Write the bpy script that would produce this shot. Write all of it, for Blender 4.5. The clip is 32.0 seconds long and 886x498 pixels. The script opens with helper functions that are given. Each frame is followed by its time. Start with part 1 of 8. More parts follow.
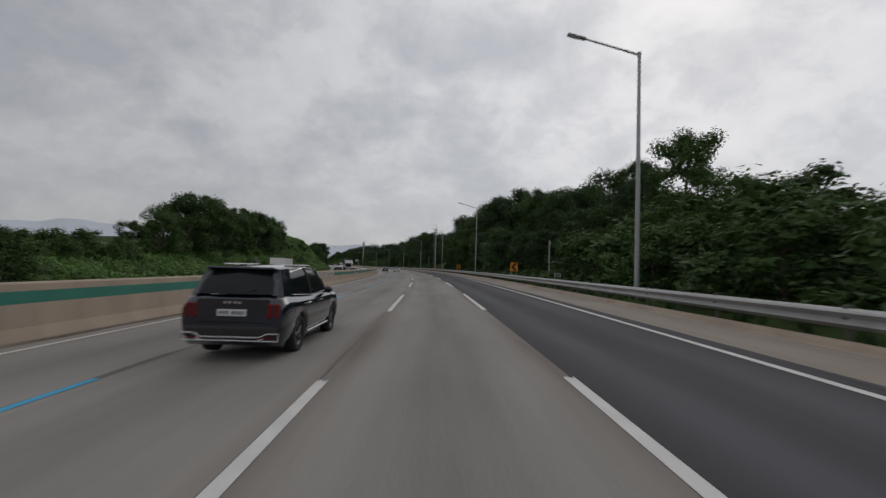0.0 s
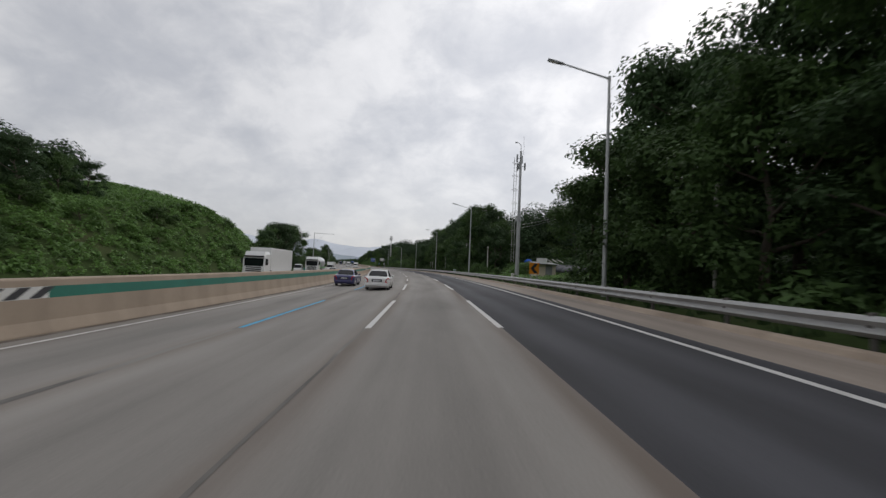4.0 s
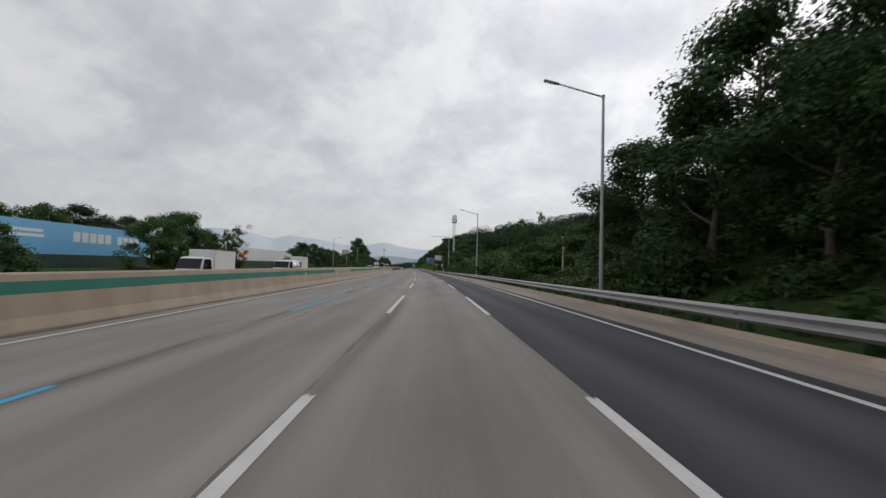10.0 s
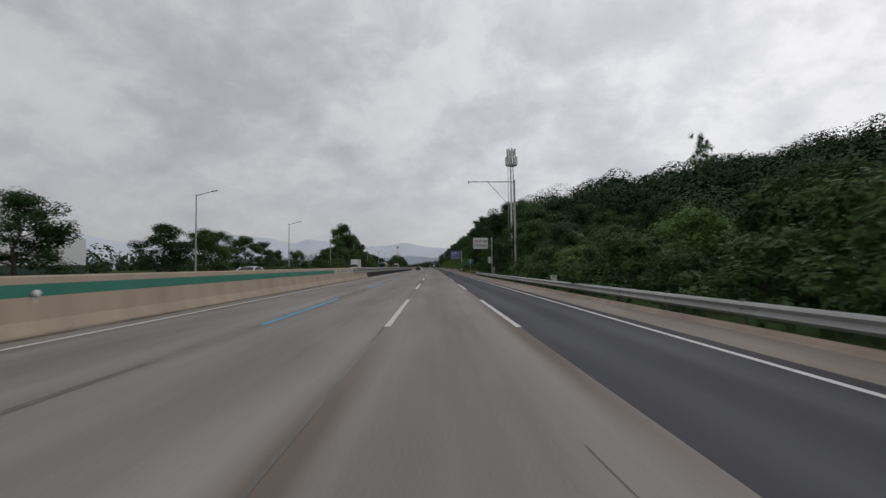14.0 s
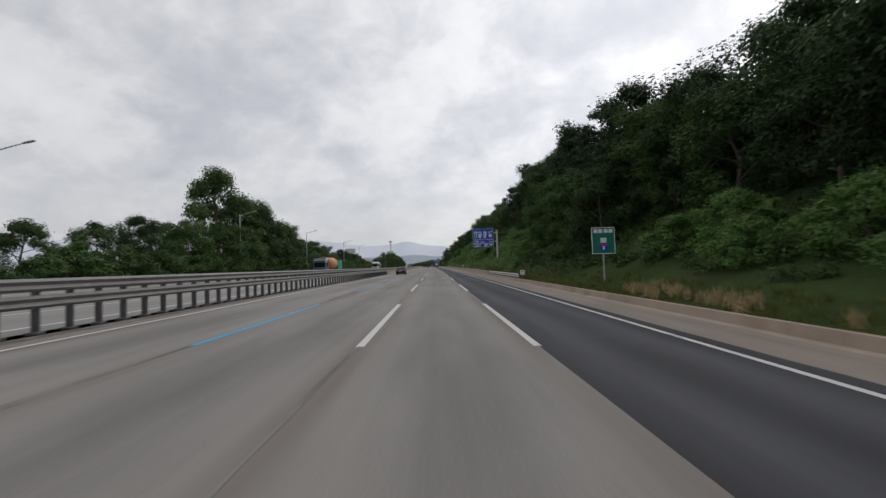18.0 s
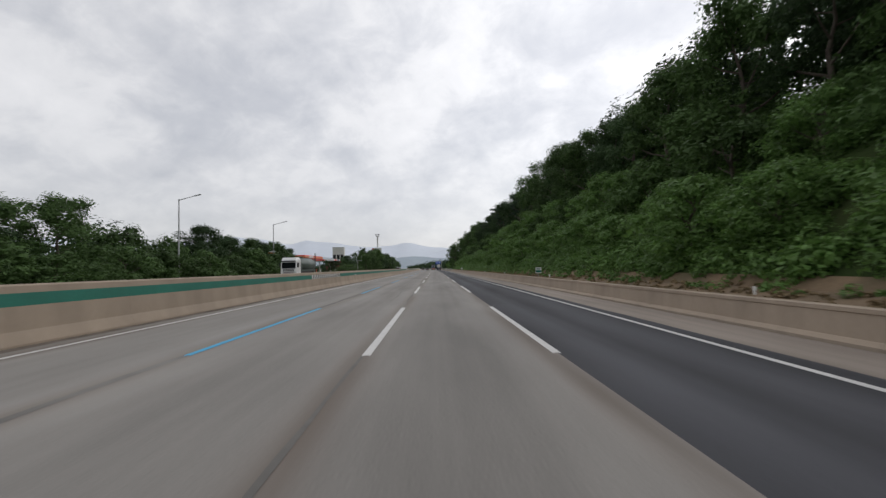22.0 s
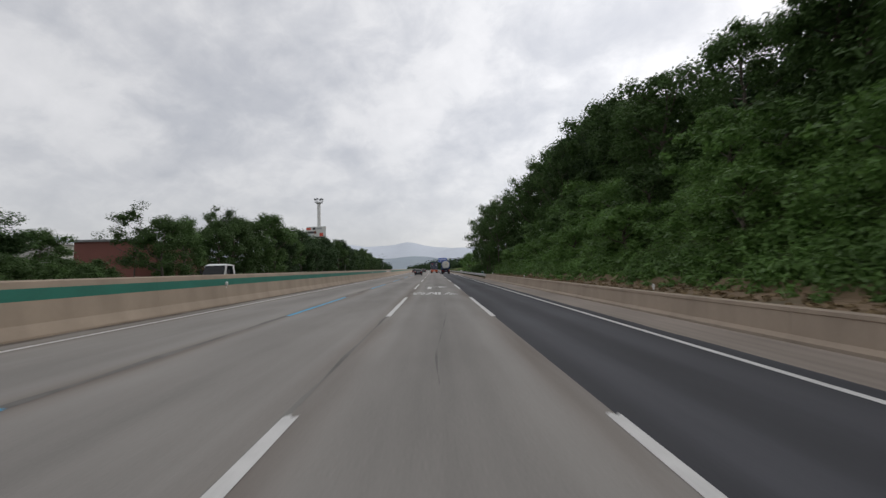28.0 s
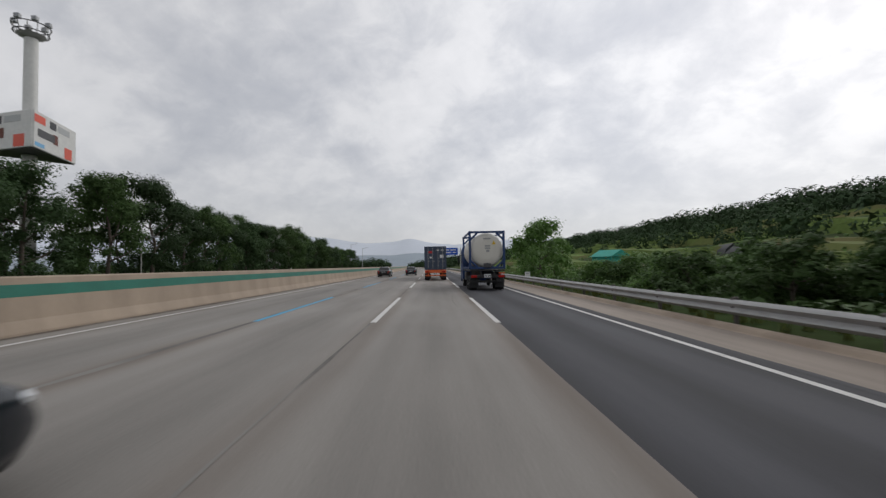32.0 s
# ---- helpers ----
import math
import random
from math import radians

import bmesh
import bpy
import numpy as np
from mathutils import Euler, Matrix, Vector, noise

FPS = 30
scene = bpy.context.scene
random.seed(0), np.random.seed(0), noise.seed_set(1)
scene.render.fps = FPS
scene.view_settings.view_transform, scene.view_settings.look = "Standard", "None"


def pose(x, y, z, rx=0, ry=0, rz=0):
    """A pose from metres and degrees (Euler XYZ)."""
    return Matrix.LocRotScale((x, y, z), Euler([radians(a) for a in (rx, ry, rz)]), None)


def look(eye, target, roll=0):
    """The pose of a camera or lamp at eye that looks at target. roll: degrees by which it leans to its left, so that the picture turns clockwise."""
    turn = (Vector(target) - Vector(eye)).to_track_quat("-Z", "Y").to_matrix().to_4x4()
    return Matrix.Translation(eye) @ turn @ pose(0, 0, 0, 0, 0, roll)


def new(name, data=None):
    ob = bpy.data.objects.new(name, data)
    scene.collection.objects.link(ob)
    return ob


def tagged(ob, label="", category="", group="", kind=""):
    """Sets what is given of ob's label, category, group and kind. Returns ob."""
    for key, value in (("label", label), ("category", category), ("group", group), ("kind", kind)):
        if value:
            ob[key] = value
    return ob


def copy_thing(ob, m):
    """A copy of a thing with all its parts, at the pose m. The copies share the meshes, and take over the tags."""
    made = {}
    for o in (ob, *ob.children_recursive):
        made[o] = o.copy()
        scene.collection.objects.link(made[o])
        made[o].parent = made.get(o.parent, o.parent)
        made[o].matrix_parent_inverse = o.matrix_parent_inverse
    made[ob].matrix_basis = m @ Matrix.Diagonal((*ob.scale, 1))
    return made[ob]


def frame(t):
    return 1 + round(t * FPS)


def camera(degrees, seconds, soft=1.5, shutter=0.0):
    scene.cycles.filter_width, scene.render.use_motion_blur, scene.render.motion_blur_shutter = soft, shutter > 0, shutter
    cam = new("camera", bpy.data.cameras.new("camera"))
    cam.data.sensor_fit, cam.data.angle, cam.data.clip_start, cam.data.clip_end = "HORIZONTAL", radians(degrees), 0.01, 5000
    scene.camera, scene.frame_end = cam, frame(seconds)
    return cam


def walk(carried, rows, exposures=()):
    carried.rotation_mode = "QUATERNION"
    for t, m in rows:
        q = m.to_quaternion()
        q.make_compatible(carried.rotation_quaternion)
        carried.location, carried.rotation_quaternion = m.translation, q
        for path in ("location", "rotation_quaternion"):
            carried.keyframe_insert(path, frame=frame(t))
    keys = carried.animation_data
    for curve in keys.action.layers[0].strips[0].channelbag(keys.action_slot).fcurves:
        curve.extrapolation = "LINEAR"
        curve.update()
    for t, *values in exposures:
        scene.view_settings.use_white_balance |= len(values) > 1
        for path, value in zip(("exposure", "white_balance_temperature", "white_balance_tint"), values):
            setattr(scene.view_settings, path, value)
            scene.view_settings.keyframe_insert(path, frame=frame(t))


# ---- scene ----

# ---- the road's line: heading and crossfall in degrees by metres along it ----
HEADING = [(-300, -13), (-60, -2.6), (0, 0), (27, 1.2), (54, 2.55), (92, 4.75), (143, 8.1), (183, 10.6), (209, 12.2), (235, 13.6), (261, 14.8), (287, 15.75), (313, 16.6), (339, 17.35), (378, 17.85), (430, 18.0), (520, 18.1), (600, 18.25), (680, 18.4), (760, 18.6), (824, 18.8), (900, 19.5), (1000, 21), (1150, 23), (1400, 24), (3200, 24)]
BANKING = [(-300, -2.2), (0, -2.3), (80, -2.5), (143, -2.5), (183, -2.2), (235, -1.8), (261, -1.1), (287, -0.3), (313, 0.1), (339, 0.4), (364, 0.9), (378, 1.1), (429, 1.8), (468, 1.8), (493, 1.6), (518, 1.4), (543, 1.1), (568, 0.8), (593, 0.7), (618, 0.8), (696, 1.07), (824, 1.2), (3200, 1.2)]

GRID = np.arange(-300, 3201, 1.0)


def eased(table, width):
    raw = np.interp(GRID, *zip(*table))
    k = np.hanning(width)
    return np.convolve(np.pad(raw, width // 2, "edge"), k / k.sum(), "valid")


HEAD = np.radians(eased(HEADING, 41))
BANK = np.radians(eased(BANKING, 41))
MID = (HEAD[1:] + HEAD[:-1]) / 2
ROAD_X = np.concatenate([[0], np.cumsum(-np.sin(MID))])
ROAD_Y = np.concatenate([[0], np.cumsum(np.cos(MID))])
ROAD_X -= np.interp(0, GRID, ROAD_X)
ROAD_Y -= np.interp(0, GRID, ROAD_Y)


def heading(s):
    return float(np.interp(s, GRID, HEAD))


def bank(s):
    return float(np.interp(s, GRID, BANK))


def spot(s, u, z=0.0):
    """World place s metres along the road, u metres to its right, z above its crossfall."""
    h = heading(s)
    return Vector((float(np.interp(s, GRID, ROAD_X)) + u * math.cos(h),
                   float(np.interp(s, GRID, ROAD_Y)) + u * math.sin(h),
                   z - math.tan(bank(s)) * max(-28.0, min(10.0, u))))


def spots(s, u, z):
    """spot() for arrays."""
    h = np.interp(s, GRID, HEAD)
    x = np.interp(s, GRID, ROAD_X) + u * np.cos(h)
    y = np.interp(s, GRID, ROAD_Y) + u * np.sin(h)
    return np.stack([x, y, z - np.tan(np.interp(s, GRID, BANK)) * np.clip(u, -28, 10)], -1)


def stand(s, u, z=0.0, turn=0.0):
    """An upright pose on the road's line, facing along it."""
    p = spot(s, u, z)
    return pose(p.x, p.y, p.z, 0, 0, math.degrees(heading(s)) + turn)


# ---- camera ----
# seconds, metres along the road, metres off its line, turn against the road, pitch, lean against the crossfall
DRIVE = [
    (0, 0.00, 0.00, 0.00, 2.44, 0.55), (0.5, 13.61, -0.01, 0.00, 2.41, 0.73), (1, 27.21, -0.03, 0.00, 2.44, 0.90), (1.5, 40.69, -0.04, 0.00, 2.37, 0.67),
    (2, 53.60, -0.05, 0.00, 2.30, 0.44), (2.5, 66.29, 0.00, 0.00, 2.36, 0.29), (3, 78.94, 0.06, 0.00, 2.46, 0.15), (3.5, 91.74, 0.08, 0.00, 2.51, 0.09),
    (4.5, 117.51, 0.11, 0.00, 2.50, -0.03), (5.5, 143.28, 0.14, 0.00, 2.48, -0.15), (6, 156.36, 0.16, 0.00, 2.46, -0.50), (6.5, 169.55, 0.10, 0.00, 2.52, -0.47),
    (7, 182.64, 0.03, 0.00, 2.59, -0.44), (7.5, 195.65, -0.04, 0.00, 2.59, -0.37), (8, 208.61, -0.10, 0.00, 2.56, -0.30), (8.5, 221.67, -0.12, 0.00, 2.57, -0.45),
    (9, 234.74, -0.14, 0.00, 2.62, -0.60), (9.5, 247.76, -0.09, 0.00, 2.61, -0.60), (10, 260.81, -0.03, 0.00, 2.55, -0.60), (10.5, 273.83, -0.03, 0.00, 2.52, -0.75),
    (11, 286.79, -0.03, 0.00, 2.52, -0.90), (11.5, 299.63, -0.05, 0.00, 2.48, -0.73), (12, 312.64, -0.07, 0.00, 2.38, -0.55), (12.5, 325.71, -0.10, 0.00, 2.34, -0.41),
    (13, 338.75, -0.13, 0.00, 2.33, -0.26), (13.5, 351.34, -0.20, 0.00, 2.31, -0.23), (14, 364.54, -0.27, 0.00, 2.33, -0.20), (14.5, 377.72, -0.22, 0.00, 2.26, -0.14),
    (15.5, 403.57, -0.13, 0.00, 2.20, -0.02), (16.5, 429.43, -0.03, 0.00, 2.14, 0.10), (17, 442.21, -0.02, 0.00, 2.09, 0.00), (17.5, 454.92, -0.01, 0.00, 2.10, 0.07),
    (18, 467.64, 0.00, 0.00, 2.16, 0.15), (18.5, 480.27, -0.01, 0.00, 2.18, 0.07), (19, 492.59, -0.01, 0.00, 2.14, 0.00), (19.5, 504.95, -0.01, 0.00, 2.11, 0.05),
    (20, 517.62, -0.02, 0.00, 2.10, 0.10), (20.5, 530.83, -0.07, 0.00, 2.15, 0.22), (21, 543.51, -0.12, 0.00, 2.21, 0.35), (21.5, 556.00, -0.18, 0.00, 2.33, 0.47),
    (22, 568.36, -0.24, 0.00, 2.44, 0.60), (22.5, 580.71, -0.18, 0.00, 2.47, 0.55), (23, 593.26, -0.13, 0.00, 2.48, 0.50), (23.5, 605.79, -0.09, 0.00, 2.44, 0.30),
    (24, 618.11, -0.05, 0.00, 2.33, 0.10), (24.5, 630.73, -0.02, 0.00, 2.30, 0.08), (25.5, 656.75, 0.03, 0.00, 2.30, 0.05), (26.5, 682.78, 0.09, 0.00, 2.31, 0.02),
    (27, 695.85, 0.12, 0.00, 2.34, 0.00), (27.5, 708.86, 0.09, 0.00, 2.45, 0.05), (28, 721.51, 0.06, 0.00, 2.54, 0.10), (28.5, 733.92, 0.11, 0.00, 2.51, -0.02),
    (29, 746.23, 0.16, 0.00, 2.40, -0.15), (29.5, 758.83, 0.17, 0.00, 2.41, -0.14), (30, 771.64, 0.18, 0.00, 2.43, -0.13), (30.5, 784.58, 0.20, 0.00, 2.34, -0.12),
    (31, 797.70, 0.22, 0.00, 2.28, -0.12), (31.5, 810.78, 0.23, 0.00, 2.24, -0.11), (32, 823.87, 0.23, 0.00, 2.19, -0.10),
]


def driven(s, u, turn, pitch, lean):
    p = spot(s, u, EYE_HEIGHT)
    return pose(p.x, p.y, p.z, 90 + pitch, math.degrees(bank(s)) + lean, math.degrees(heading(s)) - 1.05 + turn)


EYE_HEIGHT = 1.674
cam = camera(91.5, 32.0, soft=1.4, shutter=0.14)
EXPOSURES = [(0, -0.42), (1, -0.20), (2, -0.02), (3, 0.06), (5.5, -0.08), (6, -0.22), (7, -0.06), (8, 0.22), (9, 0.08), (10, 0.05), (11, -0.16), (11.6, -0.30), (12, -0.36), (14, -0.22), (16.5, -0.02), (20, 0.34), (23, 0.23), (26, 0.14), (28, 0.15), (31, 0.28), (32, 0.04)]
walk(cam, [(t, driven(*row)) for t, *row in DRIVE], EXPOSURES)

# ---- world and sun ----
world = bpy.data.worlds.new("overcast")
scene.world = world
world.use_nodes = True
wn, wl = world.node_tree.nodes, world.node_tree.links
wn.clear()


def wnode(kind, **values):
    n = wn.new(kind)
    for k, v in values.items():
        n.inputs[k].default_value = v
    return n


w_out = wn.new("ShaderNodeOutputWorld")
w_back = wn.new("ShaderNodeBackground")
w_co = wn.new("ShaderNodeTexCoord")
w_sky = wn.new("ShaderNodeTexSky")
w_sky.sky_type, w_sky.sun_disc = "NISHITA", False
SUN_UP, SUN_ROUND = 33.0, 30.0
w_sky.sun_elevation, w_sky.sun_rotation = radians(SUN_UP), radians(SUN_ROUND)
w_sep = wn.new("ShaderNodeSeparateXYZ")
wl.new(w_co.outputs["Generated"], w_sep.inputs[0])


def wmath(op, a, b=None, c=None):
    n = wn.new("ShaderNodeMath")
    n.operation = op
    for i, v in enumerate((a, b, c)):
        if v is None:
            continue
        if isinstance(v, (int, float)):
            n.inputs[i].default_value = v
        else:
            wl.new(v, n.inputs[i])
    return n.outputs[0]


# the cloud sheet lies flat overhead and closes up towards the horizon
w_over = wmath("DIVIDE", 1.0, wmath("ADD", wmath("MAXIMUM", w_sep.outputs["Z"], 0.0), 0.55))
w_flat = wn.new("ShaderNodeCombineXYZ")
wl.new(wmath("MULTIPLY", w_sep.outputs["X"], w_over), w_flat.inputs[0])
wl.new(wmath("MULTIPLY", w_sep.outputs["Y"], w_over), w_flat.inputs[1])


def wnoise(scale, detail, rough, offset, stretch=(1, 1, 1), bend=0.0):
    m = wn.new("ShaderNodeMapping")
    m.inputs["Location"].default_value = offset
    m.inputs["Scale"].default_value = stretch
    wl.new(w_flat.outputs[0], m.inputs["Vector"])
    n = wnode("ShaderNodeTexNoise", Scale=scale, Detail=detail, Roughness=rough, Distortion=bend)
    wl.new(m.outputs[0], n.inputs["Vector"])
    return n.outputs["Fac"]


w_big = wnoise(1.7, 2.0, 0.45, (3.1, 0.7, 0.0), (1, 1, 1), 0.3)
w_mid = wnoise(4.2, 7.0, 0.54, (0.4, 5.2, 0.0), (1, 1.1, 1), 0.35)
w_fine = wnoise(10.0, 7.0, 0.6, (7.3, 1.1, 0.0), (1, 1.0, 1), 0.3)
w_mix = wmath("ADD", wmath("ADD", wmath("MULTIPLY", w_big, 0.34), wmath("MULTIPLY", w_mid, 0.40)), wmath("MULTIPLY", w_fine, 0.29))
w_ramp = wn.new("ShaderNodeValToRGB")
els = w_ramp.color_ramp.elements
els[0].position, els[0].color = 0.36, (0.465, 0.478, 0.52, 1)
els[1].position, els[1].color = 0.66, (0.765, 0.76, 0.775, 1)
for at, c in ((0.44, (0.52, 0.53, 0.565, 1)), (0.51, (0.605, 0.61, 0.637, 1)), (0.56, (0.69, 0.69, 0.708, 1))):
    e = els.new(at)
    e.color = c
w_far = wn.new("ShaderNodeMapRange")
w_far.inputs["From Min"].default_value, w_far.inputs["From Max"].default_value = 0.02, 0.30
w_far.inputs["To Min"].default_value, w_far.inputs["To Max"].default_value = 0.30, 1.0
wl.new(w_sep.outputs["Z"], w_far.inputs["Value"])
w_calm = wmath("ADD", wmath("MULTIPLY", wmath("SUBTRACT", w_mix, 0.515), w_far.outputs[0]), 0.515)
wl.new(w_calm, w_ramp.inputs[0])
# brighter where the sun stands behind the cloud, dimmer down at the horizon
sun_way = Vector((math.sin(radians(SUN_ROUND)) * math.cos(radians(SUN_UP)),
                  math.cos(radians(SUN_ROUND)) * math.cos(radians(SUN_UP)), math.sin(radians(SUN_UP))))
w_dot = wn.new("ShaderNodeVectorMath")
w_dot.operation = "DOT_PRODUCT"
w_dot.inputs[1].default_value = sun_way
wl.new(w_co.outputs["Generated"], w_dot.inputs[0])
w_glow = wmath("MULTIPLY", wmath("POWER", wmath("MAXIMUM", w_dot.outputs["Value"], 0.0), 3.0), 0.50)
w_low = wn.new("ShaderNodeMapRange")
w_low.inputs["From Min"].default_value, w_low.inputs["From Max"].default_value = 0.0, 0.28
w_low.inputs["To Min"].default_value, w_low.inputs["To Max"].default_value = 0.74, 0.85
wl.new(w_sep.outputs["Z"], w_low.inputs["Value"])
w_gain = wmath("ADD", w_low.outputs[0], w_glow)
w_scaled = wn.new("ShaderNodeVectorMath")
w_scaled.operation = "SCALE"
wl.new(w_ramp.outputs[0], w_scaled.inputs[0])
wl.new(w_gain, w_scaled.inputs["Scale"])
w_thin = wn.new("ShaderNodeVectorMath")
w_thin.operation = "SCALE"
w_thin.inputs["Scale"].default_value = 0.008
wl.new(w_sky.outputs[0], w_thin.inputs[0])
w_sum = wn.new("ShaderNodeVectorMath")
wl.new(w_scaled.outputs[0], w_sum.inputs[0])
wl.new(w_thin.outputs[0], w_sum.inputs[1])
wl.new(w_sum.outputs[0], w_back.inputs["Color"])
w_back.inputs["Strength"].default_value = 1.0
wl.new(w_back.outputs[0], w_out.inputs[0])

sun = new("sun", bpy.data.lights.new("sun", "SUN"))
sun.data.energy, sun.data.angle, sun.data.color = 0.6, radians(40), (1.0, 0.96, 0.91)
sun.matrix_basis = look(sun_way * 100, (0, 0, 0))

# ---- materials ----


def mat(name, base, rough=0.6, metal=0.0, vary=0.15, scale=3.0, fine=40.0, bump=0.0, coat=0.0, by_object=0.0,
        by_island=0.0, stain=None, stain_at=(0.55, 0.7), uv=False, stretch=(1, 1, 1), through_light=0.0, spec=0.5):
    """A surface with a broad and a fine noise in its colour, stains of another colour, and relief."""
    m = bpy.data.materials.new(name)
    m.use_nodes = True
    nt = m.node_tree
    n, l = nt.nodes, nt.links
    b = n["Principled BSDF"]
    b.inputs["Roughness"].default_value, b.inputs["Metallic"].default_value = rough, metal
    b.inputs["Specular IOR Level"].default_value = spec
    if coat:
        b.inputs["Coat Weight"].default_value, b.inputs["Coat Roughness"].default_value = coat, 0.08
    co = n.new("ShaderNodeTexCoord")
    mp = n.new("ShaderNodeMapping")
    mp.inputs["Scale"].default_value = stretch
    l.new(co.outputs["UV" if uv else "Object"], mp.inputs["Vector"])

    def noise_at(s, detail=4.0):
        t = n.new("ShaderNodeTexNoise")
        t.inputs["Scale"].default_value, t.inputs["Detail"].default_value = s, detail
        l.new(mp.outputs[0], t.inputs["Vector"])
        return t.outputs["Fac"]

    def calc(op, a, c):
        t = n.new("ShaderNodeMath")
        t.operation = op
        for i, v in enumerate((a, c)):
            if isinstance(v, (int, float)):
                t.inputs[i].default_value = v
            else:
                l.new(v, t.inputs[i])
        return t.outputs[0]

    broad, grain = noise_at(scale), noise_at(fine, 2.0)
    gain = calc("ADD", calc("MULTIPLY", calc("SUBTRACT", broad, 0.5), 2.4 * vary),
                calc("ADD", calc("MULTIPLY", calc("SUBTRACT", grain, 0.5), 1.4 * vary), 1.0))
    if by_object:
        info = n.new("ShaderNodeObjectInfo")
        gain = calc("MULTIPLY", gain, calc("ADD", calc("MULTIPLY", info.outputs["Random"], by_object), 1.0 - by_object / 2))
    if by_island:
        geo = n.new("ShaderNodeNewGeometry")
        gain = calc("MULTIPLY", gain, calc("ADD", calc("MULTIPLY", geo.outputs["Random Per Island"], by_island), 1.0 - by_island / 2))
    col = n.new("ShaderNodeVectorMath")
    col.operation = "SCALE"
    col.inputs[0].default_value = base
    l.new(gain, col.inputs["Scale"])
    paint = col.outputs[0]
    if stain:
        r = n.new("ShaderNodeMapRange")
        r.inputs["From Min"].default_value, r.inputs["From Max"].default_value = stain_at
        l.new(noise_at(scale * 0.43, 6.0), r.inputs["Value"])
        mx = n.new("ShaderNodeMix")
        mx.data_type = "RGBA"
        l.new(r.outputs[0], mx.inputs["Factor"])
        l.new(paint, mx.inputs["A"])
        mx.inputs["B"].default_value = (*stain, 1)
        paint = mx.outputs["Result"]
    l.new(paint, b.inputs["Base Color"])
    if bump:
        bp = n.new("ShaderNodeBump")
        bp.inputs["Strength"].default_value, bp.inputs["Distance"].default_value = bump, 0.02
        l.new(grain, bp.inputs["Height"])
        l.new(bp.outputs[0], b.inputs["Normal"])
    if through_light:
        tr = n.new("ShaderNodeBsdfTranslucent")
        l.new(paint, tr.inputs["Color"])
        ms = n.new("ShaderNodeMixShader")
        ms.inputs[0].default_value = through_light
        l.new(b.outputs[0], ms.inputs[1])
        l.new(tr.outputs[0], ms.inputs[2])
        l.new(ms.outputs[0], n["Material Output"].inputs["Surface"])
    return m


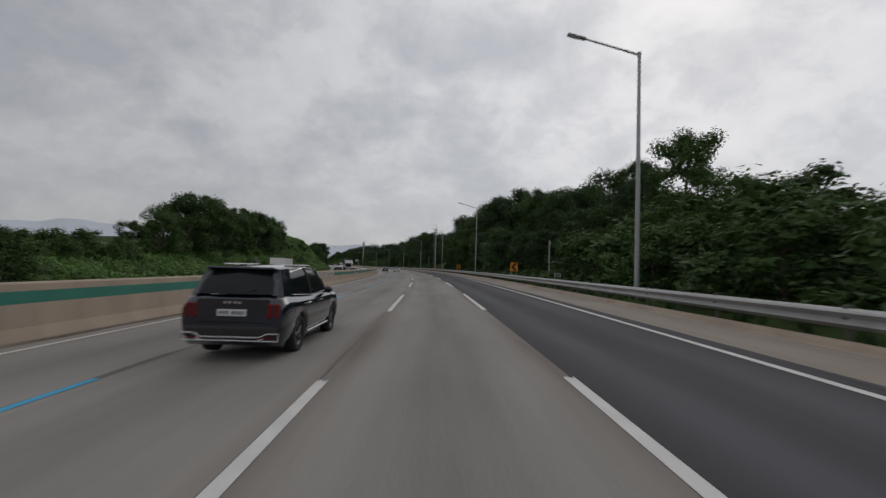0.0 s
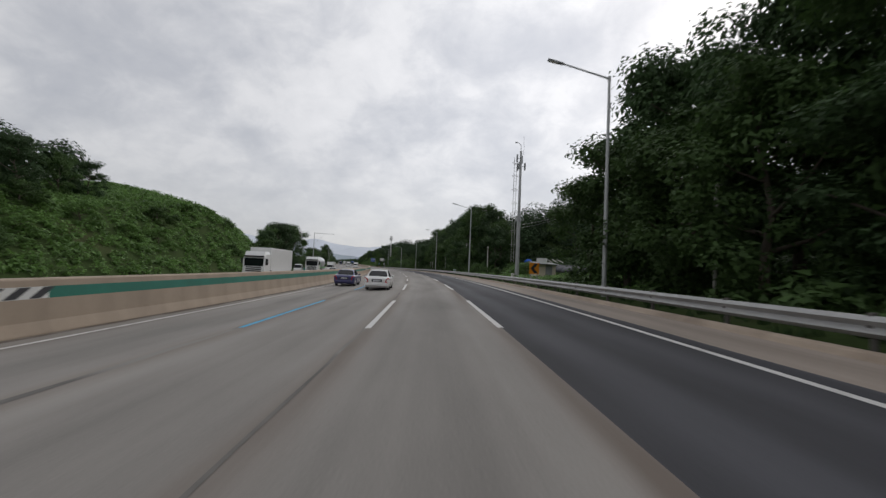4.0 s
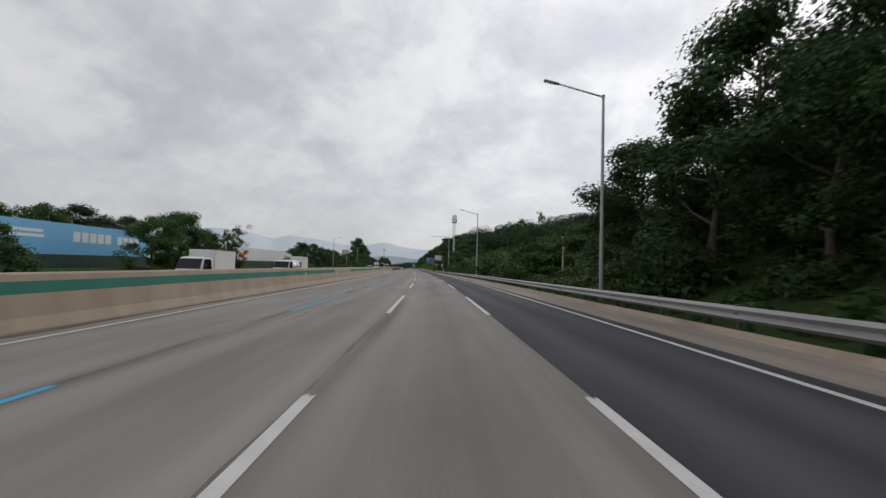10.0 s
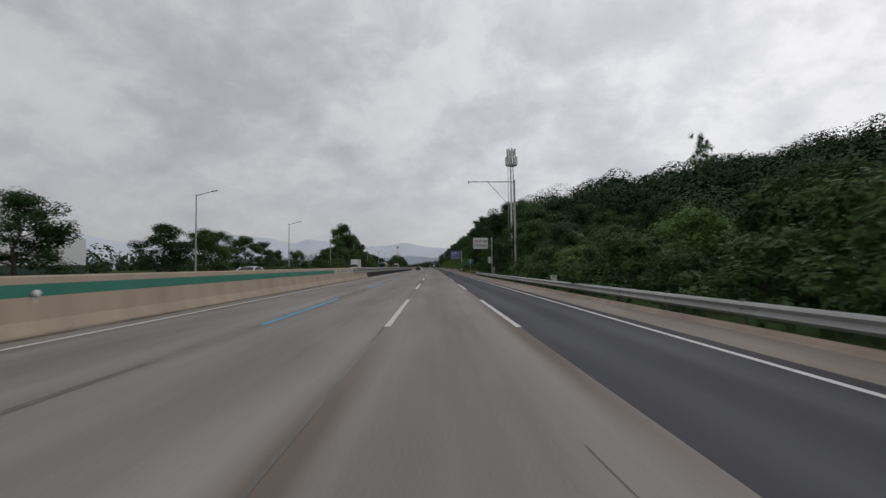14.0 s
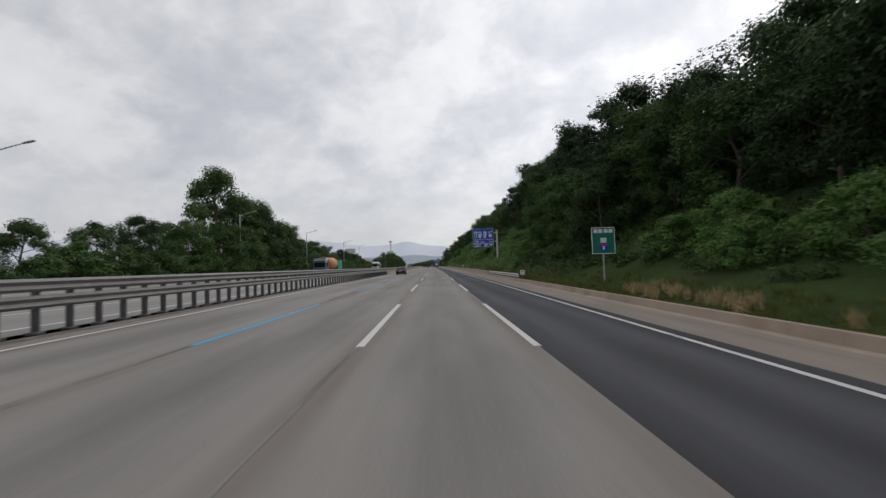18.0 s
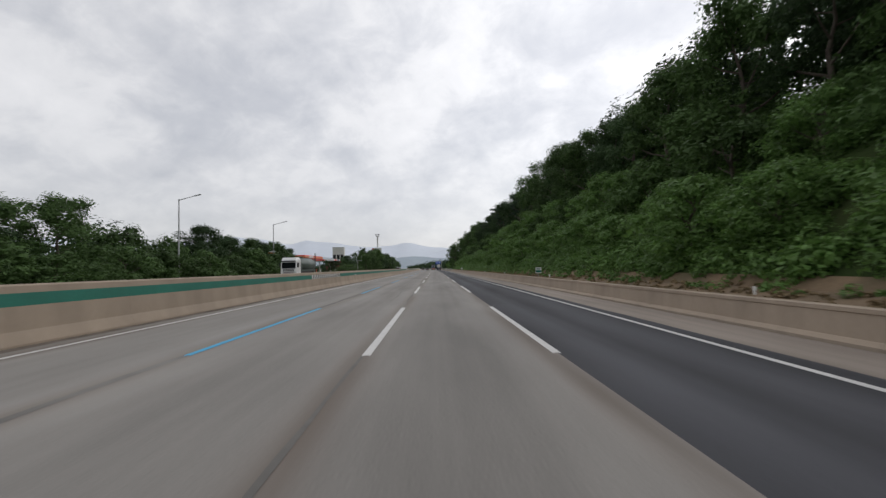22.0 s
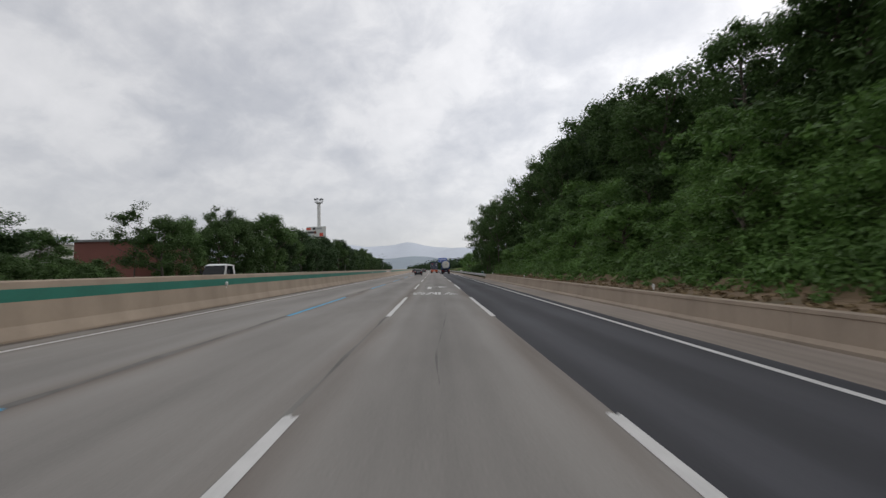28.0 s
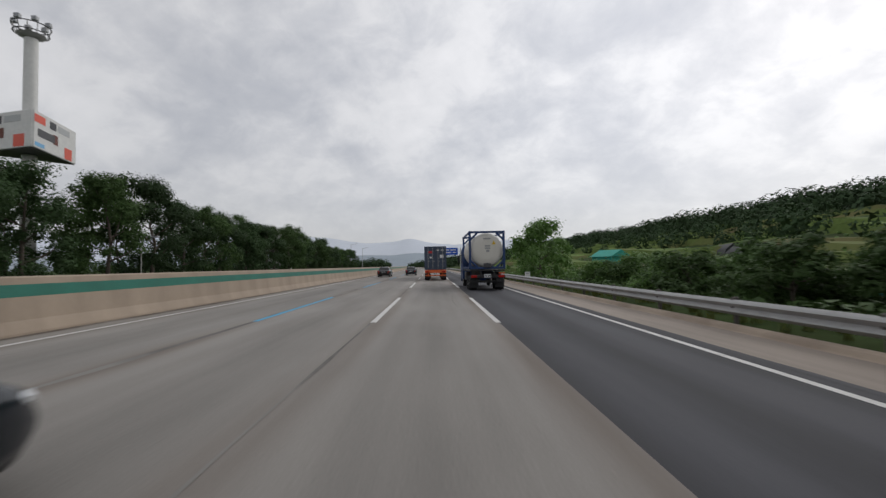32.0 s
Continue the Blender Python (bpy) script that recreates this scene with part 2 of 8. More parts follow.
def road_mat(name, base, lanes, streak, dark, patch, worn=0.0):
    """Paving: uv is metres across and along; wheel tracks run along the lanes, with stains and patches."""
    m = bpy.data.materials.new(name)
    m.use_nodes = True
    n, l = m.node_tree.nodes, m.node_tree.links
    b = n["Principled BSDF"]
    b.inputs["Roughness"].default_value = 0.82
    b.inputs["Specular IOR Level"].default_value = 0.3
    co = n.new("ShaderNodeTexCoord")

    def tex(stretch, s, detail, off=0.0):
        mp = n.new("ShaderNodeMapping")
        mp.inputs["Scale"].default_value = (*stretch, 1)
        mp.inputs["Location"].default_value = (off, off * 1.7, 0)
        l.new(co.outputs["UV"], mp.inputs["Vector"])
        t = n.new("ShaderNodeTexNoise")
        t.inputs["Scale"].default_value, t.inputs["Detail"].default_value = s, detail
        l.new(mp.outputs[0], t.inputs["Vector"])
        return t.outputs["Fac"]

    def calc(op, a, c=0.0):
        t = n.new("ShaderNodeMath")
        t.operation = op
        for i, v in enumerate((a, c)):
            if isinstance(v, (int, float)):
                t.inputs[i].default_value = v
            else:
                l.new(v, t.inputs[i])
        return t.outputs[0]

    sep = n.new("ShaderNodeSeparateXYZ")
    l.new(co.outputs["UV"], sep.inputs[0])
    wob = calc("MULTIPLY", calc("SUBTRACT", tex((0.0, 0.03), 1.0, 2.0), 0.5), 0.5)
    # one wave a lane: the oil-dark middle; the paler wheel paths lie beside it
    wave = calc("COSINE", calc("MULTIPLY", calc("ADD", calc("SUBTRACT", sep.outputs["X"], lanes[0]), wob), 2 * math.pi / lanes[1]))
    streaks = calc("SUBTRACT", tex((2.2, 0.012), 1.0, 4.0, 3.0), 0.5)
    cloudy = calc("SUBTRACT", tex((0.25, 0.05), 1.0, 5.0, 8.0), 0.5)
    grain = calc("SUBTRACT", tex((1, 1), 30.0, 3.0), 0.5)
    gain = calc("ADD", 1.0, calc("MULTIPLY", wave, -dark))
    gain = calc("ADD", gain, calc("MULTIPLY", streaks, streak))
    gain = calc("ADD", gain, calc("MULTIPLY", cloudy, patch))
    blots = calc("SUBTRACT", tex((0.8, 0.16), 1.0, 7.0, 21.0), 0.5)
    gain = calc("ADD", gain, calc("MULTIPLY", blots, patch * 0.8))
    gain = calc("ADD", gain, calc("MULTIPLY", grain, 0.45))
    # brownish worn bands along the joints between the lanes
    joint = calc("POWER", calc("MAXIMUM", calc("COSINE", calc("MULTIPLY", calc("ADD", calc("SUBTRACT", sep.outputs["X"], lanes[0] + lanes[1] / 2), wob), 2 * math.pi / lanes[1])), 0.0), 5.0)
    band = calc("MULTIPLY", joint, calc("MULTIPLY", calc("ADD", calc("MULTIPLY", tex((0.9, 0.07), 1.0, 6.0, 40.0), 2.4), -0.75), worn))
    col = n.new("ShaderNodeVectorMath")
    col.operation = "SCALE"
    col.inputs[0].default_value = base
    l.new(gain, col.inputs["Scale"])
    mx = n.new("ShaderNodeMix")
    mx.data_type, mx.clamp_factor = "RGBA", True
    l.new(band, mx.inputs["Factor"])
    l.new(col.outputs[0], mx.inputs["A"])
    mx.inputs["B"].default_value = (base[0] * 0.66, base[1] * 0.58, base[2] * 0.53, 1)
    l.new(mx.outputs["Result"], b.inputs["Base Color"])
    bp = n.new("ShaderNodeBump")
    bp.inputs["Strength"].default_value, bp.inputs["Distance"].default_value = 0.25, 0.01
    l.new(grain, bp.inputs["Height"])
    l.new(bp.outputs[0], b.inputs["Normal"])
    return m


M_LANES = road_mat("worn_concrete_paving", (0.24, 0.225, 0.207), (0.2, 3.55), 0.34, 0.12, 0.70, 1.25)
M_LANE4 = road_mat("dark_asphalt", (0.055, 0.0555, 0.063), (3.85, 1.75), 0.45, 0.25, 1.0)
M_SHOULDER = road_mat("dusty_shoulder_concrete", (0.276, 0.233, 0.198), (7.0, 30.0), 0.55, 0.03, 0.8)
M_OTHER_ROAD = road_mat("opposite_paving", (0.24, 0.23, 0.215), (-13.2, 3.6), 0.28, 0.07, 0.22)
M_WHITE_LINE = mat("worn_white_road_paint", (0.60, 0.59, 0.57), 0.7, vary=0.16, scale=2.0, fine=25.0, stain=(0.30, 0.285, 0.265), stain_at=(0.62, 0.8))
M_BLUE_LINE = mat("blue_road_paint", (0.035, 0.33, 0.56), 0.65, vary=0.2, scale=1.5, fine=25.0, stain=(0.2, 0.25, 0.3), stain_at=(0.60, 0.85))
M_SEAM = mat("tar_seam", (0.125, 0.118, 0.108), 0.85, vary=0.35, scale=0.5, fine=5.0, stain=(0.21, 0.20, 0.185), stain_at=(0.48, 0.62))
M_CONCRETE = mat("stained_barrier_concrete", (0.38, 0.305, 0.235), 0.85, vary=0.14, scale=0.7, fine=18.0, bump=0.2, by_object=0.10, stain=(0.21, 0.17, 0.135), stain_at=(0.5, 0.85), stretch=(1, 1.3, 0.4))
M_KERB = mat("weathered_kerb_concrete", (0.36, 0.29, 0.225), 0.88, vary=0.2, scale=0.9, fine=20.0, bump=0.3, stain=(0.2, 0.155, 0.12), stain_at=(0.5, 0.8))
M_GREEN = mat("green_barrier_paint", (0.012, 0.16, 0.115), 0.6, vary=0.22, scale=0.8, fine=14.0)
M_HATCH_W = mat("white_hatch_sheet", (0.66, 0.66, 0.64), 0.5, vary=0.12)
M_HATCH_K = mat("black_hatch_sheet", (0.03, 0.03, 0.035), 0.5, vary=0.2)
M_ZINC = mat("weathered_galvanised_steel", (0.35, 0.35, 0.345), 0.5, 0.35, vary=0.16, scale=1.6, fine=22.0, by_object=0.12, stain=(0.28, 0.26, 0.24), stain_at=(0.6, 0.85))
M_ZINC_OLD = mat("dull_old_galvanised_steel", (0.235, 0.23, 0.225), 0.62, 0.3, vary=0.2, scale=1.2, fine=20.0, by_object=0.18, stain=(0.17, 0.15, 0.13), stain_at=(0.55, 0.8))
M_POLE = mat("grey_lamp_steel", (0.40, 0.41, 0.41), 0.5, 0.4, vary=0.10, scale=0.8)
M_DARKSTEEL = mat("dull_dark_steel", (0.09, 0.09, 0.095), 0.55, 0.5, vary=0.2)
M_GROUND = mat("weedy_ground", (0.042, 0.064, 0.022), 1.0, spec=0.05, vary=0.45, scale=0.25, fine=3.0, stain=(0.06, 0.065, 0.03), stain_at=(0.55, 0.75))
M_BARK = mat("grey_brown_bark", (0.10, 0.082, 0.065), 0.95, vary=0.35, scale=4.0, bump=0.5)
M_LEAF = mat("broadleaf_green", (0.064, 0.114, 0.034), 0.65, vary=0.28, scale=0.3, fine=1.2, by_object=0.5, by_island=0.4, through_light=0.25, spec=0.2)
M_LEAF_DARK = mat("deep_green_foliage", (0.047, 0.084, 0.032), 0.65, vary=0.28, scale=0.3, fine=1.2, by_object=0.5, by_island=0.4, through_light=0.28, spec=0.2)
M_PINE = mat("pine_needles", (0.034, 0.058, 0.035), 0.6, vary=0.25, scale=0.5, fine=3.0, by_object=0.4, by_island=0.4, through_light=0.1, spec=0.15)
M_SHRUB = mat("bright_shrub_leaves", (0.128, 0.232, 0.060), 0.5, vary=0.4, scale=0.16, fine=0.8, by_island=0.5, through_light=0.42, spec=0.3)
M_FARWOOD = mat("far_woodland", (0.045, 0.074, 0.036), 0.85, vary=0.5, scale=0.2, fine=0.8, by_island=0.15, spec=0.08)
M_GRASS = mat("rough_roadside_grass", (0.13, 0.15, 0.045), 0.85, vary=0.35, scale=0.3, fine=2.0, by_island=0.6, through_light=0.2, spec=0.1)
M_STRAW = mat("pale_straw", (0.42, 0.33, 0.18), 0.8, vary=0.3, scale=0.4, fine=2.0, by_island=0.5, through_light=0.25, spec=0.2)
M_DRYGRASS = mat("dry_straw_grass", (0.25, 0.185, 0.105), 0.85, vary=0.3, scale=0.4, fine=2.0, by_island=0.6, through_light=0.2, spec=0.2)

# ---- building helpers ----


class Shape:
    """Collects vertices and faces of one mesh."""

    def __init__(self):
        self.v, self.f, self.s = [], [], []

    def add(self, verts, faces, smooth=False):
        o = len(self.v)
        self.v += [tuple(p) for p in verts]
        self.f += [tuple(i + o for i in f) for f in faces]
        self.s += [smooth] * len(faces)
        return self

    def box(self, c, size, bevel=0.0, m=None):
        cx, cy, cz = c
        x, y, z = (a / 2 for a in size)
        b = min(bevel, x * 0.9, y * 0.9, z * 0.9)
        if b <= 0:
            vs = [(sx * x, sy * y, sz * z) for sx in (-1, 1) for sy in (-1, 1) for sz in (-1, 1)]
            fs = [(0, 1, 3, 2), (4, 6, 7, 5), (0, 4, 5, 1), (2, 3, 7, 6), (0, 2, 6, 4), (1, 5, 7, 3)]
        else:
            vs, idx = [], {}
            for sx in (-1, 1):
                for sy in (-1, 1):
                    for sz in (-1, 1):
                        for a in range(3):
                            d = [x - b, y - b, z - b]
                            d[a] = (x, y, z)[a]
                            idx[(sx, sy, sz, a)] = len(vs)
                            vs.append((sx * d[0], sy * d[1], sz * d[2]))
            fs = []
            for a in range(3):
                o1, o2 = [i for i in range(3) if i != a]
                for s in (-1, 1):
                    ring = []
                    for p, q in ((-1, -1), (1, -1), (1, 1), (-1, 1)):
                        k = [0, 0, 0]
                        k[a], k[o1], k[o2] = s, p, q
                        ring.append(idx[(*k, a)])
                    fs.append(tuple(ring))
            for a in range(3):
                o1, o2 = [i for i in range(3) if i != a]
                for p in (-1, 1):
                    for q in (-1, 1):
                        k0, k1 = [0, 0, 0], [0, 0, 0]
                        k0[a], k1[a] = -1, 1
                        k0[o1] = k1[o1] = p
                        k0[o2] = k1[o2] = q
                        fs.append((idx[(*k0, o1)], idx[(*k1, o1)], idx[(*k1, o2)], idx[(*k0, o2)]))
            for sx in (-1, 1):
                for sy in (-1, 1):
                    for sz in (-1, 1):
                        fs.append(tuple(idx[(sx, sy, sz, a)] for a in range(3)))
        vs = [Vector((px + cx, py + cy, pz + cz)) for px, py, pz in vs]
        if m is not None:
            vs = [m @ p for p in vs]
        return self.add(vs, fs)

    def rod(self, a, b, r0, r1=None, n=8, caps=True):
        a, b = Vector(a), Vector(b)
        r1 = r0 if r1 is None else r1
        w = (b - a).normalized()
        p = w.orthogonal().normalized()
        q = w.cross(p)
        vs = []
        for c, r in ((a, r0), (b, r1)):
            for i in range(n):
                t = 2 * math.pi * i / n
                vs.append(c + (p * math.cos(t) + q * math.sin(t)) * r)
        fs = [(i, (i + 1) % n, n + (i + 1) % n, n + i) for i in range(n)]
        self.add(vs, fs, True)
        if caps:
            self.add(vs, [tuple(range(n - 1, -1, -1)), tuple(range(n, 2 * n))])
        return self

    def loft(self, rings, closed=True, caps=True, smooth=False):
        n = len(rings[0])
        vs = [p for r in rings for p in r]
        fs = []
        for k in range(len(rings) - 1):
            for i in range(n if closed else n - 1):
                j = (i + 1) % n
                fs.append((k * n + i, k * n + j, (k + 1) * n + j, (k + 1) * n + i))
        self.add(vs, fs, smooth)
        if caps and closed:
            self.add(vs, [tuple(range(n - 1, -1, -1)), tuple(range((len(rings) - 1) * n, len(rings) * n))])
        return self

    def lathe(self, profile, centre, axis, n=20, smooth=True):
        """profile: (distance along the axis, radius)."""
        w = Vector(axis).normalized()
        p = w.orthogonal().normalized()
        q = w.cross(p)
        c = Vector(centre)
        rings = []
        for d, r in profile:
            rings.append([c + w * d + (p * math.cos(2 * math.pi * i / n) + q * math.sin(2 * math.pi * i / n)) * r for i in range(n)])
        return self.loft(rings, True, True, smooth)

    def mesh(self, name, material):
        me = bpy.data.meshes.new(name)
        me.from_pydata([tuple(p) for p in self.v], [], self.f)
        me.polygons.foreach_set("use_smooth", self.s)
        me.materials.append(material)
        me.update()
        return me


def part(name, shape, material, parent, label=""):
    """One mesh object under a thing or a part."""
    ob = new(name, shape if isinstance(shape, bpy.types.Mesh) else shape.mesh(name, material))
    ob.parent = parent
    return tagged(ob, label)


def thing(name, label, category, group="", kind="", m=None):
    ob = new(name)
    ob.empty_display_size = 0.2
    if m is not None:
        ob.matrix_basis = m
    return tagged(ob, label, category, group, kind)


def solid(name, shape, material, label, category, kind="", m=None, group=""):
    """A thing of one mesh."""
    ob = new(name, shape.mesh(name, material))
    if m is not None:
        ob.matrix_basis = m
    return tagged(ob, label, category, group, kind)


def strip(name, s0, s1, step, us, zs, material, label="", category="", kind="structure", parent=None, ragged=0.0, drift=0.0):
    """A sheet swept along the road: profile us, zs; its uv is metres across and along; ragged: uneven edges."""
    n = max(2, int((s1 - s0) / step) + 1)
    ss = np.linspace(s0, s1, n)
    k = len(us)
    rows = []
    for s in ss:
        uu = np.array(us, float)
        if ragged:
            uu = uu + [ragged * noise.noise((s * 0.55, j * 7.3, 3.1)) + drift * noise.noise((s * 0.12, uu[0], 8.0)) for j in range(k)]
        rows.append(spots(np.full(k, s), uu, np.array(zs, float)))
    pts = np.concatenate(rows)
    faces = [(i * k + j, i * k + j + 1, (i + 1) * k + j + 1, (i + 1) * k + j) for i in range(n - 1) for j in range(k - 1)]
    me = bpy.data.meshes.new(name)
    me.from_pydata(pts.tolist(), [], faces)
    uv = me.uv_layers.new(name="UVMap")
    across = np.tile(np.array(us, float), n)
    along = np.repeat(ss, k)
    li = np.empty(len(me.loops), int)
    me.loops.foreach_get("vertex_index", li)
    uv.data.foreach_set("uv", np.stack([across[li], along[li]], -1).ravel())
    me.materials.append(material)
    ob = new(name, me)
    if parent:
        ob.parent = parent
    return tagged(ob, label, category, "", kind)

# ---- the land ----
RIGHT_U = [8.3, 8.9, 10.5, 14, 20, 30, 45, 100, 250, 600, 1400]
RIGHT_Z = [  # along, height at 14, 20, 30, 45, 100, 250, 600 m to the right
    (-300, 1, 3, 6, 9, 15, 25, 30), (0, .8, 2.5, 5, 8, 14, 22, 30), (50, 1, 3, 6.5, 9, 14, 22, 30), (115, 1, 4, 8, 11, 15, 22, 30),
    (130, .3, .5, 1.5, 5, 10, 20, 30), (198, .3, .5, 2, 6, 12, 20, 30), (211, 1.5, 5, 9, 12, 20, 30, 35), (295, 2, 6, 10, 13, 20, 35, 45),
    (325, 0, .3, 1, 2, 10, 38, 50), (425, .3, 1, 2, 5, 14, 42, 60), (450, 1, 3, 7, 12, 22, 50, 60), (480, 1.2, 4, 9, 18, 26, 48, 60),
    (510, 2.5, 7, 13, 20, 29, 50, 60), (560, 3.8, 9, 15, 20, 32, 50, 60), (770, 3.8, 9, 15, 20, 30, 40, 50), (800, 2.2, 5, 8, 10, 14, 25, 40), (834, .6, .5, .5, 1.5, 8, 25, 50),
    (845, -.3, -.6, -.3, 1.5, 9, 26, 50), (1000, -1, -1.2, 0, 2, 10, 33, 55), (1500, -1, -2, -3, -2, 5, 30, 60), (3200, -1, -2, -3, -2, 5, 20, 40)]
LEFT_U = [-900, -300, -100, -55, -40, -32, -28.5]
LEFT_Z = [  # along, height at 32, 40, 55, 100, 300, 900 m to the left
    (-300, .5, 1, 1, 1, 5, 10), (0, .5, 1.2, 1.5, 2, 5, 10), (35, 1, 2.5, 4, 5, 5, 10), (100, 1.5, 4.5, 6, 6, 5, 10), (135, 2, 6.5, 10, 8, 5, 10),
    (170, 2.5, 9.6, 13, 9, 5, 8), (190, 3.2, 11.6, 14.5, 10, 5, 8), (203, 3, 11.0, 14, 9, 5, 8), (212, 2, 8.8, 10.5, 7, 5, 8), (224, .6, 1.8, 2.5, 2, 2, 6), (232, .3, 1, 1, 0, 0, 5), (260, 0, 0, 0, -1, -1, 0), (430, 0, 0, 0, -1, -1, 0), (530, .5, 1, 1, 0, 0, 3),
    (600, .5, 1, 1, 0, 0, 3), (660, 0, 0, 0, 0, 0, 3), (1200, 0, 0, 0, 0, 0, 5), (3200, 0, 0, 0, 0, 0, 5)]


def land(s, u):
    """Height of the ground above the road's edge, for arrays."""
    s, u = np.atleast_1d(np.asarray(s, float)), np.atleast_1d(np.asarray(u, float))
    out = np.empty(len(s))
    rs, ls = [r[0] for r in RIGHT_Z], [r[0] for r in LEFT_Z]
    for i in range(len(s)):
        if u[i] > 8.3:
            held = float(np.interp(s[i], (531, 540, 786, 793), (0, 1, 1, 0)))
            zs = [-0.15, 0.12 + .46 * held, 0.22 + .62 * held] + [np.interp(s[i], rs, [r[k] for r in RIGHT_Z]) for k in range(1, 8)]
            out[i] = np.interp(u[i], RIGHT_U, zs + [zs[-1]])
        elif u[i] < -28.5:
            zs = [np.interp(s[i], ls, [r[k] for r in LEFT_Z]) for k in range(6, 0, -1)]
            out[i] = np.interp(u[i], LEFT_U, zs + [0.0])
        else:
            out[i] = -0.35
        if abs(u[i]) > 13:
            out[i] += noise.noise((s[i] * 0.045, u[i] * 0.06, 1.0)) * min(2.0, (abs(u[i]) - 13) * 0.03)
    return out


def ground_at(s, u):
    return float(land([s], [u])[0])


def on_land(s, u, dz=0.0, turn=0.0):
    return stand(s, u, ground_at(s, u) + dz, turn)


g_s = np.concatenate([np.arange(-240, 1000, 7.0), np.arange(1000, 1600, 25.0), np.arange(1600, 3201, 100.0)])
g_u = np.array([-900, -600, -400, -300, -220, -160, -120, -100, -85, -70, -62, -55, -50, -45, -40, -36, -32, -30, -28.5, -27.5, -10, 8.15, 8.32, 8.9, 9.7, 10.5,
                12, 14, 16, 18, 20, 23, 26, 30, 35, 40, 45, 55, 70, 85, 100, 130, 165, 200, 250, 320, 420, 600, 900, 1400], float)
gs, gu = np.repeat(g_s, len(g_u)), np.tile(g_u, len(g_s))
g_pts = spots(gs, gu, land(gs, gu))
k = len(g_u)
g_me = bpy.data.meshes.new("ground")
g_me.from_pydata(g_pts.tolist(), [], [(i * k + j, i * k + j + 1, (i + 1) * k + j + 1, (i + 1) * k + j) for i in range(len(g_s) - 1) for j in range(k - 1)])
g_me.polygons.foreach_set("use_smooth", [True] * len(g_me.polygons))
g_me.materials.append(M_GROUND)
tagged(new("ground", g_me), "weedy green and earthy ground rising into wooded slopes", "ground", kind="structure")
far_plain = Shape()
far_plain.add([(4600 * math.cos(a * math.pi / 24), 4600 * math.sin(a * math.pi / 24), -5.0) for a in range(48)], [tuple(range(48))])
solid("ground_far", far_plain, M_GROUND, "distant flat green fields reaching the horizon", "ground", "structure")

# ---- paving ----
LEFT_LINE, RIGHT_LINE, BLUE_LINE_U, EDGE_LEFT, EDGE_RIGHT = -1.6, 2.07, -5.15, -8.7, 5.6
road = strip("road", -120, 2600, 4.0, [-9.75, -8.9, -5.15, -1.6, 2.10], [0, 0, 0, 0, 0], M_LANES, "pale worn grey carriageway of three lanes with darker seams", "road")
strip("road_outer_lane", -120, 2600, 4.0, [2.10, 4, 6.0], [0, 0, 0], M_LANE4, "dark newer asphalt outer lane", "road")
strip("road_edge", -20, 1000, 1.1, [5.95, 6.03, 6.13], [.004, .004, .004], M_LANE4, "ragged edge of the dark asphalt lane", "road", ragged=.05)
strip("road_shoulder", -120, 2600, 4.0, [6.0, 7, 7.95], [0, 0, 0], M_SHOULDER, "dusty tan concrete hard shoulder", "road")
strip("road_opposite", -120, 2600, 4.0, [-28.4, -24, -20, -15, -10.3], [0, 0, 0, 0, 0], M_OTHER_ROAD, "pale grey opposite carriageway beyond the barrier", "road")
strip("edge_line_left", -120, 1500, 4.0, [EDGE_LEFT - .07, EDGE_LEFT + .07], [.005, .005], M_WHITE_LINE, "continuous white edge line beside the median", "road marking")
strip("edge_line_right", -120, 1500, 4.0, [EDGE_RIGHT - .08, EDGE_RIGHT + .08], [.005, .005], M_WHITE_LINE, "continuous white edge line beside the shoulder", "road marking")
for i, u in enumerate((-11.3, -26.2)):
    strip("edge_line_opposite", -120, 1500, 8.0, [u - .08, u + .08], [.005, .005], M_WHITE_LINE, "white edge line of the opposite carriageway", "road marking")
strip("seam_left", -120, 900, 0.9, [LEFT_LINE - .10, LEFT_LINE - .045], [.004, .004], M_SEAM, "dark tarred joint under the lane line", "road seam", ragged=.05, drift=.03)
strip("seam_blue", -120, 900, 0.9, [BLUE_LINE_U - .12, BLUE_LINE_U + .02], [.003, .003], M_SEAM, "dark tarred joint under the blue line", "road seam", ragged=.10, drift=.04)
M_GUTTER = mat("brown_gutter_dirt", (0.125, 0.102, 0.082), 0.95, vary=0.4, scale=1.2, fine=12.0, bump=0.3, stain=(0.20, 0.175, 0.15), stain_at=(0.5, 0.62))
strip("gutter_dirt", -120, 1200, 0.8, [-9.68, -9.3], [.006, .006], M_GUTTER, "brown dirt washed up along the foot of the median", "dirt", ragged=.16, drift=.12)
rnd = random.Random(17)
for i in range(34):
    s0, u0, run = rnd.uniform(0, 860), rnd.choice((-7.6, -6.4, -4.3, -2.7, -.9, .4, 1.3)) + rnd.uniform(-.3, .3), rnd.uniform(4, 16)
    strip("road_crack", s0, s0 + run, 0.5, [u0, u0 + .022], [.0025, .0025], M_SEAM, parent=road, ragged=.03, drift=.5)


def dash_mesh(name, width, length, material):
    """A painted dash with slightly ragged ends, 10 mm of paint at most."""
    rnd = random.Random(width * 100)
    sh = Shape()
    xs = [-width / 2, -width / 6, width / 6, width / 2]
    rows = []
    for y in (0.0, 0.2, length / 2, length - 0.2, length):
        jag = 0.05 if y in (0.0, length) else 0.0
        rows.append([(x, y + rnd.uniform(-jag, jag), 0.006) for x in xs])
    sh.loft(rows, closed=False, caps=False)
    return sh.mesh(name, material)


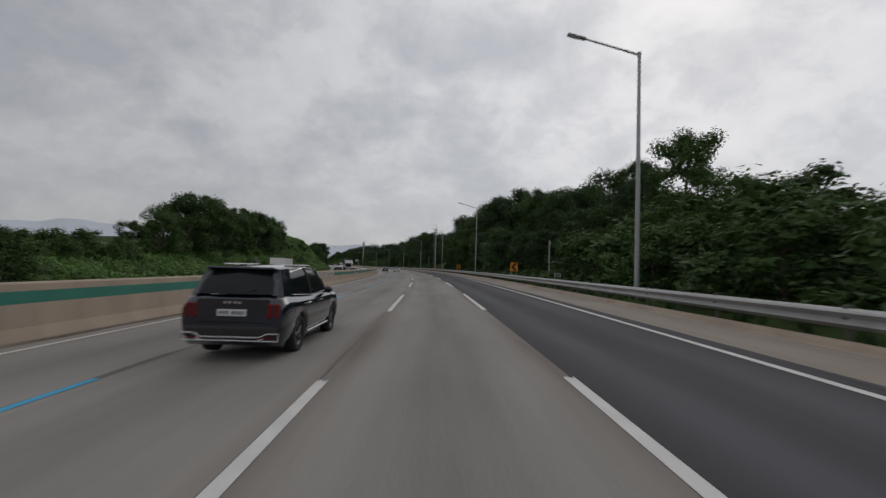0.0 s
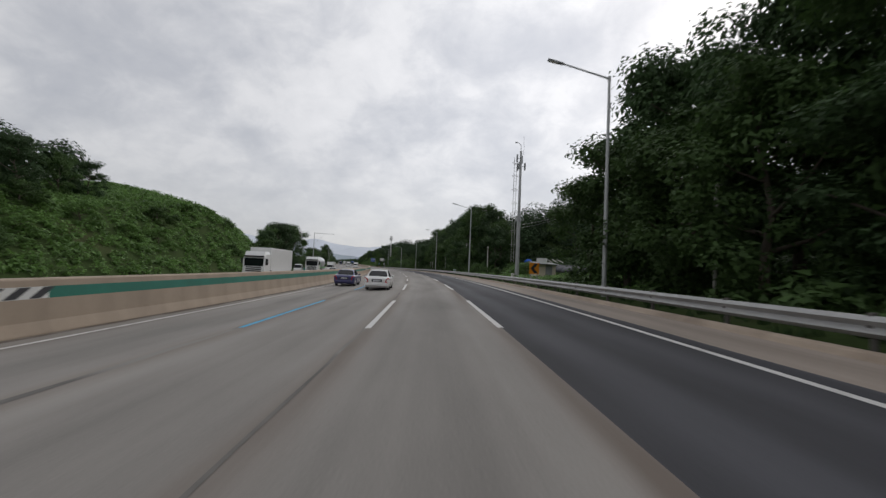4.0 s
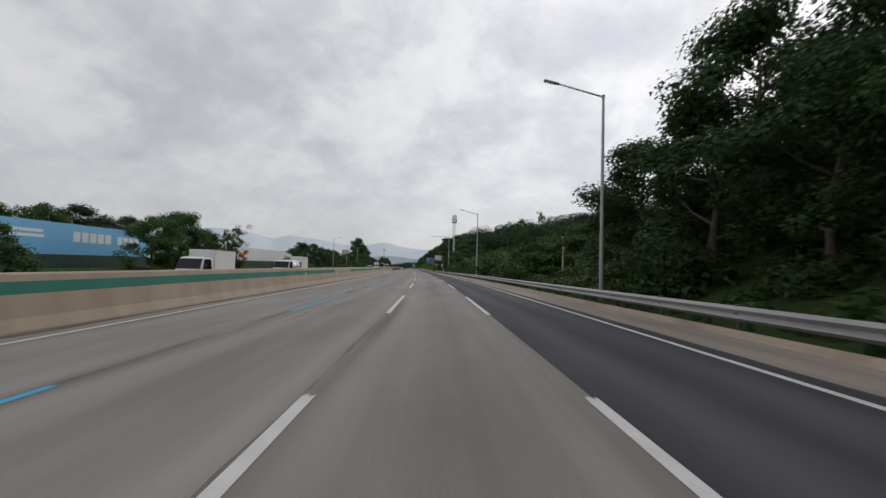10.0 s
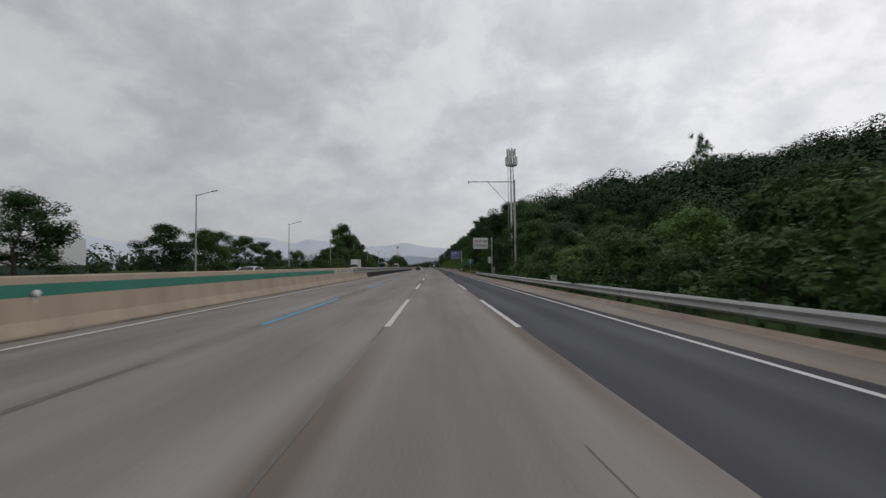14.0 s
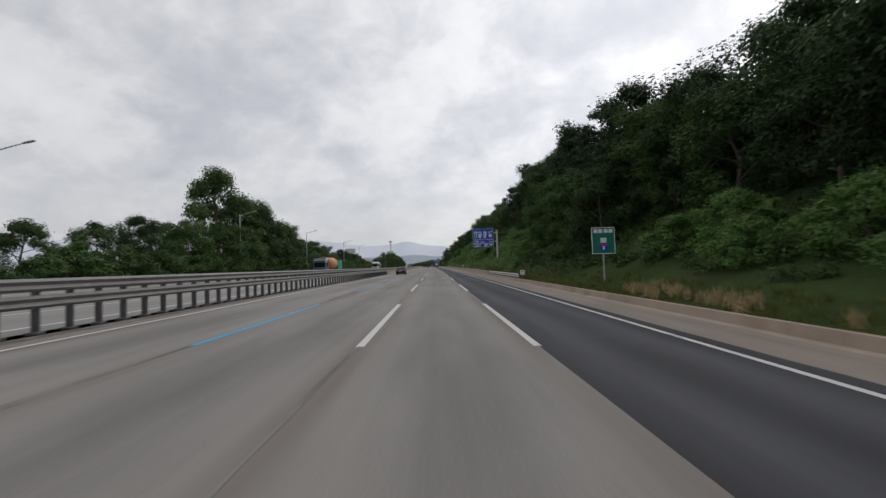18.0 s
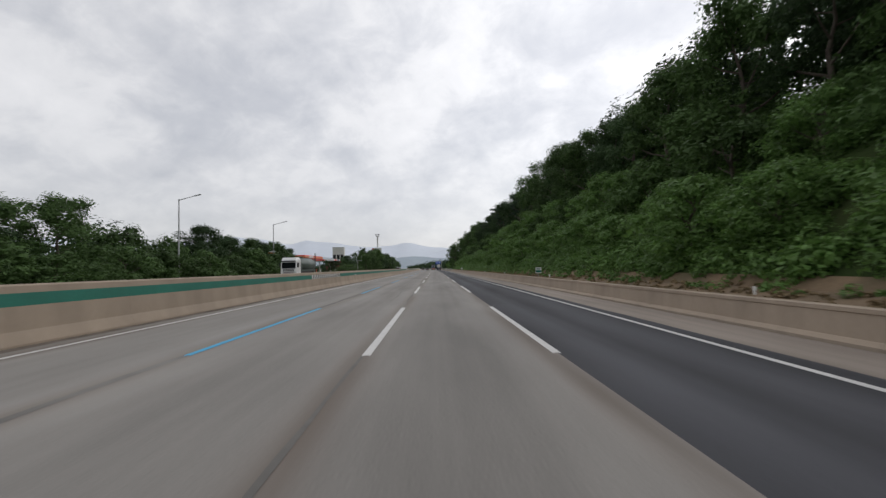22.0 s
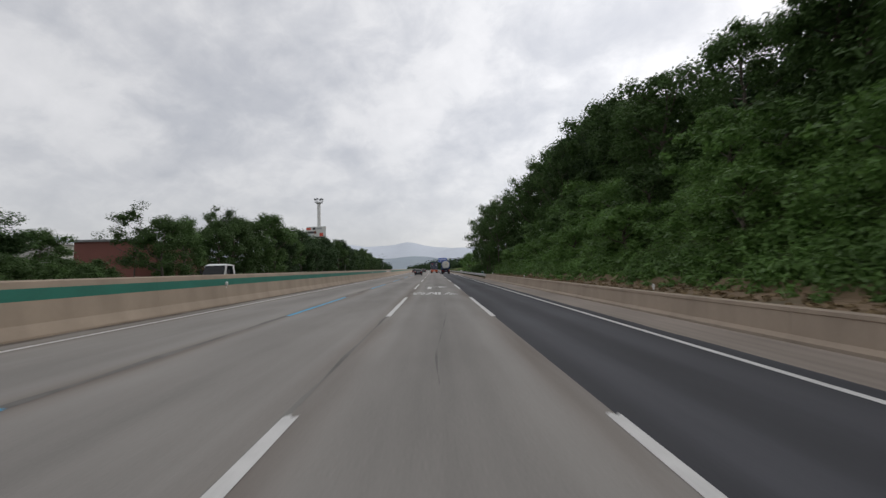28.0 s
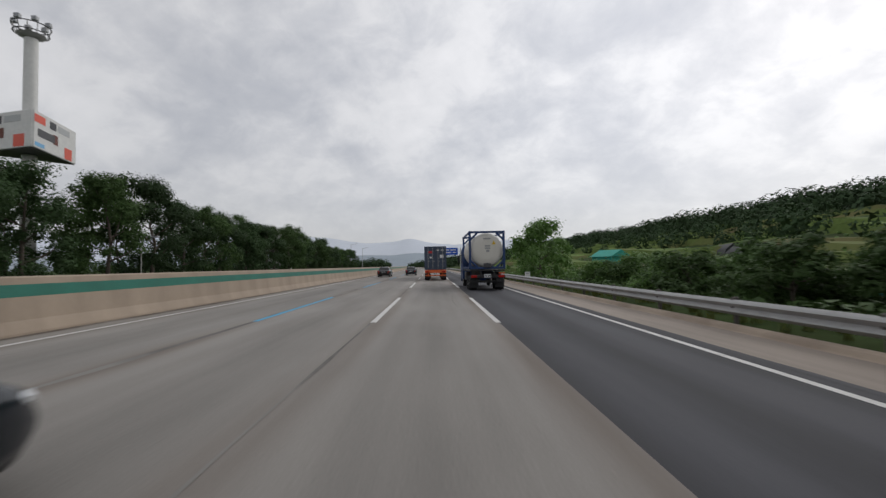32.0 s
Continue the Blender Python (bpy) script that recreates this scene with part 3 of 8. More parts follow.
white_dash = dash_mesh("lane_dash", 0.17, 9.9, M_WHITE_LINE)
blue_dash = dash_mesh("blue_lane_dash", 0.15, 9.9, M_BLUE_LINE)
FIRST_DASH = 16.6 - 20 * 6
# the painters kept no exact step: start of a dash, metres it lies further on
DASH_SHIFT = [(276.6, 0), (296.6, -.3), (316.6, -.9), (336.6, -.45), (356.6, 0), (416.6, 0), (436.6, .3), (476.6, 0), (496.6, -.65), (516.6, 0), (536.6, .8), (556.6, .8), (576.6, .1), (616.6, .4), (636.6, 0), (756.6, 0), (776.6, -1.25), (796.6, 0)]
for i in range(62):
    s = FIRST_DASH + 20 * i
    s += float(np.interp(s, *zip(*DASH_SHIFT)))
    for name, mesh, u, ds in (("lane_dash", white_dash, LEFT_LINE, 0.0), ("lane_dash", white_dash, RIGHT_LINE, 0.0), ("blue_lane_dash", blue_dash, BLUE_LINE_U, 0.3)):
        d = new(name, mesh)
        a, b = spot(s + ds, u), spot(s + ds + 9.9, u)
        d.matrix_basis = pose(a.x, a.y, a.z, math.degrees(math.asin((b.z - a.z) / 9.9)), math.degrees(bank(s + 5)), math.degrees(math.atan2(-(b.x - a.x), b.y - a.y)))
        d.parent = road
for i in range(0, 40):
    for u in (-14.9, -18.6, -22.3):
        d = new("lane_dash", white_dash)
        d.matrix_basis = stand(-60 + 20 * i, u)
        d.parent = road

# ---- kerb, barrier, guard rails ----
strip("kerb", -120, 452, 4.0, [7.84, 7.90, 7.97, 8.03, 8.12, 8.2, 8.22], [0, 0.015, .11, .14, .15, .14, -.2], M_KERB, "tan weathered concrete kerb along the shoulder", "kerb")
strip("kerb", 452, 537, 4.0, [7.9, 8.22, 8.25, 8.5, 8.55], [0, 0.02, .30, .30, -.1], M_KERB, "tan stained concrete kerb blocks beside the verge", "kerb")
strip("kerb", 791, 1500, 4.0, [7.84, 7.90, 7.97, 8.03, 8.12, 8.2, 8.22], [0, 0.015, .11, .14, .15, .14, -.2], M_KERB, "tan weathered concrete kerb along the shoulder", "kerb")


def chord(s, length, u, z=0.0):
    a, b = spot(s, u, z), spot(s + length, u, z)
    return pose(a.x, a.y, a.z, math.degrees(math.atan2(b.z - a.z, length)), 0, math.degrees(math.atan2(-(b.x - a.x), b.y - a.y))), (b - a).length


def swept(profile, length, name, material):
    """A profile (x, z) drawn out along y."""
    sh = Shape()
    sh.loft([[(x, 0.004, z) for x, z in profile], [(x, length - 0.004, z) for x, z in profile]])
    return sh.mesh(name, material)


SEG = 10.0
barrier_profile = [(0.30, -.1), (0.29, .05), (0.155, .34), (0.06, 1.36), (0.03, 1.40), (-.30, 1.40), (-.34, 1.36), (-.42, .36), (-.70, .07), (-.70, -.1)]
barrier_mesh = swept(barrier_profile, SEG, "barrier_segment", M_CONCRETE)
stripe_mesh = swept([(.104, .90), (.080, 1.20), (.06, 1.20), (.07, .90)], SEG, "green_stripe", M_GREEN)
hatch_base = swept([(.104, .90), (.080, 1.20), (.06, 1.20), (.07, .90)], SEG, "hatch_board", M_HATCH_W)
hs = Shape()
for i in range(15):
    y = 0.1 + i * SEG / 15
    hs.add([(.107, y, .91), (.107, y + .33, .91), (.085, y + .75, 1.19), (.085, y + .42, 1.19)], [(0, 1, 2, 3)])
hatch_bars = hs.mesh("hatch_bar", M_HATCH_K)
median = thing("median_barrier", "tan stained concrete median barrier with a green painted stripe", "barrier", kind="structure")
HATCHED = (36, 106, 196, 306, 406, 602, 717, 810, 910)
FILLERS = {556: 6.0, 712: 5.0, 807: 3.0}
s = -64.0
while s < 1180:
    if 419 < s < 553:
        s += SEG
        continue
    if round(s) in FILLERS:
        run = FILLERS[round(s)]
        seg = new("barrier_segment", swept(barrier_profile, run, "barrier_segment", M_CONCRETE))
        seg.matrix_basis, seg.parent = chord(s, run, -9.85)[0], median
        band = new("green_stripe", swept([(.104, .90), (.080, 1.20), (.06, 1.20), (.07, .90)], run, "green_stripe", M_GREEN))
        band.parent = seg
        s += run
        continue
    m, _ = chord(s, SEG, -9.85)
    seg = new("barrier_segment", barrier_mesh)
    seg.matrix_basis = m
    seg.parent = median
    band = new("green_stripe", stripe_mesh)
    if any(abs(s - h) < 5.1 for h in HATCHED):
        band.data = hatch_base
        band.name = "hatch_board"
        bars = new("hatch_bars", hatch_bars)
        bars.parent = seg
    band.parent = seg
    s += SEG

W_BEAM = [(0.0, .00), (.05, .04), (.08, .07), (.05, .10), (.0, .155), (.0, .165), (.05, .215), (.08, .245), (.05, .28), (.0, .32),
          (-.012, .32), (.036, .275), (.066, .245), (.036, .215), (-.012, .17), (-.012, .15), (.036, .105), (.066, .07), (.036, .045), (-.012, .0)]
beam_mesh = swept([(-x * 1.25, z * 1.31) for x, z in W_BEAM], 4.05, "rail_beam", M_ZINC)
med_beam_mesh = swept(W_BEAM, 4.05, "rail_beam", M_ZINC_OLD)
ps = Shape()
ps.rod((0.09, 0, -.5), (0.09, 0, .80), .065, n=10)
ps.box((0.03, 0, .64), (.10, .12, .30), .01)
# post steel is darker than the beams it carries
M_POST = mat("dark_post_steel", (0.12, 0.11, 0.10), 0.7, 0.3, vary=0.3, scale=3.0)
post_mesh = ps.mesh("rail_post", M_POST)
ps = Shape()
ps.box((-.12, 0, .62), (.14, .13, 1.5), .01)
ps.box((-.12, 0, .03), (.30, .26, .10), .02)
med_post_mesh = ps.mesh("rail_post", M_DARKSTEEL)


def guard_rail(s0, s1, u, label, sag=0.0):
    rail = thing("guard_rail", label, "guard rail", kind="structure")
    s = s0
    while s < s1 - 0.5:
        m, _ = chord(s, 4.0, u, 0.345)
        b = new("rail_beam", beam_mesh)
        b.matrix_basis = m
        b.parent = rail
        p = new("rail_post", post_mesh)
        p.matrix_basis = stand(s + 0.6, u, 0.02)
        p.parent = rail
        s += 4.0
    return rail


guard_rail(-60, 452, 8.38, "galvanised steel corrugated guard rail behind the kerb")
guard_rail(512, 536, 8.65, "short galvanised steel corrugated guard rail beside the verge")
guard_rail(791, 1150, 8.38, "galvanised steel corrugated guard rail beside the open fields")
med_rail = thing("median_guard_rail", "double galvanised steel median guard rail on closely set posts", "guard rail", kind="structure")
s = 416.0
while s < 556:
    for z in (.66, 1.07):
        m, _ = chord(s, 4.0, -9.75, z)
        b = new("rail_beam", med_beam_mesh)
        b.matrix_basis = m
        b.parent = med_rail
    for d in (0.5, 1.5, 2.5, 3.5):
        p = new("rail_post", med_post_mesh)
        p.matrix_basis = stand(s + d, -9.75, 0.0)
        p.parent = med_rail
    s += 4.0
M_EARTH = mat("bare_brown_earth", (0.195, 0.135, 0.082), 0.95, vary=0.35, scale=0.8, fine=9.0, bump=0.5, stain=(0.11, 0.09, 0.05), stain_at=(0.52, 0.70))
strip("earth_bank", 556, 770, 1.2, [10.1, 10.5, 11.0], [.83, .89, 1.29], M_EARTH, "dry brown earth at the foot of the planted slope", "earth", ragged=.10)
strip("earth_bank", 556, 794, 1.2, [8.72, 9.2, 9.7, 10.1], [.64, .69, .75, .83], M_EARTH, "bare brown earth bank along the top of the low wall", "earth", ragged=.10)
wall_mesh = swept([(-.16, -.1), (-.15, .04), (-.04, .12), (.00, .13), (.04, .64), (.01, .66), (.01, .75), (.32, .76), (.35, .72), (.40, -.1)], 5.0, "wall_segment", M_CONCRETE)
verge_wall = thing("verge_wall", "low tan weathered concrete wall at the foot of the slope", "wall", kind="structure")
for i in range(51):
    m, _ = chord(536.5 + 5 * i, 5.0, 8.3)
    w = new("wall_segment", wall_mesh)
    w.matrix_basis = m
    w.parent = verge_wall

# ---- plants ----


def leaf_cloud(name, centres, radii, counts, size, material, seed, flat=0.75, shell=0.55, level=0.6, blade=False, fuzz=0.32, ruffle=0.42):
    """Leaves as small pointed blades round the given clump centres; shell: how far they keep to the clump's skin."""
    g = np.random.default_rng(seed)
    c = np.repeat(np.asarray(centres, float), counts, axis=0)
    r = np.repeat(np.asarray(radii, float), counts)
    n = len(c)
    d = g.normal(size=(n, 3))
    d /= np.linalg.norm(d, axis=1)[:, None]
    rad = r * (shell + (1 - shell) * g.random(n)) * (1 - fuzz / 2 + fuzz * g.random(n))
    p = c + d * rad[:, None] * np.array([1, 1, flat])
    # leaves lie roughly on the skin of their clump and lean to the light
    lift = d * 0.9 + g.normal(size=(n, 3)) * ruffle
    lift[:, 2] += level
    lift /= np.linalg.norm(lift, axis=1)[:, None]
    a = np.cross(lift, g.normal(size=(n, 3)))
    a /= np.linalg.norm(a, axis=1)[:, None]
    b = np.cross(lift, a)
    if blade:
        a = g.normal(size=(n, 3)) * 0.35 + np.array([0, 0, 1.0])
        b = np.cross(a, g.normal(size=(n, 3)))
        b *= 0.22 / np.linalg.norm(b, axis=1)[:, None]
        a *= 1.5
    s = (np.asarray(size) * (0.6 + 0.8 * g.random(n)))[:, None]
    verts = np.empty((n * 3, 3))
    verts[0::3] = p + b * s * 0.42 - a * s * 0.36 + lift * s * 0.08
    verts[1::3] = p + a * s * 0.84
    verts[2::3] = p - b * s * 0.42 - a * s * 0.36
    me = bpy.data.meshes.new(name)
    me.vertices.add(n * 3)
    me.vertices.foreach_set("co", verts.ravel())
    me.loops.add(n * 3)
    me.loops.foreach_set("vertex_index", np.arange(n * 3))
    me.polygons.add(n)
    me.polygons.foreach_set("loop_start", np.arange(0, n * 3, 3))
    me.polygons.foreach_set("loop_total", np.full(n, 3))
    me.materials.append(material)
    me.update(calc_edges=True)
    return me


def trunk_shape(height, girth, rnd, forks=6, lean=0.6, first=0.3):
    """A tapering bent trunk with limbs; returns the shape and the limb ends."""
    sh = Shape()
    pts = [Vector((0, 0, -0.4))]
    top = height * 0.86
    for i in range(1, 6):
        pts.append(Vector((rnd.uniform(-lean, lean) * i / 5, rnd.uniform(-lean, lean) * i / 5, top * i / 5)))
    for i in range(5):
        sh.rod(pts[i], pts[i + 1], girth * (1 - i / 5.6), girth * (1 - (i + 1) / 5.6), 7, caps=False)
    ends = []
    for i in range(forks):
        f = first + (0.9 - first) * i / forks
        k = min(4, int(f * 5))
        a = pts[k].lerp(pts[k + 1], f * 5 - k)
        ang = i * 2.4 + rnd.uniform(-.4, .4)
        reach = height * (0.30 - 0.12 * f) * rnd.uniform(0.8, 1.2)
        b = a + Vector((math.cos(ang) * reach, math.sin(ang) * reach, reach * rnd.uniform(0.5, 1.1)))
        mid = a.lerp(b, 0.5) + Vector((0, 0, -reach * 0.08))
        g0 = girth * (1 - f) * 0.55 + 0.02
        sh.rod(a, mid, g0, g0 * 0.65, 5, caps=False)
        sh.rod(mid, b, g0 * 0.65, g0 * 0.25, 5, caps=False)
        ends.append(b)
    return sh, ends


def tree_kind(name, label, height, spread, seed, leaf, density=2600, size=0.34, low=0.12, bare=0.0, group="", girth=0.019):
    """A broadleaf tree: uneven crown of leaf clumps on limbs. low: where the crown starts, as a share of the height."""
    rnd = random.Random(seed)
    t = thing(name, label, "tree", group)
    sh, ends = trunk_shape(height, height * girth + 0.02, rnd, forks=8, first=max(0.22, low))
    part("trunk", sh, M_BARK, t)
    cs, rs = [], []
    for e in ends:
        cs.append(tuple(e))
        rs.append(spread * rnd.uniform(0.28, 0.40))
    z0, z1 = height * low, height
    tries = 0
    while len(cs) < 50 and tries < 600:
        tries += 1
        ang, f = rnd.uniform(0, 2 * math.pi), rnd.random()
        wide = spread * (math.sin(math.pi * min(1, 0.18 + 0.80 * f)) ** 0.7) * (1 - bare * rnd.random())
        q = rnd.uniform(0.45, 1.0)
        z = z0 + (z1 - z0) * f - spread * 0.24
        lump = 1 + 0.2 * math.sin(ang * 3 + seed) + 0.12 * math.sin(ang * 5 + f * 6 + seed)
        cs.append((math.cos(ang) * wide * q * lump, math.sin(ang) * wide * q * lump, z))
        rs.append(spread * rnd.uniform(0.20, 0.40))
    w = np.array(rs) ** 2
    counts = np.maximum(8, (density * w / w.sum()).astype(int))
    core = [i for i in range(len(cs)) if rnd.random() < 0.8]
    cs, rs, counts = cs + [cs[i] for i in core], rs + [rs[i] * 0.5 for i in core], list(counts) + [22] * len(core)
    sizes = [size] * (len(cs) - len(core)) + [size * 2.2] * len(core)
    part("crown", leaf_cloud("crown", cs, rs, counts, np.repeat(sizes, counts), leaf, seed), leaf, t)
    return t


def pine_kind(name, label, height, spread, seed, density=6500, bare=0.45):
    """A pine: bare lower trunk, flattish tufts in tiers."""
    rnd = random.Random(seed)
    t = thing(name, label, "tree")
    sh, ends = trunk_shape(height * 1.08, height * 0.015 + 0.03, rnd, forks=9, lean=0.9, first=bare)
    part("trunk", sh, M_BARK, t)
    cs, rs = [tuple(e) for e in ends], [spread * rnd.uniform(.25, .4) for _ in ends]
    for i in range(44):
        f = bare + (.95 - bare) * rnd.random()
        ang = rnd.uniform(0, 6.28)
        w = spread * (1.05 - 0.75 * (f - bare) / (1 - bare)) * rnd.uniform(.3, 1)
        cs.append((math.cos(ang) * w, math.sin(ang) * w, height * f))
        rs.append(spread * rnd.uniform(.15, .3))
    w = np.array(rs) ** 2
    part("crown", leaf_cloud("crown", cs, rs, np.maximum(8, (density * w / w.sum()).astype(int)), 0.17, M_PINE, seed, flat=0.45, shell=0.3), M_PINE, t)
    return t


BROAD = "dark green broadleaf tree on the roadside slope"
protos = {
    "oak": [tree_kind("broadleaf_tree", BROAD, 10.0, 3.6, 11 + i, M_LEAF_DARK if i % 2 else M_LEAF, 13500, 0.175, 0.04) for i in range(4)],
    "tall": [tree_kind("slender_tree", "tall green broadleaf tree with a visible trunk", 10.0, 2.7, 31 + i, M_LEAF, 4800, 0.13, 0.30, 0.5, girth=0.007) for i in range(3)],
    "bush": [tree_kind("roadside_bush", "dense green bush at the roadside", 4.0, 2.4, 51 + i, M_LEAF, 4200, 0.135, 0.0) for i in range(3)],
    "shrub": [tree_kind("roadside_bush", "bright green bush at the roadside", 4.0, 2.4, 61 + i, M_SHRUB, 4200, 0.13, 0.0) for i in range(2)],
    "pine": [pine_kind("pine_tree", "dark pine tree with a bare lower trunk", 10.0, 2.6, 71 + i) for i in range(3)],
}
USED = {}


def plant(kind, s, u, height, rnd, wide=1.0, label=""):
    """Sets one tree of the kind on the land; the first of each kind is moved there, the rest are copies."""
    i = rnd.randrange(len(protos[kind]))
    proto = protos[kind][i]
    base = 4.0 if kind in ("bush", "shrub") else 10.0
    k = height / base
    sx = k * wide * rnd.uniform(0.9, 1.12)
    m = on_land(s, u, -0.1, rnd.uniform(0, 360)) @ Matrix.Diagonal((sx, sx * rnd.uniform(.92, 1.08), k, 1))
    if (kind, i) not in USED:
        USED[(kind, i)] = True
        proto.matrix_basis = m
        ob = proto
    else:
        ob = copy_thing(proto, Matrix())
        ob.matrix_basis = m
    if label:
        ob["label"] = label
    return ob


# height of the right-hand tree tops above the road, by metres along it
TOPS = [(-60, 9), (0, 6), (12, 4.8), (24.5, 4.8), (26.5, 9), (30, 11.5), (34, 13.2), (40, 13.0), (46, 12.6), (54, 12.6), (66, 14.3), (78, 16.2), (88, 19.2), (107, 20), (119, 19.2), (126, 18.5), (140, 17.5), (199, 12), (206, 14), (213, 18.5), (225, 20.5), (238, 20), (259, 18.6),
        (268, 18.2), (282, 19.6), (290, 18.6), (296, 15.5), (303, 12.5), (430, 11), (455, 14), (467, 17), (475, 19.5), (493, 17.5), (503, 18), (510, 20.5), (540, 22.5), (554, 23), (579, 20.6),
        (601, 19.6), (620, 20.2), (632, 21.4), (642, 23.3), (655, 21.8), (668, 20.4), (700, 20.5), (730, 19.5), (745, 18.8), (760, 19.6), (785, 21.5), (809, 26), (837, 25), (855, 20), (870, 15)]


def top_at(s):
    return float(np.interp(s, *zip(*TOPS)))


rnd = random.Random(7)
# first wooded slope
s = -30.0
while s < 138:
    h = top_at(s) - ground_at(s, 20)
    plant("oak", s, 19.5 + rnd.uniform(-1.5, 1.5), h * rnd.uniform(.9, 1.05), rnd, 0.95)
    plant("oak", s + 3, 13.8 + rnd.uniform(-1, 1), h * rnd.uniform(.5, .68), rnd, 1.15)
    s += rnd.uniform(5.4, 6.8)
# back of the small farm
s = 124.0
while s < 202:
    for u, hh in ((37, 10.0),):
        if s > 185 and u < 40 or rnd.random() < 0.9:
            plant("oak" if rnd.random() < .7 else "pine", s + rnd.uniform(-2, 2), u + rnd.uniform(-2, 2), hh * rnd.uniform(.8, 1.1), rnd)
    s += 6.8
for s, u, h in ((150, 28, 2.6), (160, 30, 2.2), (170, 31, 2.4), (179, 31, 2.4), (186, 30, 2.6), (189, 23, 2.6), (193, 14, 2.6), (197, 17, 2.6), (170, 12.2, 1.5), (175, 13.0, 1.6), (180, 12.4, 1.8), (185, 13.4, 2.0), (190, 12.6, 2.4), (194, 13.4, 2.4), (198, 12.6, 2.6), (205, 13.4, 4.0), (184, 18, 2.4), (174, 18, 2.4)):
    plant("bush", s, u, h, rnd, 1.2)
# second wooded slope
s = 199.0
while s < 290:
    h = top_at(s) - ground_at(s, 20)
    plant("oak", s, 20 + rnd.uniform(-1.5, 1.5), h * rnd.uniform(.88, 1.05), rnd, 1.05)
    plant("oak", s + 3, 13.8 + rnd.uniform(-1, 1), h * rnd.uniform(.55, .72), rnd, 1.2)
    s += rnd.uniform(5.6, 7.0)
# low scrub in front of the far hill
s = 316.0
while s < 428:
    plant("shrub" if rnd.random() < .2 else "bush", s, 12.6 + rnd.uniform(-1, 1.5), rnd.uniform(2.6, 4.4), rnd, 1.25)
    plant("shrub" if rnd.random() < .15 else "bush", s + 2, 17 + rnd.uniform(-1.5, 2), rnd.uniform(4.2, 6.2), rnd, 1.2)
    plant("oak", s + 3, 24 + rnd.uniform(-3, 3), rnd.uniform(6.0, 8.2), rnd, 1.2)
    s += rnd.uniform(5.0, 6.6)
plant("tall", 450.5, 55, 14.5, rnd, 0.6, "thin airy tree standing above the wooded hill")
plant("tall", 312.2, 11.2, 8.0, rnd, 0.75, "slender tree standing above the roadside scrub")
for s, u, h in ((309.5, 12.2, 3.6), (312.5, 13.2, 5.0), (314.5, 11.8, 4.4), (310.5, 14.6, 4.2)):
    plant("bush", s, u, h, rnd, 1.2)
for s, u, h in ((299, 27, 4.0), (304, 31, 5.0), (309, 25, 3.6), (296, 34, 5.0), (312, 35, 5.5)):
    plant("bush", s, u, h, rnd, 1.2)
for s, u, h in ((414, 14.5, 7.0), (420, 17, 7.5), (426, 14.6, 8.5), (431, 18.5, 9), (437, 14.8, 9), (442, 19, 10.5), (448, 24, 11), (434, 25, 9.5), (424, 24, 8.5)):
    plant("oak", s, u, h, rnd, 1.1)
# long steep slope: trees along its crest
s = 446.0
while s < 776:
    z = ground_at(s, 21)
    h = top_at(s) - z
    near = s < 526
    kind = "pine" if (500 < s < 585 and rnd.random() < .35) or (655 < s < 730 and rnd.random() < .6) else "oak"
    plant(kind, s, (22 if 462 < s < 502 else 19.5 if near else 21) + rnd.uniform(-1.5, 1.5), h * rnd.uniform(.85, 1.05), rnd, 1.0)
    if near:
        front = 12.6 if s < 462 else 19.8 if s < 502 else 15.2
        plant("oak", s + 2, front + rnd.uniform(-.7, .7), h * rnd.uniform(.55, .72), rnd, 1.05)
    s += rnd.uniform(4.6, 5.8) if 498 < s < 530 else rnd.uniform(5.6, 7.2)
crest = random.Random(31)
for s in (703, 708, 713, 718, 722, 727, 732, 737, 742):
    plant("oak", s, 21.5 + crest.uniform(-1, 1.5), (top_at(s) - ground_at(s, 21.5)) * crest.uniform(.92, 1.06), crest, 1.05)
# last stand of tall trees with bare trunks
for s in (774, 780, 786, 792, 797, 802):
    plant("oak", s, 22 + rnd.uniform(-1.5, 1.5), (24 - ground_at(s, 22)) * rnd.uniform(.88, 1.02), rnd, 1.0)
s = 778.0
while s < 834:
    for u, top in ((11.3, 15.5), (17.5, 20.5)):
        if u < 12 and s < 798 or u > 20 and rnd.random() < .3 or u - 0.92 * (s - 823.9) < 6.8:
            continue
        plant("tall", s + rnd.uniform(-1.5, 1.5), u + rnd.uniform(-.6, .6), (top - ground_at(s, u)) * rnd.uniform(.8, 1.05), rnd, 0.8)
    s += rnd.uniform(4.8, 6.0)
for s, u, h in ((875, 13, 8.0), (881, 16.5, 6.5), (887, 14, 5.5)):
    plant("shrub", s, u, h, rnd, 0.85, "rounded green tree at the edge of the fields")
s = 533.0
while s < 796:
    k = 0.55 if s < 572 else 1.0
    plant("shrub", s, rnd.uniform(12.3, 14.5), rnd.uniform(2.4, 4.0) * k, rnd, 1.3, "bright green bush on the steep slope")
    plant("shrub" if rnd.random() < .6 or s < 572 else "bush", s + 2.5, rnd.uniform(15.5, 18.5), rnd.uniform(3.2, 5.4) * k, rnd, 1.25, "green bush on the steep slope")
    s += rnd.uniform(4.2, 5.8)
for s, u, h in ((846, 15.5, 2.6), (850, 19, 3), (853, 14.5, 2.2), (858, 22, 3)):
    plant("bush", s, u, h, rnd, 1.3)
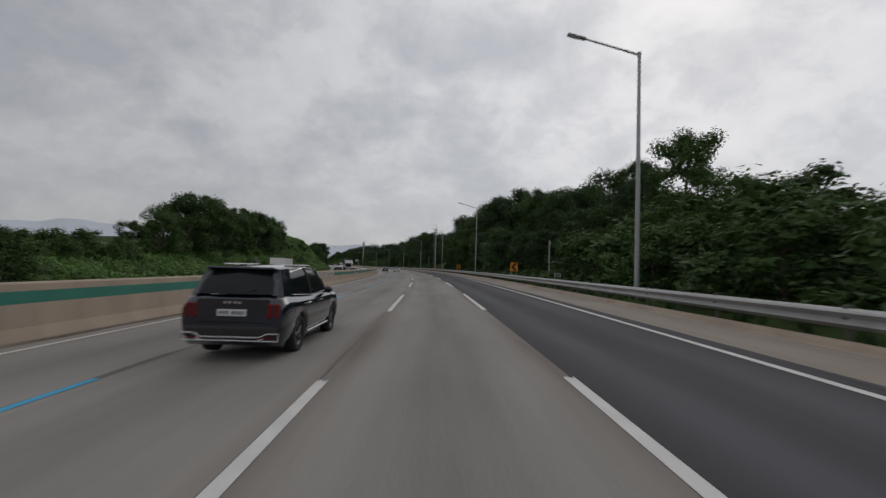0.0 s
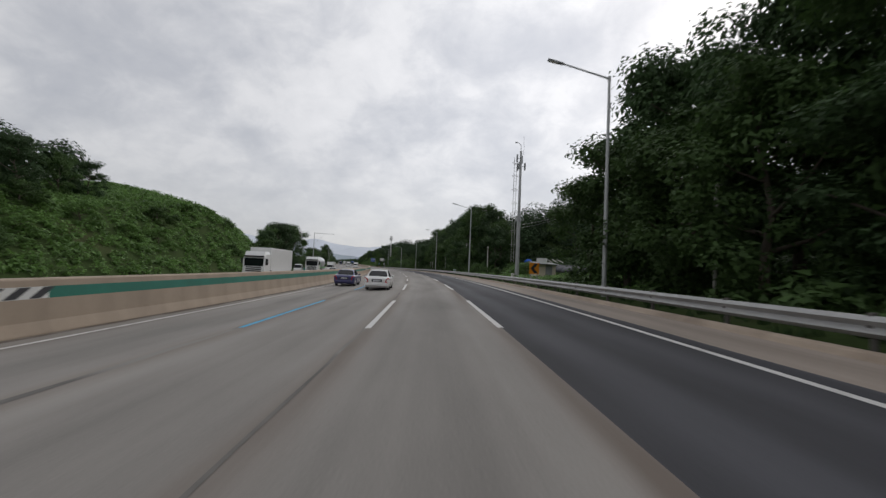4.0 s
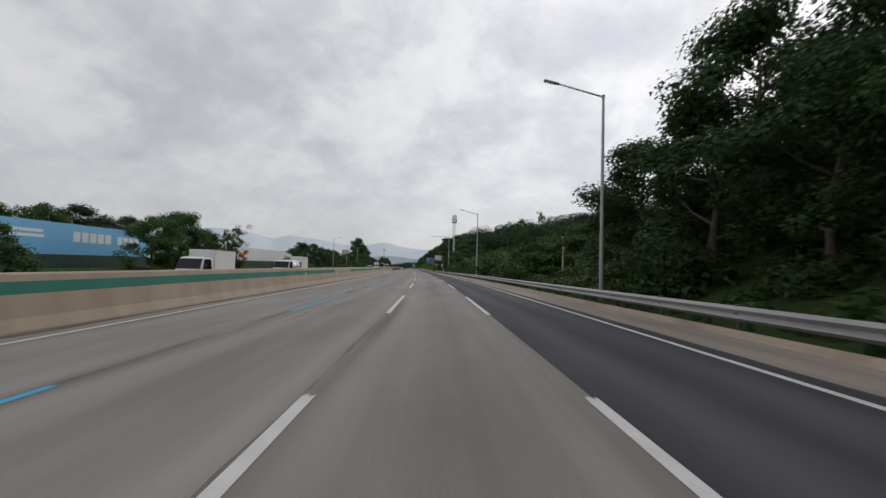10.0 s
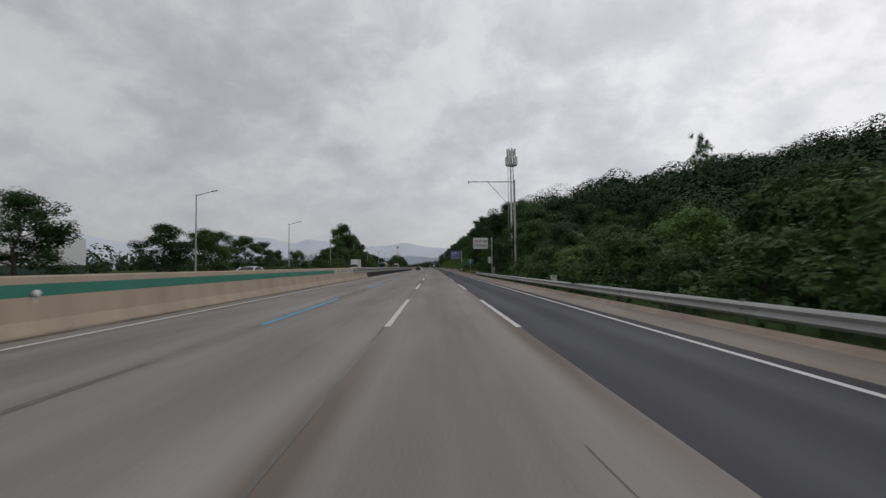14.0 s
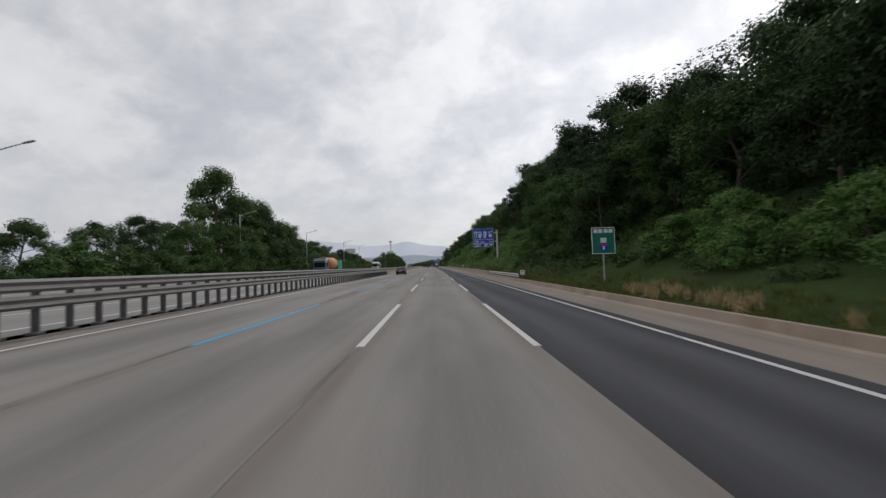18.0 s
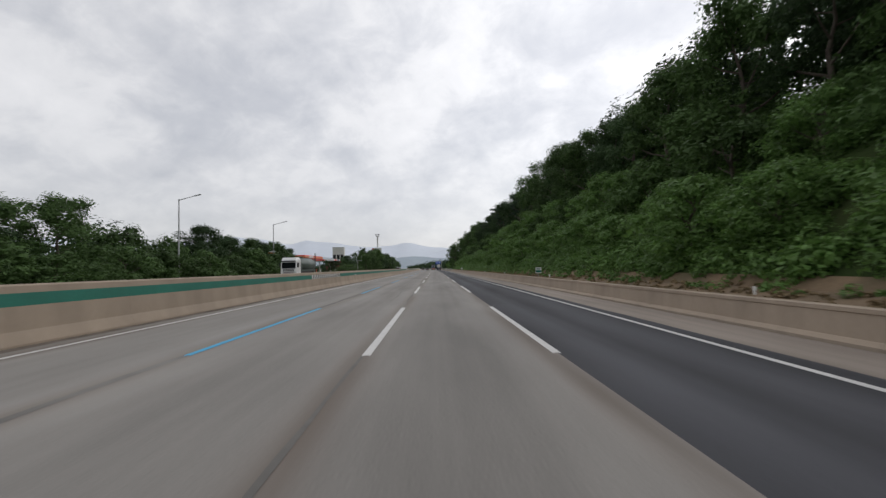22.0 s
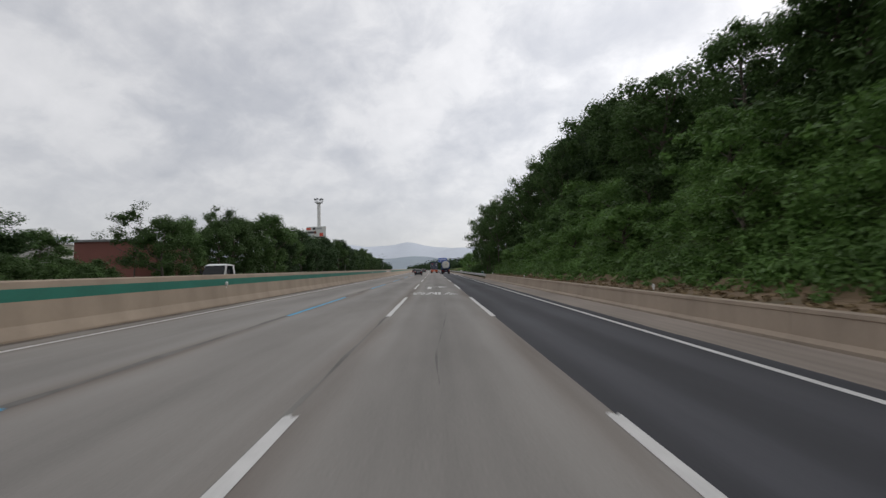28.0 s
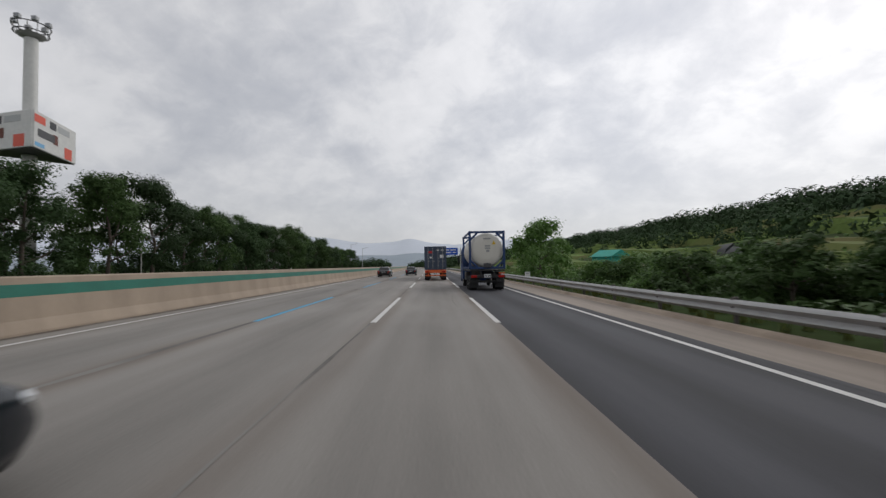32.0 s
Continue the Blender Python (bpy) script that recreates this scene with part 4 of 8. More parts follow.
for s, u, h in ((4, 12, 3.6), (9, 13.5, 4.2), (14, 11.8, 3.4), (18, 14, 4.8), (23, 12.2, 3.8), (27, 14.5, 5.0), (31, 12, 4.0), (12, 17, 4.6), (21, 18, 4.8), (30, 18, 5.5)):
    plant("bush", s, u, h, rnd, 1.35)
for s in np.arange(797, 837, 3.6):
    plant("bush", float(s), 14 + rnd.uniform(-1.5, 4.5), rnd.uniform(2.2, 3.6), rnd, 1.3, "dark bush under the tall roadside trees")
for s, u, h in ((838, 12.2, 2.6), (841, 13.6, 3.0), (844, 12.4, 2.7), (848, 13.2, 2.8), (851, 12.0, 2.2), (839, 17, 2.6), (857, 13.0, 2.0)):
    plant("bush", s, u, h, rnd, 1.35)
# left side, before and behind the green cutting
s = -20.0
while s < 36:
    plant("bush", s, -31.5 + rnd.uniform(-1, 1), rnd.uniform(3.5, 5.0), rnd, 1.2)
    s += 4.0
for s in (62, 68, 74, 80, 86, 92, 99, 106, 114, 121, 128, 136, 144, 152, 160, 168):
    plant("oak", s, -41 + rnd.uniform(-1.5, 1.5) - max(0, s - 130) * 0.12, float(np.interp(s, (60, 72, 82, 98, 130, 168), (5, 7.5, 12, 11, 9.5, 5.5))) * rnd.uniform(.9, 1.1), rnd, 1.1)
for s in np.arange(66, 203, 5.2):
    plant("shrub" if rnd.random() < .6 else "bush", float(s), rnd.uniform(-40, -32), rnd.uniform(1.3, 2.6), rnd, 1.4, "green bush on the planted cutting")
for s in (37, 42, 47, 52, 57):
    plant("bush", s, -38 + rnd.uniform(-2, 2), rnd.uniform(2.4, 3.6), rnd, 1.3)
for s, u, h in ((207, -32.6, 5.0), (212, -33.5, 7.2), (217, -35, 8.4), (222, -33.5, 11.5), (228, -36.5, 12.2), (233, -33.5, 13), (238, -36, 13), (243, -33.5, 13)):
    plant("oak", s, u, h, rnd, 1.0, "green broadleaf tree beside the opposite carriageway")
for s, u, h in ((250, -35, 2.2), (256, -36, 2.0), (262, -38, 2.3), (268, -36, 2.2), (273, -40, 3), (277, -37, 4.3), (284, -36, 3.8), (291, -38, 4.2), (300, -38, 4.5), (320, -36.5, 7.6), (324, -35, 8.4), (328, -37, 8.8), (332, -35.5, 6.8), (336, -36.5, 5.2), (341, -35.5, 4.2), (317, -54, 8.5), (322, -52.5, 9.5), (329, -53, 10.5), (335, -54, 9), (341, -53, 9.8), (306, -53, 8), (393, -35, 7.6), (400, -34, 8), (397, -38, 7),
                (424, -37, 7.6), (431, -35, 7.4), (438, -37.5, 7.8), (445, -35, 7), (456, -36, 6), (466, -37, 5), (476, -35, 5.5)):
    plant("bush" if h < 6 else "oak", s, u, h, rnd, 1.2)
plant("tall", 341, -34, 8.7, rnd, 0.9, "airy young tree beside the opposite carriageway")
plant("tall", 337.5, -34.6, 6.9, rnd, 1.0, "airy young tree beside the opposite carriageway")
for s, u, h in ((542, -37, 19.3), (534, -41, 9), (551, -38, 15.0), (546, -33.5, 9), (556, -35.5, 15.5), (562, -38, 13), (574, -36, 12.4), (580, -38.5, 11.5), (537, -33.5, 8.5), (529, -35, 8.5), (521, -36, 8), (513, -35, 6.5), (506, -36, 6), (565, -36, 11)):
    plant("oak", s, u, h, rnd, 0.92 if h > 12 else 1.15, "large old tree with a dense uneven crown" if h > 12 else "green tree beside the opposite carriageway")
for s, u, h in ((563, -36, 8), (570, -34, 6), (577, -36, 6.5), (588, -37, 8), (596, -35, 6), (603, -38, 10), (610, -36, 9), (606, -42, 11), (618, -36, 6.5), (628, -37, 6), (636, -36, 9),
                (643, -35, 7.6), (648, -38, 8.2), (654, -34.5, 7.6), (659, -38, 8.6), (664, -35, 8), (669, -38, 8.4), (673, -35, 7)):
    plant("bush" if h < 7 else "oak", s, u, h, rnd, 1.1)
for s, u, h in ((732, -41, 5.0), (738, -40, 5.5), (757, -38, 7.8), (766, -40, 6.5), (762, -43, 6.5)):
    plant("bush" if h < 5 else "oak", s, u, h, rnd, 1.2)
s = 724.0
while s < 768:
    plant("bush", s, -33.6 + rnd.uniform(-.6, .6), rnd.uniform(2.9, 3.5), rnd, 1.3, "dark green hedge bush beside the opposite carriageway")
    s += rnd.uniform(2.4, 3.2)
for a, b, u, h in ((486, 560, -32.5, 3.4), (584, 645, -32.3, 3.8), (645, 674, -32.6, 5.4), (722, 768, -33, 2.4)):
    s = a
    while s < b:
        plant("bush", s, u + rnd.uniform(-.8, .8), h * rnd.uniform(.8, 1.2), rnd, 1.35, "dark green hedge bush beside the opposite carriageway")
        s += rnd.uniform(3.4, 4.8)
for s, u, h in ((182, 18.2, 2.2), (185, 20.5, 2.6), (188, 22.6, 2.5), (187, 19.0, 2.0), (191, 24.2, 2.6), (192, 20.8, 2.2), (178, 17.0, 1.8)):
    plant("shrub", s, u, h, rnd, 1.4, "green bush beside the small farm")
for s, u, h in ((479, 14.4, 2.4), (483, 15.8, 3.0), (487, 14.2, 2.5), (490, 16.0, 3.0), (494, 15.0, 2.4), (475, 15.5, 2.6), (471, 14.8, 2.3)):
    plant("shrub", s, u, h, rnd, 1.3, "bright green bush beside the dry grass verge")
s = 773.0
while s < 1010:
    plant("oak", s, -32.5 + rnd.uniform(-1, 1), float(np.interp(s, (768, 785, 800, 840, 900, 1000), (9.2, 10.2, 11.6, 11.8, 11, 9))) * rnd.uniform(.88, 1.08), rnd, 1.0, "broadleaf tree in a long roadside row")
    if rnd.random() < .75:
        plant("tall", s + 3, -37 + rnd.uniform(-1, 1), float(np.interp(s, (768, 785, 800, 840, 900, 1000), (9.4, 10.6, 12.3, 12.5, 11.5, 9.5))) * rnd.uniform(.88, 1.08), rnd, 1.1, "broadleaf tree in a long roadside row")
    s += rnd.uniform(5.6, 7.0)


def scrub(name, label, s0, s1, u0, u1, every, height, leaves, size, material, seed, category="bushes", blade=False):
    """Low leafy cover on a strip of land, too many plants to count."""
    g = np.random.default_rng(seed)
    n = int((s1 - s0) * (u1 - u0) / every)
    ss, uu = g.uniform(s0, s1, n), g.uniform(u0, u1, n)
    keep = np.array([noise.noise((a * .11, b * .16, seed)) > -0.8 for a, b in zip(ss, uu)])
    ss, uu = ss[keep], uu[keep]
    hh = height * g.uniform(.55, 1.25, len(ss))
    c = spots(ss, uu, land(ss, uu) + hh * 0.35)
    me = leaf_cloud(name, c, hh * 0.72, np.full(len(ss), leaves), size, material, seed, flat=0.8, shell=0.45, level=0.9, blade=blade)
    return tagged(new(name, me), label, category, kind="stuff")


for i, (a, b) in enumerate(((530, 575), (575, 620), (620, 690), (690, 745), (745, 800))):
    scrub("slope_shrubs", "bright green shrubs covering the steep roadside slope", a, b, 10.75, 20.5, 0.60, 1.0, 80, 0.14, M_SHRUB, 100 + i)
scrub("slope_shrubs", "rounded lumps of creeper over the steep slope", 534, 640, 11.0, 27, 2.1, 1.25, 150, 0.19, M_SHRUB, 140)
scrub("slope_shrubs", "rounded green bushes on the steep slope", 640, 800, 11.4, 21, 3.2, 1.3, 150, 0.18, M_SHRUB, 141)
scrub("slope_shrubs", "low green creepers at the foot of the slope", 556, 775, 10.6, 12.4, 0.34, 0.6, 70, 0.14, M_SHRUB, 151)
scrub("verge_weeds", "straggling green weeds on the earth bank", 556, 795, 9.7, 11.8, 0.7, 0.42, 44, 0.12, M_SHRUB, 150, "weeds")
scrub("undergrowth", "tall bushes under the trees of the crest", 500, 790, 18.5, 29, 3.0, 2.3, 110, 0.24, M_LEAF, 125)
scrub("slope_shrubs", "green undergrowth at the foot of the wooded slope", 446, 505, 12.8, 18, 1.6, 0.95, 70, 0.17, M_LEAF, 110)
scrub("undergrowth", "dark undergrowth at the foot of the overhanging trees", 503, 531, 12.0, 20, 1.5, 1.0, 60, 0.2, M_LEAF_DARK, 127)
scrub("undergrowth", "dark leafy undergrowth at the foot of the trees", -40, 126, 9.6, 18, 1.7, 1.0, 40, 0.28, M_LEAF, 111)
scrub("undergrowth", "green weeds and bushes round the small farm", 128, 204, 10.5, 34, 2.4, 0.65, 44, 0.2, M_SHRUB, 112)
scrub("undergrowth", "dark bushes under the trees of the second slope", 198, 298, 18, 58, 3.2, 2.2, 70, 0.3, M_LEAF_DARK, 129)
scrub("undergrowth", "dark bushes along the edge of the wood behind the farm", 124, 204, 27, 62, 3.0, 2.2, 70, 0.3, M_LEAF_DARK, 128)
scrub("undergrowth", "dark leafy undergrowth at the foot of the trees", 198, 315, 9.6, 18, 1.9, 0.9, 40, 0.28, M_LEAF, 113)
scrub("undergrowth", "low dark scrub on the open ground before the hill", 290, 320, 15, 46, 1.9, 0.95, 50, 0.26, M_LEAF_DARK, 132)
scrub("undergrowth", "green scrub between the guard rail and the hill", 314, 446, 10.2, 32, 3.6, 0.9, 44, 0.28, M_LEAF, 114)
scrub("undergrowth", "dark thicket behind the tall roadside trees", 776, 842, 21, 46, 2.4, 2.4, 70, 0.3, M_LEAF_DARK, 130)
scrub("undergrowth", "weeds under the roadside trees", 800, 870, 9.8, 24, 2.4, 0.7, 36, 0.24, M_LEAF, 115)
scrub("undergrowth", "weedy bushes along the open fields", 866, 1100, 10.5, 18, 5.0, 0.7, 46, 0.2, M_SHRUB, 116)
scrub("cutting_plants", "green creepers over the cutting beside the opposite carriageway", 34, 222, -58, -29.5, 0.85, 0.95, 36, 0.27, M_SHRUB, 117)
scrub("cutting_plants", "low green hedge beside the opposite carriageway", 440, 676, -35, -29.8, 1.8, 1.0, 30, 0.32, M_LEAF, 118)
scrub("cutting_plants", "grassy strip beside the opposite carriageway", 205, 440, -34, -29.6, 3.0, 0.5, 30, 0.30, M_LEAF, 119)
scrub("hedge", "long clipped dark green hedge beside the opposite carriageway", 724, 762, -37, -31.5, 0.9, 1.5, 70, 0.2, M_LEAF, 131, "hedge")
scrub("verge_grass", "rough green grass on the verge", 450, 548, 8.7, 12.0, 0.28, 0.22, 30, 0.14, M_GRASS, 120, "grass", True)
scrub("verge_grass", "rough grass under the guard rail", -40, 450, 8.6, 9.8, 0.4, 0.2, 30, 0.15, M_LEAF_DARK, 121, "grass", True)
scrub("verge_grass", "rough grass under the guard rail", 792, 1000, 8.6, 10.5, 0.5, 0.25, 30, 0.15, M_GRASS, 122, "grass", True)
scrub("dry_grass", "tall straw-coloured dry grass on the verge", 471, 492, 9.3, 11.4, 0.9, 0.36, 90, 0.2, M_STRAW, 123, "grass", True)
scrub("dry_litter", "brown dry litter along the top of the low wall", 550, 795, 8.7, 10.6, 0.16, 0.15, 34, 0.11, M_DRYGRASS, 124, "litter")


def woodland(name, label, s0, s1, u0, u1, every, size, seed, per=150, crown=3.4, lift=0.0):
    """A far hillside of tree crowns."""
    g = np.random.default_rng(seed)
    n = int((s1 - s0) * (u1 - u0) / every)
    ss, uu = g.uniform(s0, s1, n), g.uniform(u0, u1, n)
    r = crown * g.uniform(.6, 1.45, n)
    c = spots(ss, uu, land(ss, uu) + r * 1.1 + lift * g.uniform(.0, 1.2, n))
    core = np.full(n, max(12, per // 6))
    cs, rs = np.concatenate([c, c - np.array([0, 0, .3]) * r[:, None]]), np.concatenate([r, r * 0.75])
    counts = np.concatenate([np.full(n, per), core])
    sizes = np.repeat(np.concatenate([np.full(n, size), np.full(n, size * 1.8)]), counts)
    me = leaf_cloud(name, cs, rs, counts, sizes, M_FARWOOD, seed, flat=0.95, shell=0.93, level=0.45, fuzz=0.18, ruffle=0.26)
    return tagged(new(name, me), label, "woodland", kind="stuff")


M_CROP = mat("pale_green_crops", (0.115, 0.165, 0.048), 0.9, vary=0.35, scale=0.06, fine=0.8, by_object=0.5, spec=0.05, stain=(0.17, 0.14, 0.075), stain_at=(0.5, 0.68))
for i in range(13):
    u0 = 27 + i * 11.0 + (i % 3) * 2
    rnd_t = random.Random(300 + i)
    a0, a1 = 846 + rnd_t.uniform(0, 14) + i * 2, 1130 + rnd_t.uniform(0, 120)
    ss = np.arange(a0, a1, 6.0)
    us = [u0, u0 + 1.2, u0 + 5, u0 + 8.8]
    pts, faces = [], []
    for s in ss:
        w = 2.5 * math.sin(s * 0.031 + i)
        uu = np.array(us) + w
        zz = land([s] * 4, uu)
        top = max(zz[1:])
        pts += spots([s] * 4, uu, np.array([zz[0] - .3, top + .25, top + .35, top + .3])).tolist()
    for k in range(len(ss) - 1):
        faces += [(k * 4 + j, k * 4 + j + 1, k * 4 + 5 + j, k * 4 + 4 + j) for j in range(3)]
    me = bpy.data.meshes.new("field_terrace")
    me.from_pydata(pts, [], faces)
    me.materials.append(M_CROP)
    tagged(new("field_terrace", me), "pale green terraced crop field on the open hillside", "field", kind="structure")
scrub("field_crops", "rows of low crops on the terraced hillside", 856, 1150, 28, 130, 16, 0.6, 24, 0.3, M_SHRUB, 126, "crops")
for s, u, h in ((846, 12.6, 2.6), (851, 13.4, 3.0), (856, 12.4, 2.4), (848, 16, 2.8), (853, 17.5, 2.6), (861, 13.5, 2.0)):
    plant("shrub", s, u, h, rnd, 1.4, "bright green bush at the edge of the fields")
woodland("woodland", "dark green wooded hill behind the scrub", 300, 500, 30, 110, 40, 0.5, 201, 620, 3.1, 0.8)
woodland("woodland", "dense trees behind the planted cutting", 98, 176, -58, -45, 16, 0.4, 212, 420, 2.4, 1.0)
woodland("woodland", "dense dark trees behind the roadside trees", 64, 130, 24, 42, 22, 0.36, 208, 520, 3.2, 2.0)
woodland("woodland", "dense dark trees behind the small farm", 112, 216, 37, 66, 20, 0.48, 209, 900, 3.5, 1.9)
woodland("woodland", "dense dark trees behind the roadside trees", 200, 298, 24, 56, 24, 0.36, 210, 620, 3.2, 1.8)
woodland("woodland", "dense dark trees along the crest of the slope", 450, 704, 23, 38, 24, 0.36, 211, 720, 3.6, 1.4)
woodland("woodland", "dense dark trees along the crest of the slope", 704, 738, 24, 34, 22, 0.36, 216, 720, 2.8, 0.4)
woodland("woodland", "dense dark trees along the crest of the slope", 738, 776, 23, 36, 22, 0.36, 215, 720, 2.8, 0.2)
woodland("woodland", "dense trees behind the opposite roadside hedge", 566, 676, -58, -40, 26, 0.4, 214, 330, 2.7, 1.6)
woodland("woodland", "larger rounded trees standing out of the wooded hill", 318, 470, 40, 110, 300, 0.5, 213, 800, 3.6, 0.3)
woodland("woodland", "dark green wooded hill crest", 330, 640, 110, 240, 90, 0.62, 202, 420, 4.8)
woodland("woodland", "scattered orchard trees on the open hillside", 880, 1250, 60, 170, 260, 0.6, 203, 150, 2.6)
woodland("woodland", "wooded ridge above the open hillside", 860, 1700, 170, 330, 130, 1.5, 204, 110, 5.0)
woodland("woodland", "line of distant trees across the fields", 420, 1500, -330, -120, 900, 1.3, 205, 110, 4.2)
woodland("woodland", "far trees closing the view along the road", 1450, 2600, -260, -40, 420, 1.8, 206, 90, 6.0)
woodland("woodland", "far trees beside the road ahead", 1250, 2400, 25, 120, 420, 1.8, 207, 90, 6.0)

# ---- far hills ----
# distance haze is painted into these base colours, strongest on the far range
M_HILL_NEAR = mat("near_hills_blue_haze", (0.32, 0.365, 0.405), 1.0, vary=0.12, scale=0.004, fine=0.05, spec=0.0)
M_HILL_FAR = mat("far_hills_blue_haze", (0.60, 0.64, 0.70), 1.0, vary=0.06, scale=0.003, fine=0.03, spec=0.0)


def ridge(name, label, dist, from_deg, to_deg, low, high, seed, material):
    """A range of hills round the horizon; degrees count from the start's straight-ahead to the left."""
    sh = Shape()
    n = 160
    rows = [[], [], []]
    for i in range(n + 1):
        f = i / n
        a = radians(from_deg + (to_deg - from_deg) * f)
        h = low + (high - low) * (0.5 + 0.5 * noise.fractal((f * 6, seed, 0.0), 1.3, 2.0, 4)) * math.sin(math.pi * min(1, max(0, f))) ** 0.35
        for row, d, z in zip(rows, (dist, dist + 220, dist + 500), (-12.0, h * 0.55, h)):
            row.append((-math.sin(a) * d, math.cos(a) * d, z))
    sh.loft(rows, closed=False, caps=False, smooth=True)
    return solid(name, sh, material, label, "hills", "structure")


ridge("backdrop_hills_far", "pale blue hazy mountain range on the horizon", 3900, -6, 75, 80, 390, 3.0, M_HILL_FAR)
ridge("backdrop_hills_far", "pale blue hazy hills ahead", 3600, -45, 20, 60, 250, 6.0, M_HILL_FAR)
ridge("backdrop_hills_near", "low wooded hills across the plain, tinted grey-blue with haze", 2700, 8, 60, 30, 105, 9.0, M_HILL_NEAR)

# ---- street lamps and poles ----
M_LAMP_HEAD = mat("grey_lamp_housing", (0.30, 0.31, 0.32), 0.45, 0.3, vary=0.1)
M_LAMP_GLASS = mat("lamp_lens", (0.62, 0.63, 0.60), 0.15, vary=0.05)


def street_lamp(label, height, arm, m, group):
    t = thing("street_lamp", label, "street lamp", group, m=m)
    p = Shape()
    p.rod((0, 0, -.3), (0, 0, 1.2), .12, .115, 12)
    p.rod((0, 0, 1.2), (0, 0, height), .115, .07, 12)
    part("pole", p, M_POLE, t)
    f = Shape()
    f.box((0, 0, .04), (.40, .40, .08), .015)
    for sx in (-1, 1):
        for sy in (-1, 1):
            f.rod((sx * .14, sy * .14, .06), (sx * .14, sy * .14, .14), .018, n=6)
    part("base_plate", f, M_ZINC, t)
    a = Shape()
    a.rod((0.06, 0, height - .06), (-arm * .82, 0, height + arm * .19), .055, .04, 8)
    a.rod((0, 0, height - .15), (0, 0, height + .08), .085, .085, 10)
    part("arm", a, M_POLE, t)
    tilt = pose(-arm * .90, 0, height + arm * .205, 0, 12, 0)
    h = Shape()
    h.box((0, 0, 0), (.85, .26, .10), .04, tilt)
    h.box((.40, 0, .0), (.20, .12, .13), .03, tilt)
    head = part("lamp_head", h, M_LAMP_HEAD, t)
    g = Shape()
    g.box((-.08, 0, -.055), (.50, .20, .02), .006, tilt)
    part("lens", g, M_LAMP_GLASS, head)
    return t


lamp = street_lamp("tall grey steel street lamp with a single arm over the road", 11.45, 3.3, stand(19.3, 9.3), "street lamps on the near side")
for s, taller in ((74.3, 1.031), (127, 1.035), (180, 1.048), (232, 1.032), (284.3, 1.004), (338.5, 1.026)):
    copy_thing(lamp, stand(s, 9.3) @ Matrix.Diagonal((1, 1, taller, 1)))
lamp2 = street_lamp("tall grey steel street lamp beside the opposite carriageway", 10.6, 2.6, stand(421.6, -31.3, 0, 180), "street lamps on the far side")
for s in (461, 500, 540, 577.5, 623, 655, 1010, 1050):
    copy_thing(lamp2, stand(s, -32.2, 0, 180))


def arm_pole(label, height, arm, m):
    """A camera pole: tall mast, straight arm, slanting brace."""
    t = thing("camera_pole", label, "pole", m=m)
    p = Shape()
    p.rod((0, 0, -.3), (0, 0, height * .55), .17, .15, 12)
    p.rod((0, 0, height * .55), (0, 0, height), .13, .11, 12)
    p.rod((0, 0, height * .55 - .1), (0, 0, height * .55 + .1), .19, n=12)
    part("mast", p, M_POLE, t)
    a = Shape()
    a.rod((0.1, 0, height - .25), (arm, 0, height - .2), .07, .06, 8)
    part("arm", a, M_POLE, t)
    b = Shape()
    b.rod((0, 0, height * .68), (arm * .58, 0, height - .25), .035, n=6)
    part("brace", b, M_POLE, t)
    c = Shape()
    c.box((arm, 0, height - .28), (.22, .40, .22), .04)
    c.rod((arm, 0, height - .2), (arm, 0, height + .02), .03, n=6)
    part("camera_box", c, M_LAMP_HEAD, t)
    return t


arm_pole("tall grey camera pole with a braced arm over the opposite lanes", 13.6, 7.2, stand(281, -31.6))
arm_pole("tall grey camera pole with a braced arm over the road", 14.3, 6.6, stand(426, 11.5, 0, 180))


